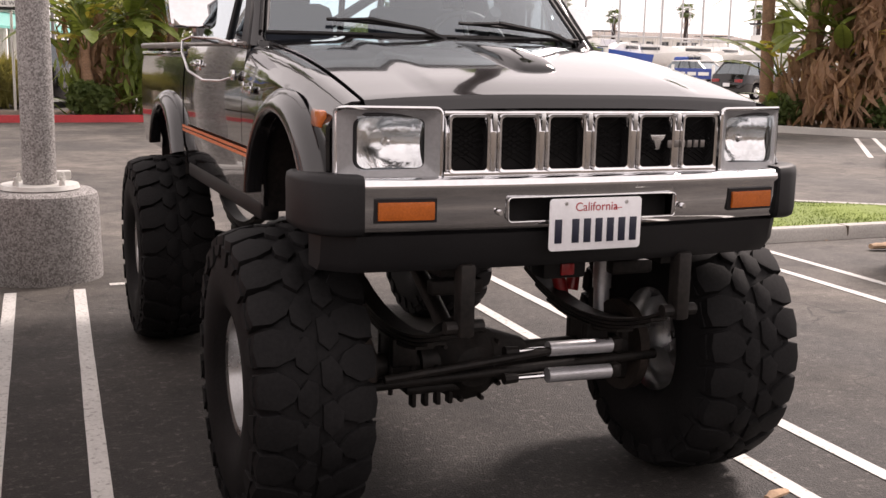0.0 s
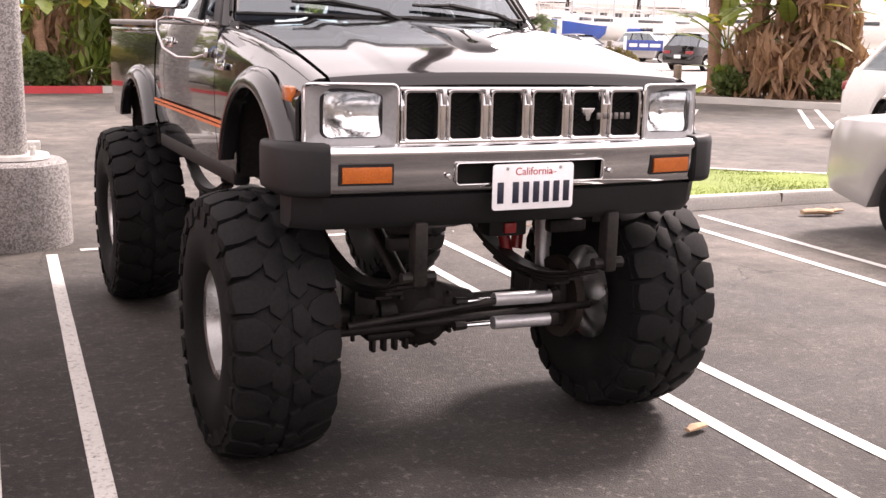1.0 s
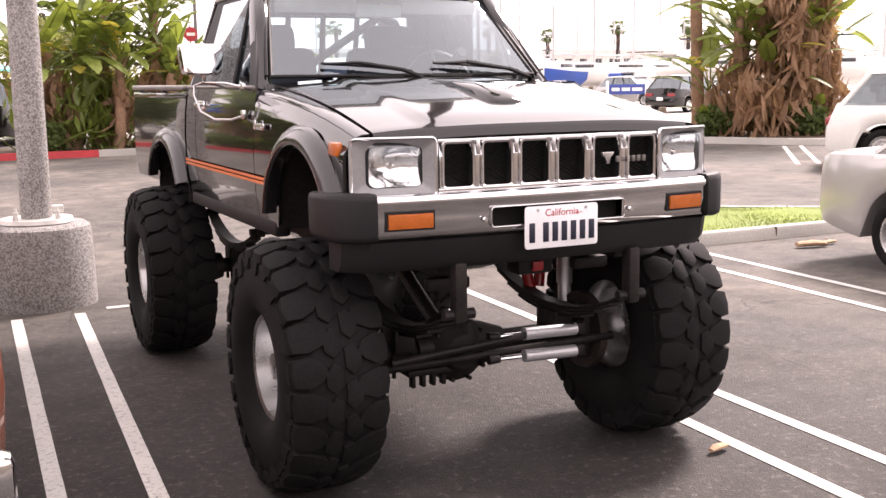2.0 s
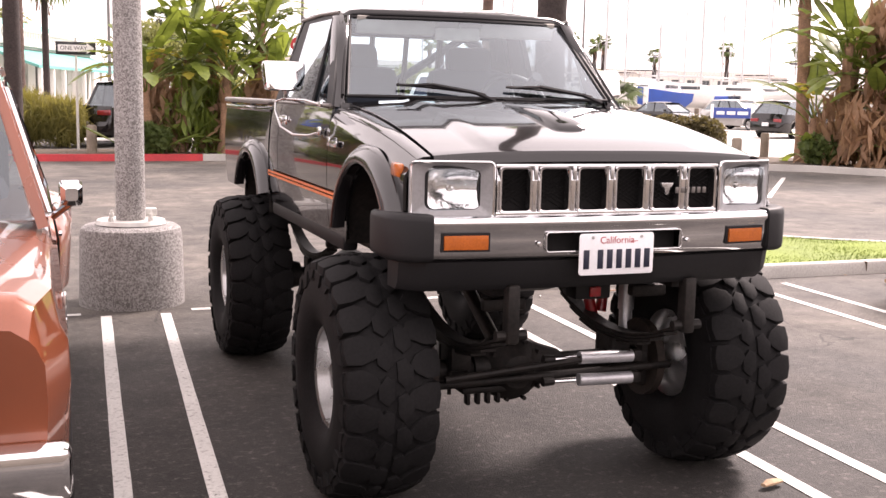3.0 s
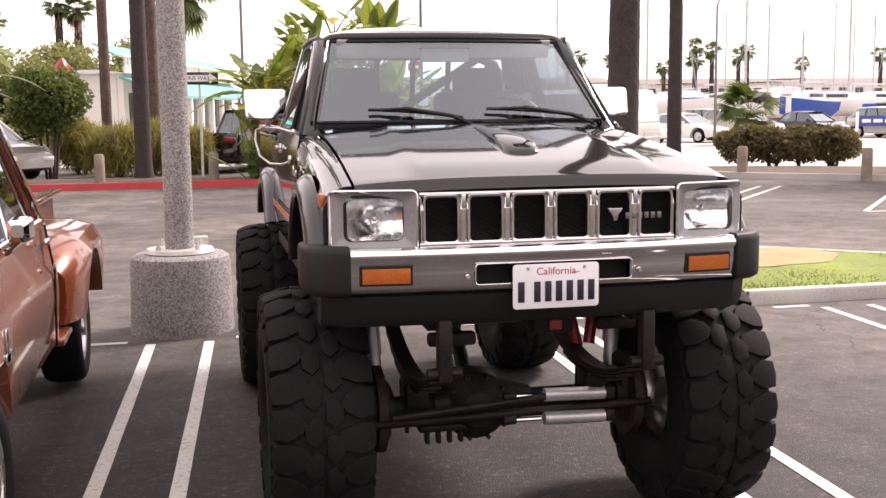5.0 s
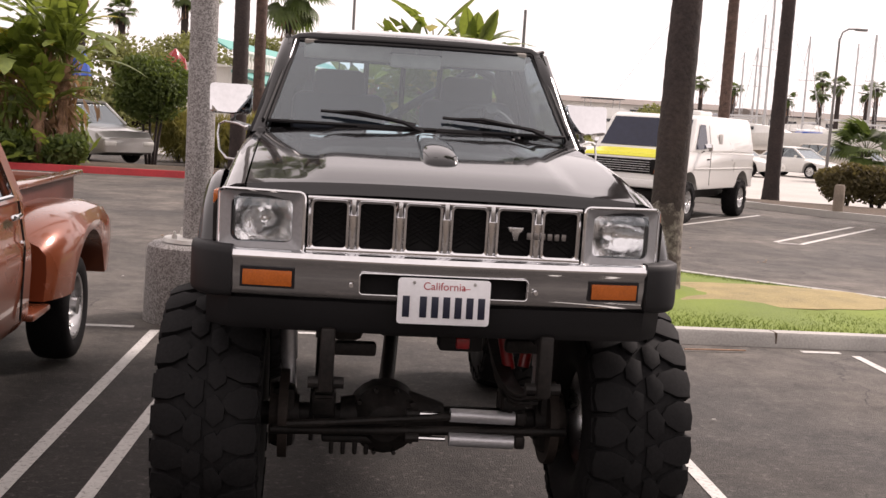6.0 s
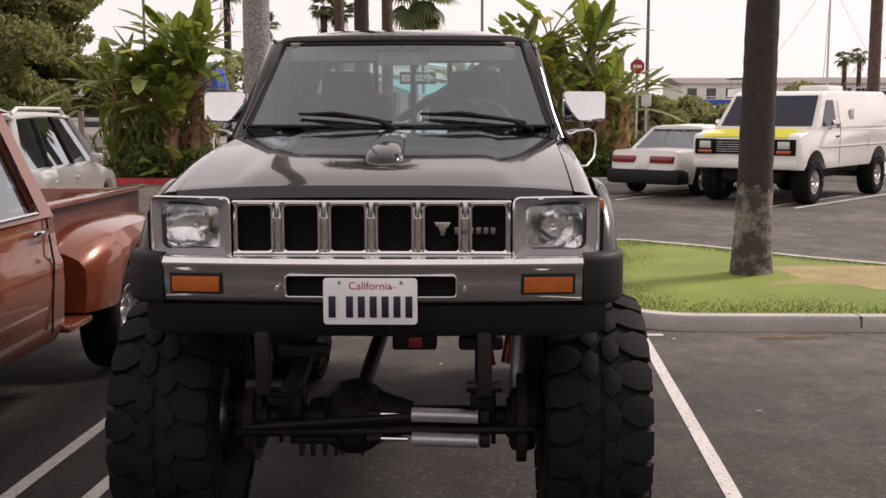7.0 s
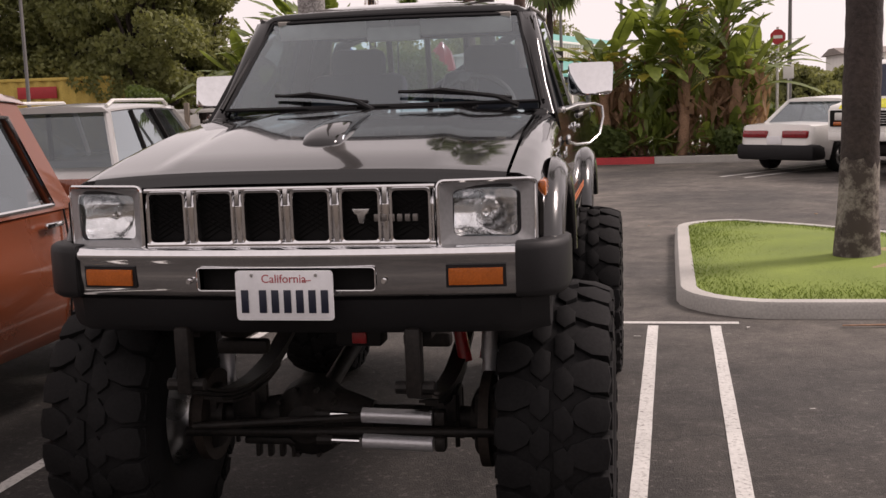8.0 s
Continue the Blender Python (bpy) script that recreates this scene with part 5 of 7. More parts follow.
def palm(x, y, h, r0, r1, lean=0.0, pale=False, fronds=26, size=1.0, label="tall fan palm with a bare brown trunk", bark=PALM_BARK):
    t = thing("palm_tree", (x, y, 0), label, "palm tree", "palms")
    rnd = random.Random(int(abs(x) * 100 + y * 10))
    bm = B()
    n, seg = max(12, int(h / 0.11)), 20
    rs = []
    for i in range(n + 1):
        u = i / n
        r = (r1 + (r0 - r1) * (1 - u) ** 1.5) * (1 + 0.03 * (i % 2)) + (0.22 * r0 * max(0, 1 - u * h / 0.6))
        c = Vector((lean * u * h, 0, u * h))
        rs.append([c + Vector((r * math.cos(a) * (1 + 0.05 * noise.noise((math.cos(a) * 2, math.sin(a) * 2, u * h * 4))), r * math.sin(a), 0.02 * math.sin(a * 3 + i))) for a in [2 * math.pi * k / seg for k in range(seg)]])
    rings(bm, rs)
    part("trunk", bm, bark, t, "ringed brown trunk", angle=50)
    if pale:
        bm = B()
        rs = []
        for i in range(9):
            u = i / 8
            z = 0.12 + 0.85 * u
            r = (r1 + (r0 - r1) * (1 - z / h) ** 1.5) * 1.04 + 0.22 * r0 * max(0, 1 - z / 0.6)
            rs.append([Vector((r * math.cos(a) + lean * z, r * math.sin(a), z + (0.16 * noise.noise((math.cos(a) * 2.5, math.sin(a) * 2.5, 3)) if i in (0, 8) else 0))) for a in [2 * math.pi * k / 28 for k in range(28)]])
        rings(bm, rs, True, False)
        part("weathered_bark", bm, PALE_BARK, t, "pale weathered patch of bark")
    top = Vector((lean * h, 0, h))
    for k in range(fronds):
        a = 360 * k / fronds * 2.4
        tilt = rnd.uniform(-55, 65)
        part("frond", FAN[k % 3], None, t, at=Matrix.Translation(top) @ pose(0, 0, 0, 0, 0, a) @ pose(0, 0, 0, tilt) @ Matrix.Scale(size * rnd.uniform(0.85, 1.15), 4))
    bm = B()
    for k in range(40):
        a, z = rnd.uniform(0, 6.28), rnd.uniform(-1.3, -0.1)
        q = top + Vector((math.cos(a) * r1 * 1.6, math.sin(a) * r1 * 1.6, z))
        bm.faces.new([bm.verts.new(v) for v in (q, q + Vector((0.12 * math.cos(a), 0.12 * math.sin(a), -0.5)), q + Vector((0.1 * math.cos(a + 0.6), 0.1 * math.sin(a + 0.6), -0.45)))])
    part("dead_skirt", bm, HUSK, t, "skirt of dead brown leaves")
    return t


palm(2.93, 6.72, 10.0, 0.165, 0.115, 0.012, pale=True, label="tall palm on the lawn island with a pale scarred base")
palm(11.4, 24.0, 10.5, 0.2, 0.15, 0.0)
palm(15.2, 38.0, 9.3, 0.24, 0.2, 0.0, size=1.2, bark=RAGGED_BARK)
palm(-2.5, 24.0, 13.0, 0.2, 0.16)
palm(-2.5, 32.0, 12.0, 0.19, 0.16, bark=RAGGED_BARK)
palm(-1.7, 34.0, 5.6, 0.11, 0.1, size=1.0)
palm(-3.75, 29.6, 9.0, 0.15, 0.14, bark=RAGGED_BARK)


# ---- giant bird-of-paradise clumps ----
def paddle_mesh(L, W, bend, split, material, seed):
    """A paddle leaf on a stalk: folded along the rib, arched, with torn edges."""
    rnd = random.Random(seed)
    bm = B()
    n = 12
    def rib(t):
        return Vector((0, bend * L * t * t * 0.8, L * (t - bend * 0.35 * t * t * t)))
    tube(bm, [rib(t) for t in np.linspace(0, 1, 9)], 0.02, 5, [0.03 * (1 - 0.8 * t) for t in np.linspace(0, 1, 9)])
    left, mid, right = [], [], []
    for i in range(n + 1):
        t = 0.42 + 0.58 * i / n
        w = W * math.sin(math.pi * min(1, 0.08 + 0.92 * i / n)) ** 0.7
        c = rib(t)
        j = rnd.uniform(0.8, 1.05) if split else 1
        left.append(c + Vector((-w * j, 0.25 * w, -0.1 * w)))
        right.append(c + Vector((w * j, 0.25 * w, -0.1 * w)))
        mid.append(c)
    for i in range(n):
        for side in (left, right):
            if split and rnd.random() < 0.16:
                continue
            bm.faces.new([bm.verts.new(q) for q in (mid[i], side[i], side[i + 1], mid[i + 1])])
    bmesh.ops.remove_doubles(bm, verts=bm.verts, dist=0.0005)
    return finish("leaf", bm, material, 180)


LEAVES = [paddle_mesh(2.3, 0.26, b, i > 0, PADDLE, i) for i, b in enumerate((0.25, 0.5, 0.8, 1.1))]
LEAVES_Y = [paddle_mesh(2.0, 0.24, 0.9, True, PADDLE_YELLOW, 11)]
LEAVES_D = [paddle_mesh(1.9, 0.2, b, True, PADDLE_DRY, 20 + i) for i, b in enumerate((1.3, 1.6))]


def bird_of_paradise(x, y, h, n, size=1.0, dead=6, low=0, label="giant bird-of-paradise plant with green paddle leaves"):
    t = thing("bird_of_paradise_plant", (x, y, 0.1), label, "plant", "bird-of-paradise plants")
    rnd = random.Random(int(x * 37 + y * 91 + h * 7))
    lx, ly = rnd.uniform(-0.12, 0.12), rnd.uniform(-0.1, 0.1)
    bm = B()
    m = max(4, int(h / 0.15))
    tube(bm, [(lx * u * h + 0.03 * math.sin(7 * u), ly * u * h, u * h) for u in np.linspace(0, 1, m)], 0.1, 9, [0.13 - 0.03 * u + 0.02 * (i % 2) for i, u in enumerate(np.linspace(0, 1, m))])
    part("trunk", bm, HUSK, t, "fibrous brown trunk", angle=60)
    top = Vector((lx * h, ly * h, h))
    for k in range(int(n * 1.5)):
        me = LEAVES_Y[0] if rnd.random() < 0.08 else LEAVES[rnd.randrange(4)]
        a = rnd.uniform(0, 360)
        part("leaf", me, None, t, at=Matrix.Translation(top * rnd.uniform(0.6, 1.0)) @ pose(0, 0, 0, 0, 0, a) @ pose(0, 0, 0, -rnd.uniform(2, 40)) @ Matrix.Scale(size * rnd.uniform(0.7, 1.1), 4))
    for k in range(dead):
        part("dead_leaf", LEAVES_D[k % 2], None, t, "hanging dead brown leaf", at=Matrix.Translation(top * rnd.uniform(0.55, 0.95)) @ pose(0, 0, 0, 0, 0, rnd.uniform(0, 360)) @ pose(0, 0, 0, -rnd.uniform(110, 160)) @ Matrix.Scale(size * rnd.uniform(0.5, 0.8), 4))
    for k in range(low * 2):
        part("leaf", LEAVES[rnd.randrange(4)], None, t, at=pose(rnd.uniform(-0.5, 0.5), rnd.uniform(-0.4, 0.2), 0, 0, 0, rnd.uniform(0, 360)) @ pose(0, 0, 0, -rnd.uniform(5, 60)) @ Matrix.Scale(size * rnd.uniform(0.45, 0.75), 4))
    return t


for x, y, h, n, lo in ((0.4, 22.7, 1.8, 14, 4), (1.2, 23.0, 2.5, 14, 3), (2.1, 22.6, 2.1, 15, 3), (2.9, 23.1, 3.1, 15, 2), (1.8, 23.8, 3.5, 13, 0), (3.4, 22.6, 1.7, 10, 3), (3.8, 24.2, 1.9, 9, 2)):
    bird_of_paradise(x, y, h, int(n * 1.5), 0.82, 8, lo)
for x, y, h, n, lo in ((-6.5, 22.6, 2.8, 20, 2), (-7.1, 22.9, 1.9, 16, 6), (-7.7, 22.6, 2.5, 18, 5), (-6.9, 22.4, 1.2, 12, 6), (-8.3, 23.0, 2.1, 15, 4), (-7.2, 23.4, 3.1, 16, 0)):
    bird_of_paradise(x, y, h, int(n * 1.3), 0.8, 5, lo)
for x, y, h, n, lo in ((16.0, 18.5, 1.1, 6, 4), (16.6, 18.3, 2.4, 12, 4), (17.0, 17.6, 1.8, 14, 6), (17.8, 17.2, 2.8, 12, 4), (16.9, 18.6, 3.0, 12, 0), (16.3, 17.9, 2.9, 5, 0), (17.3, 17.0, 3.3, 5, 0), (17.7, 17.7, 3.6, 6, 0), (18.2, 16.9, 2.6, 5, 0)):
    bird_of_paradise(x, y, h, n, 0.9, 16, lo, label="giant bird-of-paradise plant shaggy with dead brown leaves")


def thicket(x, y, rx, ry, rz, seed, material, n, size, label, flat=0.22):
    t = thing("undergrowth", (x, y, 0), label, "undergrowth", "undergrowth clumps")
    rnd = random.Random(seed)
    blobs = [(rnd.uniform(-rx, rx), rnd.uniform(-ry, ry), rnd.uniform(0.25, rz), rnd.uniform(0.25, 0.5), rnd.uniform(0.25, 0.4), rnd.uniform(0.5, 1.0)) for _ in range(20)]
    me = leaf_cloud(blobs, n, size, seed, flat, 2.2)
    me.materials.append(material)
    part("foliage", me, None, t)


LATER = [(1.9, 23.2, 1.9, 0.5, 1.7, 1, PADDLE_DRY, 1500, 0.28, "tangle of dead brown leaves among the stems"),
         (1.9, 23.0, 2.0, 0.5, 1.6, 2, PADDLE, 1100, 0.26, "dense green undergrowth among the stems"),
         (17.3, 17.4, 1.4, 0.8, 3.6, 3, PADDLE_DRY, 2400, 0.3, "tangle of dead brown leaves hanging on the stems"),
         (16.9, 17.4, 1.3, 0.8, 1.2, 4, PADDLE_DRY, 300, 0.3, "dense green undergrowth among the stems"),
         (-7.3, 22.7, 1.1, 0.5, 1.5, 5, PADDLE, 900, 0.24, "dense green undergrowth among the stems"),
         (-7.0, 22.9, 0.9, 0.5, 2.2, 6, PADDLE_DRY, 500, 0.22, "tangle of dead brown leaves among the stems")]
palm(16.1, 19.2, 5.4, 0.17, 0.14, -0.05, fronds=20, bark=HUSK, label="leaning palm with drooping brown husks")
palm(18.2, 18.0, 6.2, 0.3, 0.26, 0.02, fronds=24, bark=HUSK, label="thick palm wrapped in brown husk")


# ---- foliage ----
def leaf_cloud(blobs, n, size, seed, flat=0.6, hang=0.0):
    """Many small leaves scattered through uneven clumps."""
    rs = np.random.RandomState(seed)
    vs, fs = [], []
    tot = sum(b[3] * b[4] * b[5] for b in blobs)
    for bx, by, bz, rx, ry, rz in blobs:
        m = max(30, int(n * rx * ry * rz / tot))
        d = rs.normal(size=(m, 3))
        d /= np.linalg.norm(d, axis=1)[:, None]
        r = rs.uniform(0.45, 1.08, m) ** 0.6
        c = np.stack([bx + d[:, 0] * r * rx, by + d[:, 1] * r * ry, bz + d[:, 2] * r * rz], 1)
        a, b = rs.normal(size=(m, 3)), rs.normal(size=(m, 3))
        a[:, 2] += hang
        a /= np.linalg.norm(a, axis=1)[:, None]
        b -= a * (a * b).sum(1)[:, None]
        b /= np.linalg.norm(b, axis=1)[:, None]
        s = size * rs.uniform(0.5, 1.3, m)[:, None]
        k = len(vs)
        quad = np.stack([c - a * s, c + b * s * flat, c + a * s, c - b * s * flat], 1).reshape(-1, 3)
        vs += [tuple(q) for q in quad]
        fs += [(k + 4 * i, k + 4 * i + 1, k + 4 * i + 2, k + 4 * i + 3) for i in range(m)]
    me = bpy.data.meshes.new("crown")
    me.from_pydata(vs, [], fs)
    return me


def tree(x, y, h, w, seed, material=FOLIAGE, n=9000, size=0.16, trunk=0.3, label="dark evergreen tree with a dense uneven crown"):
    t = thing("tree", (x, y, 0), label, "tree", "trees")
    rnd = random.Random(seed)
    bm = B()
    tube(bm, [(0, 0, 0), (0.1, 0, h * trunk * 0.6), (0, 0.1, h * trunk), (0.2, 0, h * 0.7)], 0.2, 8, [0.28, 0.22, 0.2, 0.08])
    blobs = []
    for k in range(95):
        a, u = rnd.uniform(0, 6.28), rnd.uniform(0.0, 1)
        rr = w * math.sqrt(max(0.05, 1 - (1.6 * u - 0.6) ** 2)) * rnd.uniform(0.25, 1.0)
        c = (rr * math.cos(a), rr * math.sin(a), h * (trunk + (1 - trunk) * u * 0.92))
        s = w * rnd.uniform(0.13, 0.27)
        blobs.append((*c, s * rnd.uniform(0.9, 1.4), s * rnd.uniform(0.9, 1.4), s * rnd.uniform(0.65, 1.0)))
        if k % 3 == 0:
            tube(bm, [(0, 0, h * trunk * 0.8), (c[0] * 0.5, c[1] * 0.5, c[2] * 0.75), c], 0.06, 5, [0.1, 0.07, 0.03])
    part("trunk", bm, PALM_BARK, t)
    me = leaf_cloud(blobs, n, size, seed)
    me.materials.append(material)
    part("crown", me, None, t)
    return t


def bush(x, y, z, rx, ry, rz, seed, material=SHRUB, n=5000, size=0.07, label="rounded green shrub", k=9, category="shrub", flat=0.6, hang=0.0):
    rnd = random.Random(seed)
    t = thing("shrub", (x, y, 0), label, category, "shrubs")
    blobs = [(0, 0, z, rx * 0.8, ry * 0.8, rz * 0.8)]
    for i in range(k):
        a, e = rnd.uniform(0, 6.28), rnd.uniform(-0.5, 1.2)
        blobs.append((rx * 0.55 * math.cos(a) * math.cos(e), ry * 0.55 * math.sin(a) * math.cos(e), z + rz * 0.55 * math.sin(e), rx * 0.45, ry * 0.45, rz * 0.45))
    me = leaf_cloud(blobs, n, size, seed, flat, hang)
    me.materials.append(material)
    part("foliage", me, None, t)
    for i in range(4):
        bm = B()
        a = rnd.uniform(0, 6.28)
        tube(bm, [(0.1 * math.cos(a), 0.1 * math.sin(a), 0), (rx * 0.3 * math.cos(a), ry * 0.3 * math.sin(a), z)], 0.04, 5, [0.05, 0.02])
        part("stem", bm, PALM_BARK, t)
    return t


for row in LATER:
    thicket(*row)
bush(-4.9, 26.0, 1.95, 1.15, 1.05, 1.05, 3, SHRUB, 14000, 0.06, "clipped round olive-green shrub on bare stems", k=12)
for i, (x, y, s) in enumerate(((-3.3, 26.5, 0.9), (-2.3, 27.5, 1.0), (-1.4, 27.2, 0.85), (-4.4, 28.5, 1.05))):
    bush(x, y, 0.75 * s, 0.95 * s, 0.8 * s, 0.75 * s, 30 + i, OLIVE, 3600, 0.32, "clump of olive brown ornamental grass", k=6, flat=0.05, hang=1.6)
for i, (x, y) in enumerate(((-7.4, 21.9), (-6.2, 22.0), (3.3, 22.3), (0.4, 22.4), (15.6, 17.9), (17.4, 16.7), (19.2, 15.2), (20.0, 14.9))):
    bush(x, y, 0.45, 0.6, 0.5, 0.45, 50 + i, SHRUB, 1500, 0.08, "low leafy shrub in the planting bed", k=5)
for i in range(4):
    bush(4.6 + 1.9 * i, 26.5 + 0.3 * i, 0.6, 1.3, 0.8, 0.65, 70 + i, SHRUB, 4200, 0.08, "dark clipped evergreen hedge", k=8, category="hedge")
for i, (x, y) in enumerate(((13.2, 23.6), (14.0, 23.4), (14.8, 23.2), (15.6, 23.0))):
    bush(x, y, 0.62, 0.85, 0.8, 0.6, 80 + i, HEDGE, 5200, 0.055, "low dark reddish hedge behind the kerb", k=8, category="hedge")
for i, (x, y, h, w) in enumerate(((-24.5, 36, 9.5, 3.6), (-20.5, 38, 10.0, 3.6), (-17.2, 36, 9.0, 3.0), (-16.2, 39, 8.0, 2.2), (-28.5, 34, 9.5, 3.8), (-23.0, 42, 11.0, 4.0))):
    tree(x, y, h, w, i + 1, n=30000, size=0.1, trunk=0.2)
for i, (x, y, h, w) in enumerate(((-13.5, 47, 4.2, 3.6), (-7.5, 53, 5.2, 3.0), (-4.6, 66, 6.4, 3.2), (4.5, 62, 5.2, 3.2), (-10.0, 50, 4.6, 3.4), (8.0, 45, 2.4, 1.6), (10.2, 47, 2.2, 1.9), (18.0, 55, 3.0, 2.4), (7.0, 60, 4.4, 2.6))):
    tree(x, y, h, w, 20 + i, n=9000, size=0.12, trunk=0.12, label="low dark tree beyond the lot")
tree(-15.1, 31, 2.3, 1.15, 40, SHRUB, 14000, 0.06, 0.1, "broad green shrub-like tree")


# ---- far kerbs ----
def kerb_run(pts, material, label, w=0.16, h=0.15):
    bm = B()
    ps = [Vector((x, y, 0)) for x, y in pts]
    rs = []
    for i, p in enumerate(ps):
        d = (ps[min(i + 1, len(ps) - 1)] - ps[max(i - 1, 0)]).normalized()
        s = Vector((-d.y, d.x, 0)) * w
        rs.append([p, p + s * 0.1 + Vector((0, 0, h)), p + s + Vector((0, 0, h)), p + s])
    rings(bm, rs)
    solo("kerb", bm, material, label, "kerb", "kerbs", "structure")


kerb_run([(-24, 21.2), (-10, 21.3), (-5, 21.4), (1.48, 21.43)], RED_LINE, "red painted kerb along the lot edge")
kerb_run([(1.485, 21.43), (4.0, 21.6), (6.2, 22.4), (8.8, 23.2)], CONCRETE, "plain concrete kerb along the lot edge")
kerb_run([(8.8, 23.2), (11.0, 19.7), (12.64, 18.2), (14.7, 17.0), (15.8, 15.2), (20.5, 11.5), (30, 4)], CONCRETE, "plain concrete kerb round the far planter")
for pts, nm in (([(-24, 21.35), (1.4, 21.56), (1.4, 24.2), (-24, 24.2)], "verge"), ([(11.2, 19.9), (12.8, 18.4), (14.8, 17.2), (16, 15.4), (20.6, 11.7), (30, 4.2), (34, 8), (22, 16), (18, 20), (14, 22.4), (10, 24)], "planter"), ([(1.5, 21.6), (4, 21.8), (8.7, 23.4), (9, 27.5), (1.5, 25)], "bed")):
    bm = B()
    bm.faces.new([bm.verts.new((x, y, 0.11)) for x, y in pts])
    solo("planting_" + nm, bm, EARTH, "brown planting soil with leaf litter", "soil", kind="structure")


bm = B()
bm.faces.new([bm.verts.new((x, y, 0.02)) for x, y in ((9.2, 27.6), (14, 22.5), (18, 20.1), (22, 16.1), (34, 8.1), (140, 14), (140, 105), (-8, 105), (-8, 33))])
solo("marina_yard", bm, YARD, "pale concrete yard of the marina", "yard", kind="structure")


# an unseen plain wall, added to close the lot and darken the truck's reflections
bm = B()
box(bm, (0, -17, 1.8), (90, 0.4, 3.6), 0.02)
solo("unseen_reflection_wall", bm, mat("tan rendered wall", (0.2, 0.175, 0.15), 0.9, var=0.25, s1=0.4, s2=15, bump=0.2), "plain tan unseen wall added for reflections", "wall", kind="structure")


# ---- vehicles ----
def car(name, at, L, W, zt, belt, gh, H, paint, label, category, wheels, R=0.31, sill=0.24, glass=CAR_GLASS, lamps=True, skirt=None, plate=True, rails=False, group="", panel_rear=None, rim_mat=BRUSHED, front_lamp=True):
    """A road car. zt: the top line of the lower body as (y, z); gh: base front, roof front, roof rear, base rear; front towards -y."""
    t = thing(name, at, label, category, group)
    hw = W / 2
    ys, zs = [p[0] for p in zt], [p[1] for p in zt]
    bm = B()
    rs = []
    n = int(L / 0.05)
    for i in range(n + 1):
        u = i / n
        y = -L / 2 + L * u
        e = min(1, min(u, 1 - u) * L / 0.55)
        w = hw * (0.80 + 0.20 * math.sqrt(max(0, 1 - (1 - e) ** 2)))
        zb = sill + 0.10 * (1 - e)
        for wy in wheels:
            zb = max(zb, arch(y, wy, R + 0.07, R, R + 0.075, 0))
        top = max(lerp(ys, zs, y), zb + 0.05)
        zb = min(zb, top - 0.05)
        m = zb + (top - zb) * 0.55
        pts = [(w * 0.95, zb), (w, zb + (m - zb) * 0.4), (w * 1.0, m), (w * 0.985, zb + (top - zb) * 0.8), (w * 0.95, top - 0.025), (w * 0.86, top), (0, top + 0.02)]
        rs.append([Vector((x, y, z)) for x, z in pts] + [Vector((-x, y, z)) for x, z in pts[-2::-1]])
    rings(bm, rs)
    body = part("body", bm, paint, t, angle=40)
    bm = B()
    box(bm, (0, 0, sill + 0.16), (W * 0.72, L * 0.9, 0.3), 0.05)
    part("underbody", bm, GREASE, t)
    y0, y1, y2, y3 = gh
    gw, rw = hw * 0.88, hw * 0.70
    lo = [(-gw, y0), (gw, y0), (gw, y3), (-gw, y3)]
    hi = [(-rw, y1), (rw, y1), (rw, y2), (-rw, y2)]
    zb = belt - 0.01
    P = [Vector((*p, zb)) for p in lo]
    Q = [Vector((*p, H - 0.05)) for p in hi]
    for i, nm in enumerate(("windscreen", "side_window", "rear_window", "side_window")):
        j = (i + 1) % 4
        bm = B()
        bm.faces.new([bm.verts.new(v) for v in (P[i], P[j], Q[j], Q[i])])
        g = part(nm, bm, glass, t)
        g.visible_shadow = False
    for p, q in zip(P, Q):
        bm = B()
        tube(bm, [p, q], 0.04, 6)
        part("pillar", bm, paint, t)
    for sx in (-1, 1):
        for f in ((0.5,) if y3 - y0 < 2.6 else (0.36, 0.68)):
            a = Vector((sx * gw, y0 + (y3 - y0) * f, zb))
            b = Vector((sx * rw, y1 + (y2 - y1) * f, H - 0.05))
            bm = B()
            tube(bm, [a, b], 0.03, 6)
            part("pillar", bm, GRILLE_BLACK, t)
    bm = B()
    rs = []
    for y in np.linspace(y1 - 0.06, y2 + 0.06, 12):
        k = 0.03 * (1 - ((y - (y1 + y2) / 2) / ((y2 - y1) / 2 + 0.07)) ** 2)
        rs.append([Vector((x, y, z + k)) for x, z in ((-rw - 0.03, H - 0.06), (-rw * 0.95, H - 0.01), (0, H + 0.015), (rw * 0.95, H - 0.01), (rw + 0.03, H - 0.06))])
    rings(bm, rs)
    part("roof", bm, paint, t, angle=60)
    if rails:
        for sx in (-1, 1):
            bm = B()
            tube(bm, [(sx * rw, y1 + 0.2, H), (sx * rw, y1 + 0.35, H + 0.06), (sx * rw, y2 - 0.2, H + 0.06), (sx * rw, y2, H)], 0.022, 6)
            part("roof_rail", bm, PALE_METAL, t, "silver roof rail")
    if panel_rear:
        for sx in (-1, 1):
            bm = B()
            ya = panel_rear
            f0 = (ya - y0) / (y3 - y0)
            A, C = Vector((sx * (gw + 0.012), ya, zb)), Vector((sx * (rw + 0.03), y1 + (y2 - y1) * f0, H - 0.04))
            bm.faces.new([bm.verts.new(v) for v in (A, Vector((sx * (gw + 0.012), y3, zb)), Vector((sx * (rw + 0.03), y2, H - 0.04)), C)])
            part("side_panel", bm, paint, t)
    if skirt:
        for sy in (-1, 1):
            bm = B()
            box(bm, (0, sy * (L / 2 - 0.2), 0.40), (W * 0.985, 0.46, 0.3), 0.07)
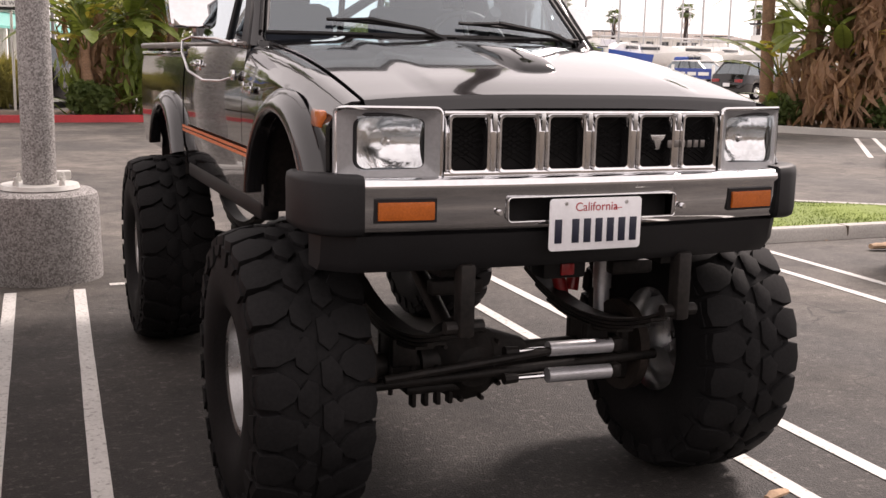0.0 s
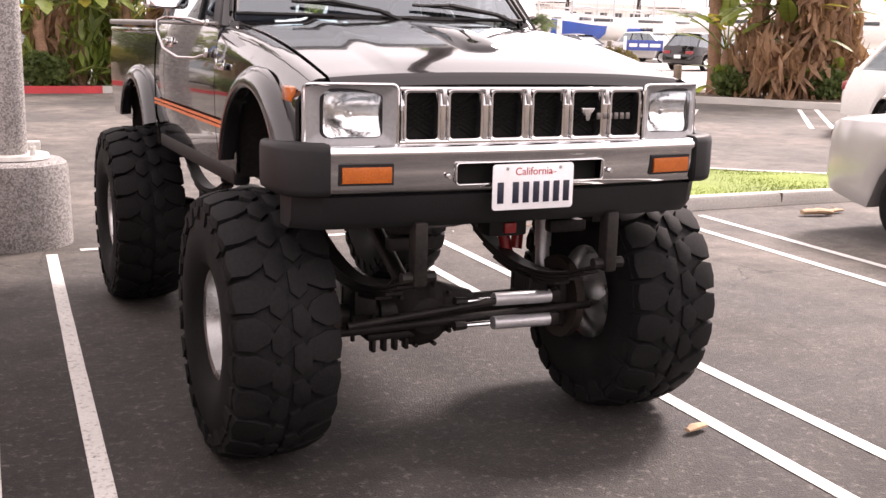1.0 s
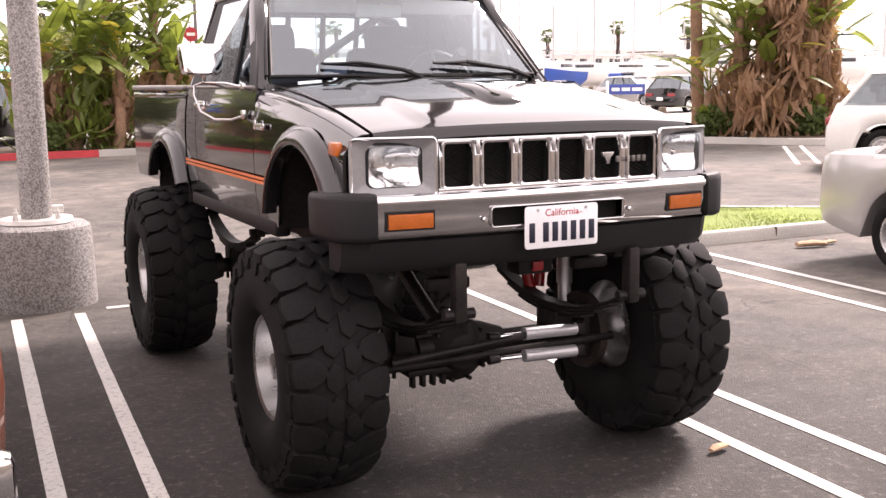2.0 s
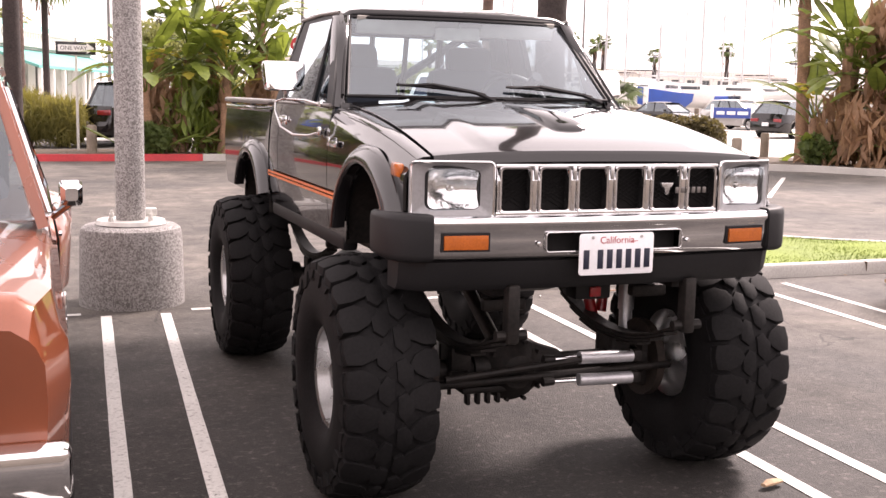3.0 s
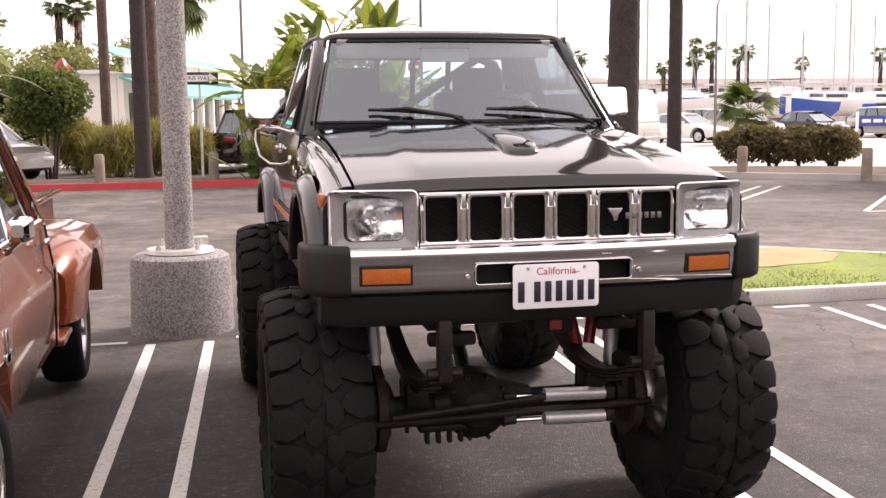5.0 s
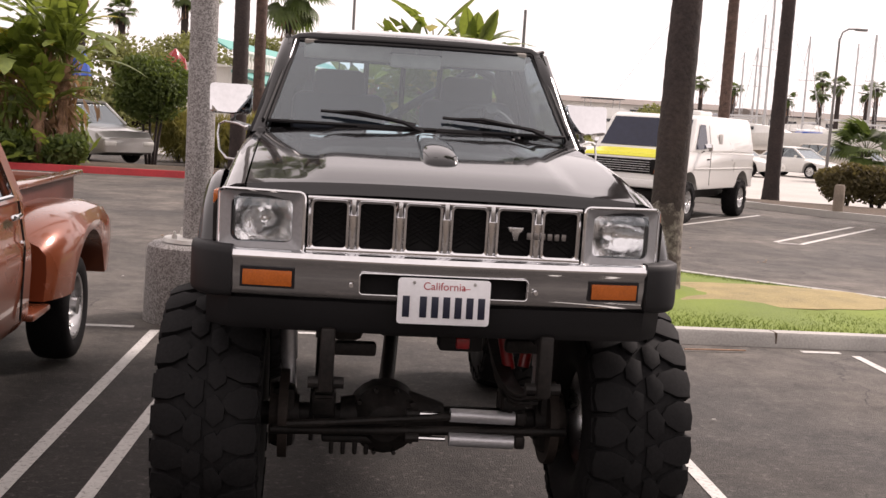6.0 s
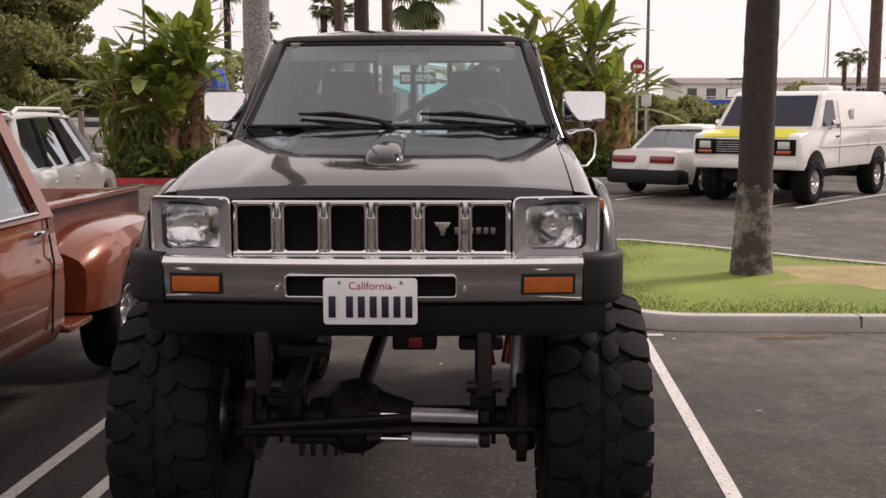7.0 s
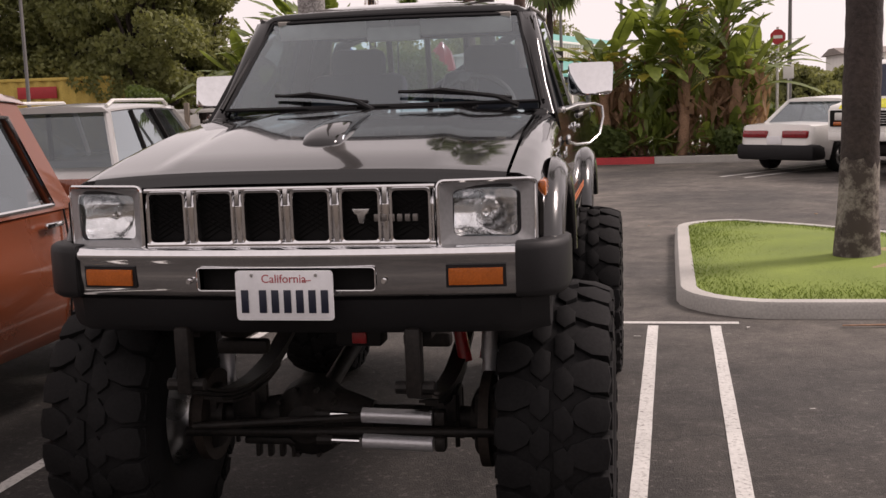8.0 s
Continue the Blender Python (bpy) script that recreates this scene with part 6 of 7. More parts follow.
            part("bumper", bm, skirt, t, "black plastic bumper")
    for sx in (-1, 1):
        if lamps:
            bm = B()
            lw = 0.62 if skirt else 0.4
            box(bm, (sx * hw * (0.82 - lw / 2), L / 2 - (0.03 if skirt else 0.045), lerp(ys, zs, L / 2 - 0.11) - 0.17), (hw * lw, 0.12, 0.14), 0.03)
            part("tail_lamp", bm, RED_LENS, t, "red tail lamp")
        if front_lamp:
            bm = B()
            box(bm, (sx * hw * 0.66, -L / 2 + 0.05, lerp(ys, zs, -L / 2 + 0.05) - 0.14), (hw * 0.4, 0.12, 0.13), 0.03)
            part("headlamp", bm, PALE_METAL, t, "clear headlamp")
        bm = B()
        box(bm, (sx * (gw + 0.1), y0 + 0.42, belt + 0.06), (0.16, 0.09, 0.11), 0.03)
        part("door_mirror", bm, paint, t)
        bm = B()
        for f in (0.52,) if y3 - y0 < 2.6 else (0.4, 0.7):
            box(bm, (sx * hw * 0.995, y0 + (y3 - y0) * f + 0.1, belt - 0.13), (0.03, 0.16, 0.03), 0.01)
        part("door_handle", bm, paint, t)
    if plate:
        bm = B()
        box(bm, (0, L / 2 + 0.004, 0.62), (0.32, 0.02, 0.15), 0.005)
        part("number_plate", bm, PLATE_WHITE, t, "pale number plate")
    for sx in (-1, 1):
        key = (round(R, 3), sx)
        if key not in WHEELS:
            WHEELS[key] = (rim_mesh(R * 0.62, 0.2, sx, 0.06, 6), tyre_mesh(R, 0.21, R * 0.62, 8, mud=False))
        for wy in wheels:
            w = part("wheel", WHEELS[key][0], None, t, "alloy wheel", at=pose(sx * (hw - 0.12), wy, R, 20))
            part("tyre", WHEELS[key][1], None, w)
    return t


WHEELS = {}
SEDAN = [(-2.2, 0.62), (-2.0, 0.70), (-1.0, 0.86), (-0.85, 0.93), (1.2, 0.95), (1.35, 0.95), (2.0, 0.93), (2.15, 0.88), (2.2, 0.6)]
car("sedan_car", pose(5.66, 1.58, 0, 0, 0, 0), 4.3, 1.7, SEDAN, 0.93, (-0.95, -0.25, 0.95, 1.5), 1.38, SILVER_CAR, "silver sedan parked nose out in its bay", "car", (-1.3, 1.18), 0.3)
SUV = [(-2.2, 0.7), (-2.0, 0.86), (-1.1, 1.0), (-0.9, 1.04), (2.1, 1.06), (2.25, 0.7)]
car("hatchback_car", pose(13.7, 9.2, 0, 0, 0, 42), 4.5, 1.8, SUV, 1.03, (-1.1, -0.3, 1.6, 2.05), 1.62, WHITE_CAR, "white tall hatchback seen from behind", "car", (-1.35, 1.35), 0.34)
car("station_wagon", pose(-5.35, 9.6, 0, 0, 0, 187), 4.7, 1.8, SUV, 1.02, (-1.2, -0.4, 1.9, 2.2), 1.64, SILVER_CAR, "silver wagon with roof rails", "car", (-1.4, 1.4), 0.33, rails=True)
BOXY = [(-2.2, 0.62), (-2.1, 0.78), (-0.9, 0.86), (-0.8, 0.90), (1.2, 0.92), (1.3, 0.92), (2.1, 0.90), (2.2, 0.62)]
car("sedan_car", pose(5.05, 19.6, 0, 0, 0, 139), 4.4, 1.68, BOXY, 0.9, (-0.95, -0.35, 0.85, 1.4), 1.36, WHITE_CAR, "boxy white sedan with black bumpers parked at an angle", "car", (-1.3, 1.25), 0.3, skirt=BLACK_TRIM, panel_rear=0.75)
car("estate_car", pose(-7.0, 26.7, 0, 0, 0, 48), 4.6, 1.8, SUV, 1.02, (-1.1, -0.4, 1.7, 2.1), 1.6, SILVER_CAR, "silver sport utility car beyond the planting", "car", (-1.35, 1.35), 0.35)
car("pickup_truck", pose(0.45, 29.5, 0, 0, 0, 150), 5.2, 1.85, [(-2.6, 0.7), (-2.4, 0.95), (-1.0, 1.05), (2.5, 1.1), (2.6, 0.7)], 1.08, (-1.0, -0.4, 0.5, 0.8), 1.75, BLACK_PAINT, "black pickup parked beyond the planting", "pickup truck", (-1.6, 1.5), 0.38)
for i, (x, y, r, p) in enumerate(((22, 46, 30, WHITE_CAR), (25.5, 47, 20, BEIGE_CAR), (30, 48, 20, BLACK_PAINT), (34, 47, 15, SILVER_CAR), (37.5, 45, 10, WHITE_CAR), (29, 36, 110, BLACK_PAINT), (18, 44, 40, WHITE_CAR), (40, 40, 20, WHITE_CAR), (42, 34, 30, SILVER_CAR), (14, 58, 170, WHITE_CAR), (44, 52, 10, WHITE_CAR), (48, 47, 5, SILVER_CAR), (51, 42, 0, WHITE_CAR), (27.5, 54, 20, BEIGE_CAR), (55, 36, 0, BEIGE_CAR))):
    car("parked_car", pose(x, y, 0, 0, 0, r), 4.5, 1.8, SUV if i % 2 else SEDAN, 1.0 if i % 2 else 0.93, (-1.1, -0.3, 1.5, 2.0) if i % 2 else (-0.95, -0.25, 0.95, 1.5), 1.6 if i % 2 else 1.4, p, "dark car parked by the marina" if p == BLACK_PAINT else "pale car parked by the marina", "car", (-1.35, 1.3), 0.33, group="marina cars")


def van():
    f = Vector((5.62, 16.72, 0))
    d = Vector((-0.62, -0.785, 0)).normalized()
    rz = math.degrees(math.atan2(d.x, -d.y))
    c = f - d * 1.55
    t = thing("cargo_van", pose(c.x, c.y, 0, 0, 0, rz), "lifted white cargo van with a yellow hood and black off-road tyres", "van")
    W, R = 1.0, 0.4
    fy, ry = -1.55, 1.75
    arcs = []
    for wy in (ry, fy):
        arcs += [(wy + 0.5 * math.cos(radians(q)), 0.52 + 0.48 * math.sin(radians(q))) for q in range(12, 169, 12)]
    bm = B()
    prism(bm, [(-2.33, 0.64), (-2.35, 1.17), (-2.28, 1.25), (-1.9, 1.3), (-1.5, 1.335), (2.48, 1.335), (2.5, 0.62)] + arcs, "x", -W, W, 0.03)
    part("lower_body", bm, WHITE_CAR, t, "white slab-sided lower body", angle=40)
    bm = B()
    prism(bm, [(-1.52, 1.33), (-0.97, 1.98), (-0.8, 2.03), (2.3, 2.05), (2.44, 1.98), (2.5, 1.33)], "x", -W * 0.995, W * 0.995, 0.0)
    for v in bm.verts:
        v.co.x *= 1 - 0.13 * (v.co.z - 1.33) / 0.7
    bmesh.ops.bevel(bm, geom=bm.edges[:], offset=0.045, segments=3, affect="EDGES", profile=0.5)
    part("upper_body", bm, WHITE_CAR, t, "white upper body and roof", angle=40)
    bm = B()
    rows = [[(x, y, lerp((-2.34, -2.28, -1.9, -1.56), (1.2, 1.258, 1.306, 1.34), y) + 0.008 - 0.01 * (abs(x) / 0.8) ** 3) for x in np.linspace(-0.8, 0.8, 7)] for y in (-2.34, -2.28, -2.1, -1.9, -1.56)]
    sheet(bm, rows, 0.01)
    part("hood", bm, YELLOW, t, "bright yellow hood")
    bm = B()
    prism(bm, [(-0.87, 0.0), (0.87, 0.0), (0.79, 0.72), (-0.79, 0.72)], "z", 0.0, 0.006)
    part("windscreen", bm, VAN_GLASS, t, "dark blue windscreen", at=pose(0, -1.478, 1.39, 49.8))
    for sx in (-1, 1):
        bm = B()
        box(bm, (sx * 1.003, 0.55, 1.02), (0.012, 3.8, 0.03), 0.004)
        part("side_crease", bm, WHITE_CAR, t)
        bm = B()
        tube(bm, [(sx * 1.002, -0.42, 0.7), (sx * 1.002, -0.42, 1.33), (sx * 0.93, -0.46, 1.85)], 0.005, 5)
        part("door_seam", bm, GRILLE_BLACK, t)
    for sx in (-1, 1):
        bm = B()
        bm.faces.new([bm.verts.new(v) for v in ((sx * 0.998, -1.3, 1.39), (sx * 0.998, -0.6, 1.39), (sx * 0.913, -0.62, 1.86), (sx * 0.913, -0.93, 1.86))])
        part("door_window", bm, VAN_GLASS, t, "dark door window")
        bm = B()
        box(bm, (sx * 1.13, -1.0, 1.43), (0.16, 0.09, 0.15), 0.03)
        tube(bm, [(sx * 1.0, -1.0, 1.33), (sx * 1.13, -1.0, 1.4)], 0.015, 6)
        part("door_mirror", bm, CHROME, t)
        bm = B()
        box(bm, (sx * 0.74, -2.355, 1.03), (0.42, 0.04, 0.28), 0.02)
        part("headlamp_surround", bm, GRILLE_BLACK, t)
        bm = B()
        box(bm, (sx * 0.74, -2.38, 1.065), (0.22, 0.03, 0.13), 0.015)
        part("headlamp", bm, PALE_METAL, t, "square headlamp")
        bm = B()
        box(bm, (sx * 0.74, -2.38, 0.945), (0.26, 0.03, 0.06), 0.01)
        part("indicator", bm, AMBER, t)
        bm = B()
        box(bm, (sx * 1.008, -0.55, 1.2), (0.02, 0.14, 0.03), 0.008)
        part("door_handle", bm, BLACK_TRIM, t)
        bm = B()
        box(bm, (sx * 0.955, 0.25, 1.6), (0.02, 0.22, 0.2), 0.01)
        part("side_vent", bm, CONCRETE, t)
    bm = B()
    box(bm, (0, -2.353, 1.03), (1.08, 0.03, 0.26), 0.01)
    part("grille", bm, GRILLE_BLACK, t, "dark grille")
    for k in range(5):
        bm = B()
        box(bm, (0, -2.372, 0.945 + 0.042 * k), (1.04, 0.015, 0.01), 0.003)
        part("grille_bar", bm, BRUSHED, t)
    bm = B()
    box(bm, (0, -2.36, 0.72), (1.94, 0.08, 0.15), 0.03)
    part("bumper", bm, WHITE_CAR, t, "white front bumper")
    bm = B()
    box(bm, (0, 0.1, 0.5), (1.1, 4.3, 0.2), 0.04)
    for y in (fy, ry):
        cyl(bm, (-0.7, y, R), (0.7, y, R), 0.06)
    part("chassis", bm, GREASE, t)
    bm = B()
    box(bm, (0.1, 0.9, 2.1), (0.6, 0.8, 0.12), 0.04)
    part("roof_vent", bm, WHITE_CAR, t, "white roof vent box")
    for sx in (-1, 1):
        rm, ty = rim_mesh(0.2, 0.3, sx, 0.08, 6), tyre_mesh(R, 0.32, 0.2, 15)
        for y in (fy, ry):
            w = part("wheel", rm, None, t, "alloy wheel", at=pose(sx * 0.86, y, R, 15))
            part("tyre", ty, None, w, "chunky black tyre")


van()


def stepside():
    X = -2.85
    t = thing("pickup_truck", (X, 0, 0), "copper-brown stepside pickup with a wooden-railed narrow bed", "pickup truck")
    hw, R = 0.96, 0.345
    fy, ry = 0.42, 3.42
    # front clip and cab, lower half
    bm = B()
    rs = []
    n = 110
    for i in range(n + 1):
        y = -0.42 + 2.72 * i / n
        e = min(1, i / n * 2.72 / 0.3)
        w = hw * (0.93 + 0.07 * e)
        zb = 0.42
        zb = max(zb, arch(y, fy, R + 0.1, R + 0.06, R + 0.08, 0))
        top = lerp((-0.42, -0.36, 0.9, 1.0, 2.3), (0.96, 1.04, 1.09, 1.10, 1.12), y)
        zb = min(zb, top - 0.1)
        crease = 0.86
        pts = [(w * 0.93, zb), (w * 0.985, zb + 0.08), (w, crease - 0.12), (w * 0.995, crease), (w * 0.97, crease + 0.05), (w * 0.95, top - 0.03), (w * 0.9, top), (0, top + 0.05 * (y < 0.95))]
        rs.append([Vector((x, y, z)) for x, z in pts] + [Vector((-x, y, z)) for x, z in pts[-2::-1]])
    rings(bm, rs)
    part("cab_body", bm, COPPER, t, "copper-brown metallic cab and fenders", angle=30)
    gw, rw, H = 0.9, 0.72, 1.72
    for sx in (-1, 1):
        outer = [(sx * 0.915, 0.72, 1.10), (sx * 0.74, 1.22, 1.66), (sx * 0.73, 1.6, 1.69), (sx * 0.735, 2.12, 1.66), (sx * 0.915, 2.3, 1.10)]
        inner = [(sx * 0.91, 0.88, 1.13), (sx * 0.765, 1.28, 1.59), (sx * 0.755, 1.6, 1.615), (sx * 0.76, 1.98, 1.585), (sx * 0.905, 2.1, 1.13)]
        bm = B()
        frame_ring(bm, outer, inner, 0.04)
        fr = part("window_frame", bm, COPPER, t, "")
        bm = B()
        loop = [Vector(p) + Vector((sx * 0.006, 0, 0)) for p in inner]
        tube(bm, loop + loop[:2], 0.012, 6)
        part("bright_trim", bm, CHROME, fr, "chrome window trim")
        bm = B()
        bm.faces.new([bm.verts.new(Vector(p) - Vector((sx * 0.02, 0, 0))) for p in inner])
        g = part("pane", bm, CAR_GLASS, fr)
        g.visible_shadow = False
        bm = B()
        tube(bm, [(sx * 0.912, 1.2, 1.12), (sx * 0.765, 1.42, 1.6)], 0.012, 6)
        part("vent_bar", bm, CHROME, fr)
        # door seam, handle, lock, mirror
        bm = B()
        tube(bm, [(sx * 0.922, 2.18, 1.1), (sx * 0.963, 2.16, 0.86), (sx * 0.96, 2.1, 0.5)], 0.006, 5)
        part("door_seam", bm, GRILLE_BLACK, t)
        bm = B()
        box(bm, (sx * 0.955, 2.02, 1.035), (0.03, 0.17, 0.03), 0.012)
        cyl(bm, (sx * 0.965, 2.08, 0.9), (sx * 0.98, 2.08, 0.9), 0.014, seg=10)
        part("door_handle", bm, CHROME, t, "chrome door handle")
        bm = B()
        rings(bm, [[Vector((sx * (1.0 + (u - 1.0) * s), y, 1.2 + (v - 1.2) * s)) for u, v in rrect(0.955, 1.045, 1.15, 1.245, 0.02)] for y, s in ((0.98, 0.95), (1.0, 1.0), (0.9, 0.9), (0.88, 0.5))[::1]])
        tube(bm, [(sx * 0.93, 1.02, 1.1), (sx * 1.0, 0.97, 1.16)], 0.014, 6)
        part("door_mirror", bm, CHROME, t, "chrome door mirror")
        # cab lettering place
        bm = B()
        box(bm, (sx * 0.962, 0.75, 0.78), (0.012, 0.05, 0.14), 0.004)
        box(bm, (sx * 0.962, 0.78, 0.74), (0.012, 0.16, 0.035), 0.004)
        part("badge", bm, CHROME, t, "chrome fender badge")
    bm = B()
    rs = []
    for y in np.linspace(1.18, 2.2, 10):
        k = 0.04 * (1 - ((y - 1.69) / 0.53) ** 2)
        rs.append([Vector((x, y, z + k)) for x, z in ((-0.75, 1.645), (-0.68, 1.69), (0, 1.71), (0.68, 1.69), (0.75, 1.645))])
    rings(bm, rs)
    part("roof", bm, COPPER, t, "", angle=60)
    for nm, q in (("windscreen", ((-0.86, 0.74, 1.12), (0.86, 0.74, 1.12), (0.71, 1.2, 1.65), (-0.71, 1.2, 1.65))), ("rear_window", ((-0.7, 2.26, 1.2), (0.7, 2.26, 1.2), (0.62, 2.16, 1.6), (-0.62, 2.16, 1.6)))):
        bm = B()
        bm.faces.new([bm.verts.new(v) for v in q])
        g = part(nm, bm, CAR_GLASS, t)
        g.visible_shadow = False
    bm = B()
    box(bm, (0, 1.9, 0.95), (1.5, 0.5, 0.5), 0.08)
    box(bm, (0, 2.1, 1.2), (1.5, 0.15, 0.4), 0.06)
    part("bench_seat", bm, SEAT, t, "dark bench seat")
    # narrow bed
    bm = B()
    for sx in (-1, 1):
        box(bm, (sx * 0.64, 3.47, 0.84), (0.04, 2.3, 0.5), 0.01)
    box(bm, (0, 2.36, 0.84), (1.28, 0.04, 0.5), 0.01)
    box(bm, (0, 3.47, 0.62), (1.28, 2.3, 0.04), 0.01)
    part("bed_box", bm, COPPER_DARK, t, "faded brown bed box")
    bm = B()
    box(bm, (0, 4.62, 0.84), (1.3, 0.04, 0.5), 0.01)
    part("tailgate", bm, COPPER, t)
    for sx in (-1, 1):
        bm = B()
        box(bm, (sx * 0.67, 3.47, 1.105), (0.1, 2.36, 0.035), 0.012)
        part("bed_rail", bm, COPPER, t, "bright-edged rail along the bed")
        # bulging rear fender
        bm = B()
        rs = []
        for y in np.linspace(2.66, 4.5, 44):
            u = (y - 3.5) / 0.98
            k = math.sqrt(max(0.02, 1 - min(1, abs(u)) ** 3.2))
            top = 0.62 + 0.37 * k
            out = 0.68 + 0.37 * k ** 0.7
            zb = max(0.5, arch(y, ry, R + 0.09, R + 0.05, R + 0.09, 0))
            zb = min(zb, top - 0.08)
            rs.append([Vector((sx * x, y, z)) for x, z in ((0.66, top), (0.66 + (out - 0.66) * 0.55, top - 0.005), (0.66 + (out - 0.66) * 0.86, top - 0.045), (out, top - 0.12 * k - 0.02), (out + 0.005, (top + zb) / 2 - 0.02), (out - 0.01, zb), (0.66, zb))])
        rings(bm, rs)
        part("rear_fender", bm, COPPER, t, "bulging copper-brown rear fender", angle=40)
        bm = B()
        box(bm, (sx * 0.8, 2.5, 0.47), (0.34, 0.36, 0.04), 0.012)
        part("side_step", bm, COPPER, t, "side step ahead of the rear fender")
        rm, ty = rim_mesh(0.2, 0.24, sx, 0.07, 10), tyre_mesh(R, 0.25, 0.205, 8, mud=False)
        for y in (fy, ry):
            w = part("wheel", rm, None, t, "chrome spoked wheel", at=pose(sx * 0.84, y, R, 10))
            part("tyre", ty, None, w)
    bm = B()
    box(bm, (0, 1.9, 0.45), (1.1, 4.6, 0.22), 0.04)
    cyl(bm, (-0.8, ry, R), (0.8, ry, R), 0.06)
    cyl(bm, (-0.8, fy, R), (0.8, fy, R), 0.06)
    part("chassis", bm, GREASE, t)
    bm = B()
    box(bm, (0, -0.47, 0.58), (1.9, 0.1, 0.16), 0.03)
    part("front_bumper", bm, CHROME, t)


stepside()


# ---- buildings ----
def long_building(x0, x1, y, depth, h, storeys, wall_mat, roof_mat, bays, label, rz=0.0, eave=0.5, gallery=False):
    t = thing("building", pose(x0, y, 0, 0, 0, rz), label, "building", "far buildings")
    L = x1 - x0
    fh = h / storeys
    ww, wh = L / bays * 0.5, fh * 0.48
    # walls with real window openings
    bm = B()
    for s in range(storeys):
        zb, zt = s * fh + fh * 0.3, s * fh + fh * 0.3 + wh
        box(bm, (L / 2, 0.12, (s * fh + zb) / 2), (L, 0.24, zb - s * fh))
        box(bm, (L / 2, 0.12, (zt + (s + 1) * fh) / 2), (L, 0.24, (s + 1) * fh - zt))
        for b in range(bays + 1):
            a0 = max(0, (b - 0.5) * L / bays + ww / 2) if b else 0
            a1 = min(L, (b + 0.5) * L / bays - ww / 2) if b < bays else L
            box(bm, ((a0 + a1) / 2, 0.12, (zb + zt) / 2), (a1 - a0, 0.24, wh))
    box(bm, (L / 2, depth - 0.1, h / 2), (L, 0.2, h))
    for xx in (0.1, L - 0.1):
        box(bm, (xx, depth / 2, h / 2), (0.2, depth - 0.5, h))
    part("wall", bm, wall_mat, t)
    for s in range(storeys):
        for b in range(bays):
            bm = B()
            box(bm, ((b + 0.5) * L / bays, 0.2, s * fh + fh * 0.3 + wh / 2), (ww + 0.04, 0.04, wh + 0.04))
            part("window", bm, DARK_PANE, t)
        if gallery:
            bm = B()
            for k in range(bays * 3):
                box(bm, ((k + 0.5) * L / bays / 3, -0.5, s * fh + 0.45), (0.06, 0.06, 0.9))
            box(bm, (L / 2, -0.5, s * fh + 0.92), (L, 0.1, 0.08))
            part("balcony_rail", bm, wall_mat, t)
    bm = B()
    prism(bm, [(-eave, h), (depth + eave, h), (depth * 0.62, h + depth * 0.06), (depth * 0.38, h + depth * 0.06)], "x", -eave, L + eave)
    part("roof", bm, roof_mat, t)
    return t


teal = long_building(-3.9, 13.6, 40, 2.4, 3.2, 1, STUCCO, STUCCO, 8, "white stucco building with teal roofs and a balustrade", rz=75, eave=0.3)
bm = B()
rings(bm, [[(x, -0.02, 3.1), (x, -2.2, 2.35), (x, -2.2, 2.25), (x, -0.02, 3.0)] for x in (-0.5, 17.9)])
part("awning_roof", bm, TEAL, teal, "lean-to teal roof")
bm = B()
rings(bm, [[(x, 0.95, 4.35), (x, 0.12, 3.92), (x, 0.12, 3.86), (x, 0.95, 4.28)] for x in (-0.5, 17.9)])
part("upper_roof", bm, TEAL, teal, "narrow upper teal roof")
bm = B()
box(bm, (8.75, -0.05, 3.86), (18.0, 0.25, 0.1), 0.02)
part("balustrade_rail", bm, STUCCO, teal)
for k in range(45):
    bm = B()
    revolve(bm, [(3.2, 0.07), (3.4, 0.11), (3.6, 0.05), (3.82, 0.08)], "z", 8, (0.2 + k * 0.39, -0.05, 0))
    part("baluster", bm, STUCCO, teal)
for k in range(11):
    bm = B()
    box(bm, (k * 1.7, -2.1, 1.15), (0.16, 0.16, 2.3), 0.02)
    part("porch_post", bm, STUCCO, teal)
long_building(46, 84, 108, 12, 4.3, 2, STUCCO, GREY_ROOF, 18, "long pale two-storey building beyond the marina", gallery=True)
long_building(22, 44, 112, 12, 4.6, 2, STUCCO, GREY_ROOF, 11, "pale two-storey building with a flat brown roof", gallery=True)
long_building(86, 130, 96, 12, 4.6, 2, STUCCO, GREY_ROOF, 18, "long pale waterfront building far off")
long_building(-60, -24, 70, 14, 4.5, 2, STUCCO, GREY_ROOF, 12, "pale building behind the dark trees")


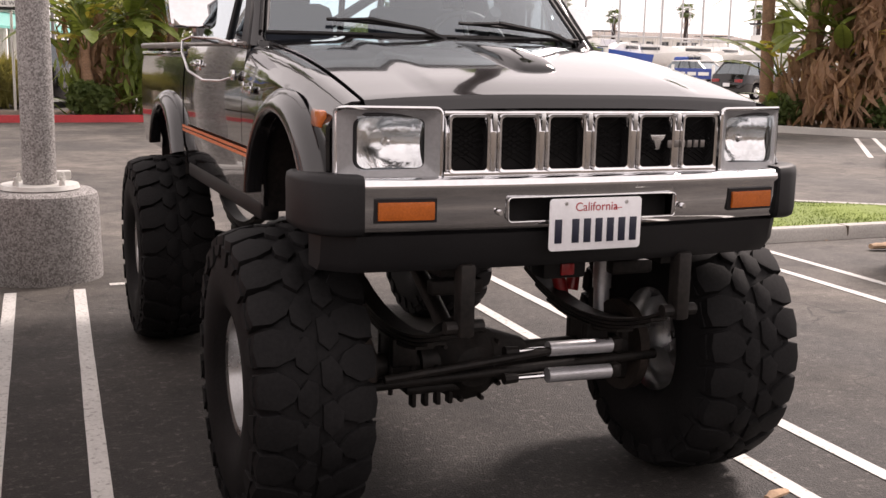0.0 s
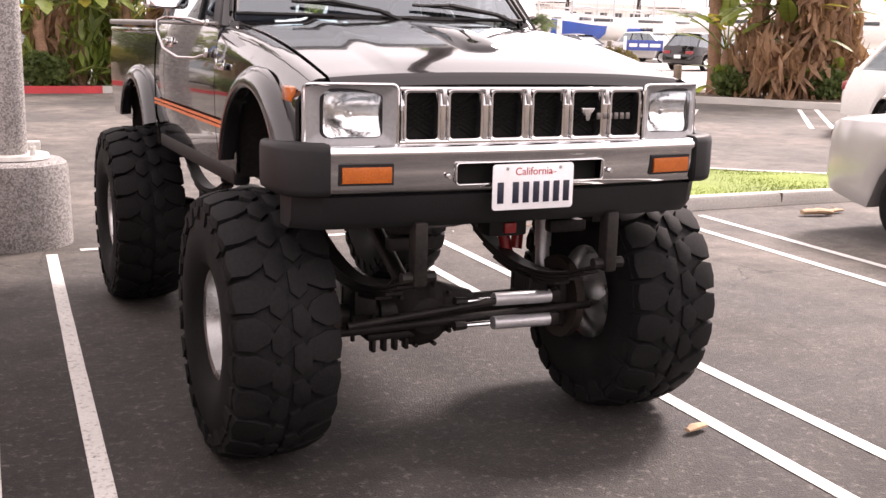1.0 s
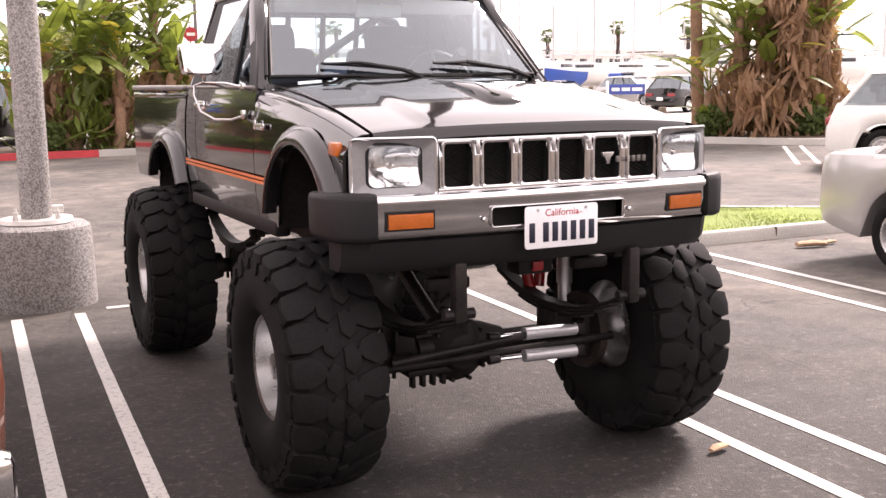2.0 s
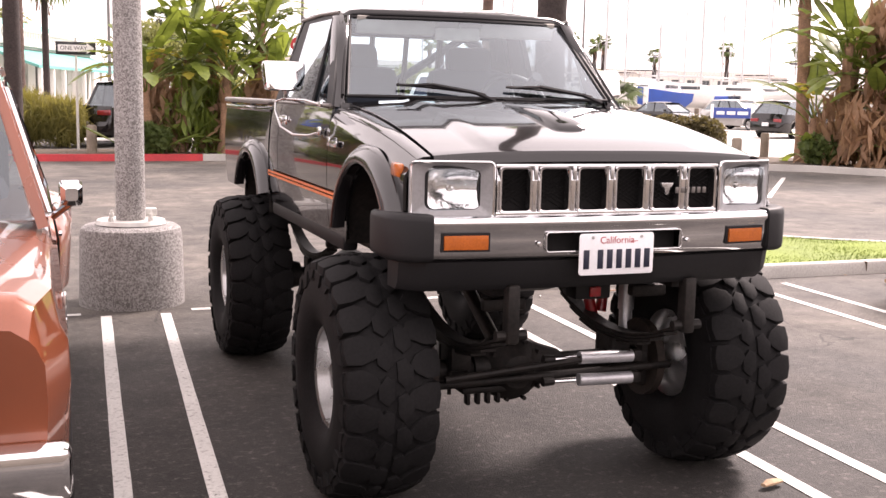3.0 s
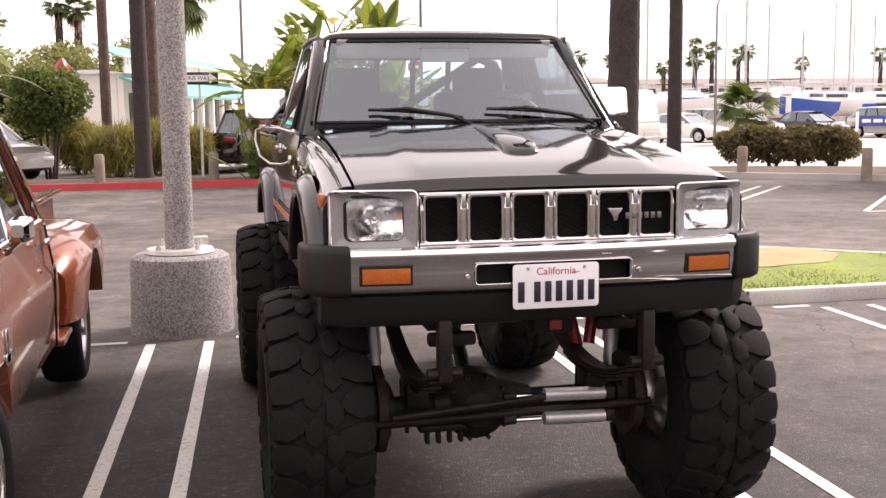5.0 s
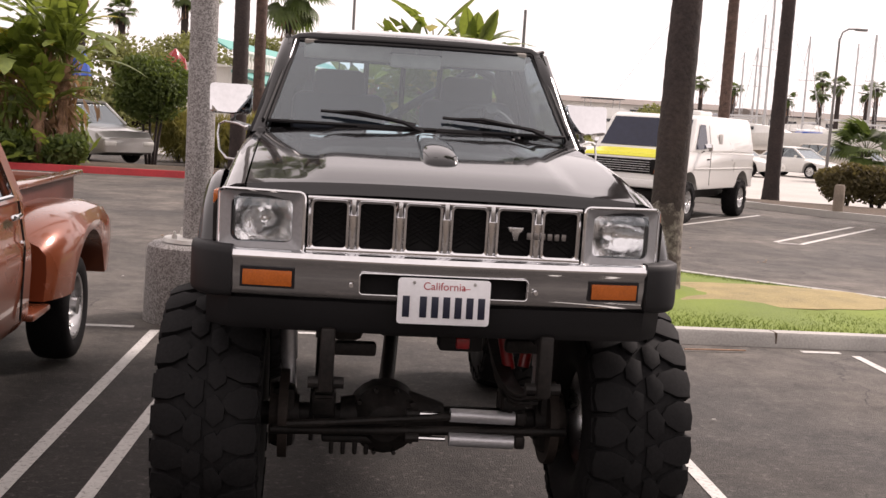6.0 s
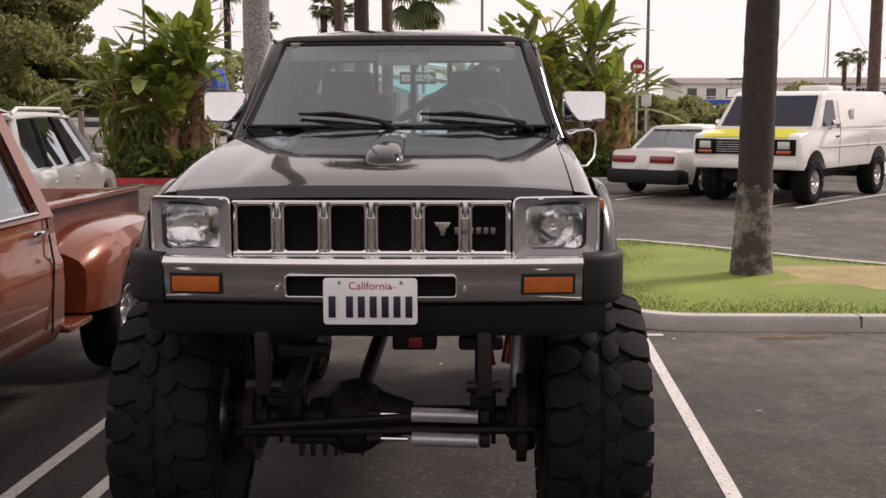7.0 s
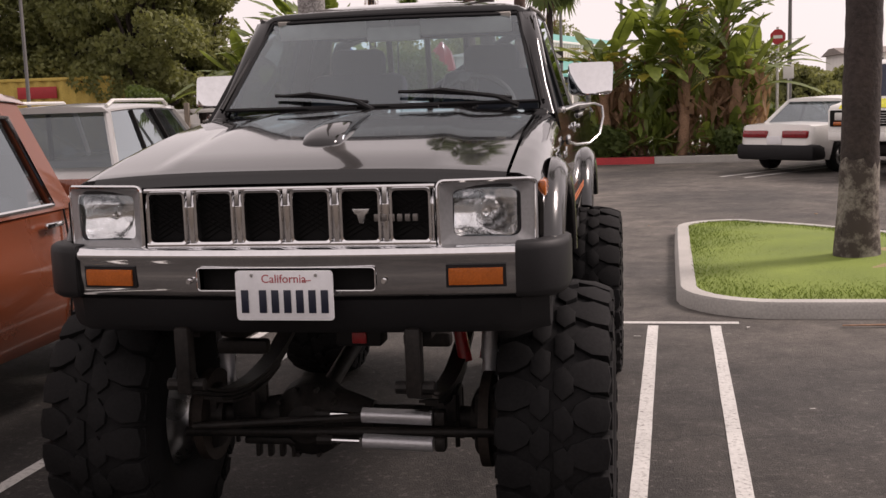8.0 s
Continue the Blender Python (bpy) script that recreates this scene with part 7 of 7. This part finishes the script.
# ---- boats ----
def boat(x, y, rz, L, hull, sail, label, canvas=None, fly=False, up=1.0):
    t = thing("boat", pose(x, y, up, 0, 0, rz), label, "boat", "marina boats")
    bm = B()
    rs = []
    for u in np.linspace(0, 1, 13):
        w = 0.17 * L * math.sin(math.pi * min(1, 0.28 + 0.72 * u) ** 0.8) ** 0.6 if u < 0.99 else 0.01
        w = L * 0.15 * (1 - max(0, (u - 0.35) / 0.65) ** 2.2) * (0.85 + 0.15 * min(1, u * 4))
        sh = 0.95 + 0.35 * u * u
        yy = L * (0.5 - u)
        rs.append([(max(w, 0.02), yy, sh), (max(w, 0.02) * 0.85, yy, 0.45), (0, yy - 0.0, -0.02 + 0.3 * u ** 3), (-max(w, 0.02) * 0.85, yy, 0.45), (-max(w, 0.02), yy, sh)])
    rings(bm, rs)
    part("hull", bm, hull, t, angle=60)
    for yy in (-0.2, 0.25):
        bm = B()
        box(bm, (0, L * yy, -up / 2 + 0.02), (0.9, 0.3, up + 0.1), 0.02)
        part("cradle_block", bm, TIMBER, t)
    bm = B()
    rings(bm, [[(sx * L * 0.1 * k, yy, z) for sx, z in ((-1, 1.0), (-0.85, h), (0.85, h), (1, 1.0))] for yy, k, h in ((L * 0.25, 1, 1.5), (L * 0.0, 1, 1.65), (-L * 0.15, 0.8, 1.5), (-L * 0.24, 0.5, 1.2))])
    cab = part("cabin", bm, GELCOAT, t)
    for sx in (-1, 1):
        bm = B()
        box(bm, (sx * L * 0.096, L * 0.06, 1.35), (0.03, L * 0.26, 0.2), 0.01)
        part("cabin_window", bm, DARK_PANE, cab)
    if fly:
        bm = B()
        rings(bm, [[(sx * L * 0.09, yy, z) for sx, z in ((-1, 1.6), (-0.9, h), (0.9, h), (1, 1.6))] for yy, h in ((L * 0.22, 2.1), (-L * 0.02, 2.2), (-L * 0.1, 1.9))])
        part("flybridge", bm, GELCOAT, t)
        bm = B()
        box(bm, (0, L * 0.1, 2.75), (L * 0.2, L * 0.26, 0.06), 0.02)
        part("bimini_top", bm, BLACK_TRIM, t)
        for sx in (-1, 1):
            for yy in (0.0, 0.2):
                bm = B()
                cyl(bm, (sx * L * 0.09, L * yy, 2.1), (sx * L * 0.09, L * yy, 2.74), 0.025, seg=6)
                part("bimini_pole", bm, MAST, t)
    if canvas:
        bm = B()
        box(bm, (0, L * 0.3, 1.25), (L * 0.24, L * 0.28, 0.35), 0.12)
        part("canvas_cover", bm, canvas, t, "blue canvas cover")
    if sail:
        bm = B()
        H = L * 0.92
        cyl(bm, (0, -L * 0.08, 1.2), (0, -L * 0.08, H), 0.085, 0.06, 8)
        part("mast", bm, MAST, t, "tall white mast")
        bm = B()
        cyl(bm, (0, -L * 0.08, 2.1), (0, L * 0.32, 2.1), 0.06, seg=8)
        part("boom", bm, MAST, t)
        for p in ((0, -L * 0.48, 1.3), (0, L * 0.48, 1.0), (L * 0.14, -L * 0.05, 1.1), (-L * 0.14, -L * 0.05, 1.1)):
            bm = B()
            cyl(bm, p, (0, -L * 0.08, H * 0.98), 0.014, seg=4)
            part("stay", bm, MAST, t)
        bm = B()
        cyl(bm, (-L * 0.08, -L * 0.08, H * 0.62), (L * 0.08, -L * 0.08, H * 0.62), 0.025, seg=6)
        part("spreader", bm, MAST, t)
    return t


rb = random.Random(8)
boat(34.5, 56, -62, 5.6, BLUE_CANVAS, True, "sailing boat with a blue hull on a cradle")
boat(36.5, 50, -10, 6.5, GELCOAT, False, "white motor boat with a blue canvas cover", BLUE_CANVAS, up=0.4)
boat(41, 48, 50, 11, GELCOAT, False, "white flybridge motor cruiser with a dark top", None, True)
boat(45, 42, 20, 9, GELCOAT, False, "white motor cruiser with blue cover", BLUE_CANVAS, True)
for i, (x, y) in enumerate(((26, 62), (29, 70), (37, 66), (42, 72), (48, 64), (52, 58), (55, 50), (58, 66), (33, 80), (24, 74), (62, 56), (46, 80), (66, 46), (60, 38), (39, 60), (19, 68), (70, 62), (31, 58), (35, 74), (40, 84), (44, 62), (50, 72), (53, 84), (57, 76), (63, 70), (66, 84), (74, 76), (28, 88), (37, 94), (47, 92), (59, 90), (72, 92), (80, 70))):
    boat(x, y, rb.uniform(0, 180), rb.uniform(7.5, 11), GELCOAT, i % 4 != 3, "white sailing boat moored in the marina" if i % 4 != 3 else "white motor boat moored in the marina", BLUE_CANVAS if i % 3 == 0 else None, i % 4 == 3)


# ---- posts, signs and small street furniture ----
def lamp_post(x, y, h, arm=1.2, label="slender grey street lamp post"):
    t = thing("street_lamp", (x, y, 0), label, "street lamp", "street lamps")
    bm = B()
    cyl(bm, (0, 0, 0), (0, 0, h), 0.07, 0.04, 12)
    part("post", bm, GREY_MAST, t)
    if arm:
        bm = B()
        tube(bm, [(0, 0, h - 0.1), (0.1, 0, h + 0.25), (arm * 0.5, 0, h + 0.4), (arm, 0, h + 0.42)], 0.035, 8)
        part("arm", bm, GREY_MAST, t)
        bm = B()
        box(bm, (arm + 0.2, 0, h + 0.4), (0.5, 0.2, 0.1), 0.03)
        part("lamp_head", bm, GREY_MAST, t)


lamp_post(5.15, 27.5, 4.9, 0)
lamp_post(20.6, 40, 6.0, 0.7)
lamp_post(-1.72, 40, 12, 0)
lamp_post(0.6, 40, 11, 0)
lamp_post(-12.8, 40, 11, 0)
lamp_post(-18.5, 30, 9, 0)


def notice(x, y, z):
    t = thing("notice_sign", (x, y, 0), "small white notice plate on a thin steel post", "sign")
    bm = B()
    cyl(bm, (0, 0, 0), (0, 0, z + 0.2), 0.025, seg=8)
    part("post", bm, PALE_METAL, t)
    bm = B()
    box(bm, (0, -0.04, z), (0.27, 0.015, 0.36), 0.005)
    part("plate", bm, SIGN_WHITE, t)


notice(5.0, 26.6, 1.98)


def sign_board(x, y):
    t = thing("marina_sign", pose(x, y, 0, 0, 0, -34), "blue and white marina sign on white posts", "sign")
    bm = B()
    box(bm, (0, 0, 0.98), (1.75, 0.06, 0.5), 0.01)
    part("board", bm, SIGN_BLUE, t, "blue sign board")
    for k, w in ((-0.55, 0.38), (-0.05, 0.4), (0.5, 0.5)):
        bm = B()
        box(bm, (k, -0.035, 0.98), (w, 0.012, 0.16))
        part("lettering_bar", bm, SIGN_WHITE, t)
    for sx in (-0.95, 0.95):
        bm = B()
        box(bm, (sx, 0, 0.7), (0.14, 0.14, 1.4), 0.01)
        part("post", bm, SIGN_WHITE, t)
    for i in range(3):
        bm = B()
        box(bm, (1.9 + 1.3 * i, 0.2, 0.45), (0.12, 0.12, 0.9), 0.02)
        part("chain_post", bm, SIGN_WHITE, t)
        bm = B()
        tube(bm, [(1.9 + 1.3 * i - 1.0 * (i == 0) * 0.9 + s * 1.3 - 1.3 * (i > 0) * 0, 0.2, 0.8 - 0.25 * (1 - (2 * s - 1) ** 2)) for s in np.linspace(0, 1, 7)], 0.02, 5)
        part("chain", bm, SIGN_WHITE, t)


sign_board(29.6, 41.5)


def one_way(x, y):
    t = thing("one_way_sign", pose(x, y, 0, 0, 0, 0), "black and white one way sign on a steel post", "road sign")
    bm = B()
    cyl(bm, (0, 0, 0), (0, 0, 2.75), 0.03, seg=8)
    part("post", bm, PALE_METAL, t)
    bm = B()
    box(bm, (0, -0.045, 2.5), (0.9, 0.012, 0.3), 0.004)
    pl = part("plate", bm, SIGN_BLACK, t)
    bm = B()
    prism(bm, [(-0.4, 2.42), (0.24, 2.42), (0.24, 2.37), (0.42, 2.5), (0.24, 2.63), (0.24, 2.58), (-0.4, 2.58)], "y", -0.056, -0.053)
    part("arrow", bm, SIGN_WHITE, pl)
    text_mesh("word", "ONE WAY", 0.13, SIGN_BLACK, pl, pose(-0.05, -0.06, 2.5, 90))


one_way(-1.1, 24.0)


def stop_sign(x, y):
    t = thing("stop_sign", (x, y, 0), "red octagonal road sign on a steel post", "road sign")
    bm = B()
    cyl(bm, (0, 0, 0), (0, 0, 3.1), 0.035, seg=8)
    part("post", bm, PALE_METAL, t)
    bm = B()
    prism(bm, [(0.2 * math.cos(radians(22.5 + 45 * k)), 2.85 + 0.2 * math.sin(radians(22.5 + 45 * k))) for k in range(8)], "y", -0.06, -0.045)
    pl = part("plate", bm, RED_LINE, t)
    bm = B()
    box(bm, (0, -0.063, 2.85), (0.22, 0.005, 0.08))
    part("lettering_bar", bm, SIGN_WHITE, pl)


stop_sign(4.65, 26)


def bollard(x, y, h=0.75):
    bm = B()
    revolve(bm, [(0, 0.12), (h - 0.04, 0.115), (h, 0.09), (h + 0.005, 0.0)], "z", 14)
    solo("bollard", bm, TIMBER, "weathered timber bollard beside the kerb", "bollard", "bollards", at=pose(x, y, 0))


for x, y in ((13.0, 17.6), (11.2, 19.8), (9.8, 22.3), (-0.85, 22.6), (-3.4, 22.4), (0.2, 24.6), (16.3, 21.0)):
    bollard(x, y)
lowpalm = palm(22.8, 41, 1.4, 0.25, 0.2, fronds=30, size=1.0, label="low young fan palm near the marina cars")
for i, (x, y, h) in enumerate(((-14, 60, 8.4), (-12.2, 62, 6.8), (-8.4, 60, 7.7), (-7.4, 60, 7.4), (34.7, 100, 6.6), (36.4, 101, 6.9), (40.5, 103, 6.6), (44.9, 100, 5.8), (43.5, 90, 6.1), (45.2, 90, 6.9), (44.5, 92, 7.4), (49.3, 91, 6.9), (62.7, 90, 6.6), (58, 96, 6.0), (50.5, 95, 6.6), (70, 88, 6.6), (5.5, 70, 6.0), (-30, 45, 9))):
    palm(x, y, h, 0.24, 0.2, fronds=24, size=0.62, label="distant fan palm with a round crown")


def container():
    t = thing("shipping_container", pose(-23.5, 33.5, 0, 0, 0, 4), "yellow corrugated shipping container with a red panel", "container")
    bm = B()
    xs = np.arange(0, 6.0, 0.12)
    rows = []
    for z in (0.15, 2.75):
        rows.append([(x, 0.04 * (1 if int(round(x / 0.12)) % 4 < 2 else -1), z) for x in xs])
    sheet(bm, rows)
    box(bm, (2.95, 1.2, 1.45), (5.9, 2.2, 2.5), 0.02)
    part("body", bm, YELLOW_BOX, t)
    bm = B()
    box(bm, (2.95, -0.02, 2.72), (6.0, 0.12, 0.12), 0.02)
    part("top_rail", bm, YELLOW_BOX, t)
    bm = B()
    box(bm, (3.2, -0.06, 2.25), (1.5, 0.03, 0.42), 0.01)
    part("red_panel", bm, RED_LINE, t, "red and white sign panel")


container()


def umbrella(x, y, h, material, label):
    t = thing("patio_umbrella", (x, y, 0), label, "umbrella", "patio umbrellas")
    bm = B()
    cyl(bm, (0, 0, 0), (0, 0, h), 0.03, seg=8)
    part("pole", bm, MAST, t)
    bm = B()
    rs = []
    for r, z in ((0.02, h), (0.35, h - 0.35), (0.5, h - 1.0)):
        rs.append([(r * math.cos(a) * (1 if k % 2 else 0.85), r * math.sin(a) * (1 if k % 2 else 0.85), z) for k, a in enumerate([2 * math.pi * k / 16 for k in range(16)])])
    rings(bm, rs, True, False)
    part("canopy", bm, material, t)


umbrella(-8.6, 34, 3.4, BLUE_CANVAS, "half-folded blue patio umbrella on a white pole")
umbrella(-5.4, 34, 3.5, RED_ENAMEL, "half-folded red patio umbrella on a white pole")


def fence():
    t = thing("fence", (-13.5, 28.5, 0), "pale timber rail fence behind the shrubs", "fence")
    for k in range(6):
        bm = B()
        box(bm, (k * 1.1, 0, 0.85), (0.14, 0.14, 1.7), 0.015)
        part("post", bm, TIMBER, t)
    for z in (0.5, 1.0, 1.45):
        bm = B()
        box(bm, (2.75, 0.08, z), (5.6, 0.04, 0.12), 0.008)
        part("rail", bm, PALE_METAL, t)


fence()


# ---- litter on the ground ----
def litter(x, y, l, w, rz, material, label, name="litter"):
    bm = B()
    rr = []
    rnd = random.Random(int(x * 100))
    for u in np.linspace(0, 1, 7):
        r = w * (0.7 + 0.3 * math.sin(math.pi * u)) * rnd.uniform(0.8, 1.15)
        rr.append([(l * (u - 0.5), r * math.cos(a), max(0.003, 0.012 + r * 0.55 * (1 + math.sin(a)))) for a in [2 * math.pi * k / 9 for k in range(9)]])
    rings(bm, rr)
    solo(name, bm, material, label, "litter", at=pose(x, y, 0, 0, 0, rz))


litter(0.88, 0.15, 0.11, 0.022, 15, CARD, "crumpled tan paper tube on the asphalt")
litter(5.25, 4.1, 0.3, 0.05, -12, CARD, "dry palm husk lying on the asphalt")
litter(5.5, 4.15, 0.22, 0.03, 10, CARD, "dry palm husk lying on the asphalt")
litter(2.65, 4.4, 0.5, 0.012, 4, HUSK, "thin dry twig along the kerb")
rl = random.Random(3)
for k in range(40):
    x, y = rl.uniform(-2.6, 6), rl.uniform(-1.5, 12)
    litter(x + k * 0.001, y, rl.uniform(0.02, 0.05), rl.uniform(0.006, 0.012), rl.uniform(0, 180), CARD if k % 3 else CONCRETE, "small fallen leaf fragment on the asphalt", "leaf_scrap")
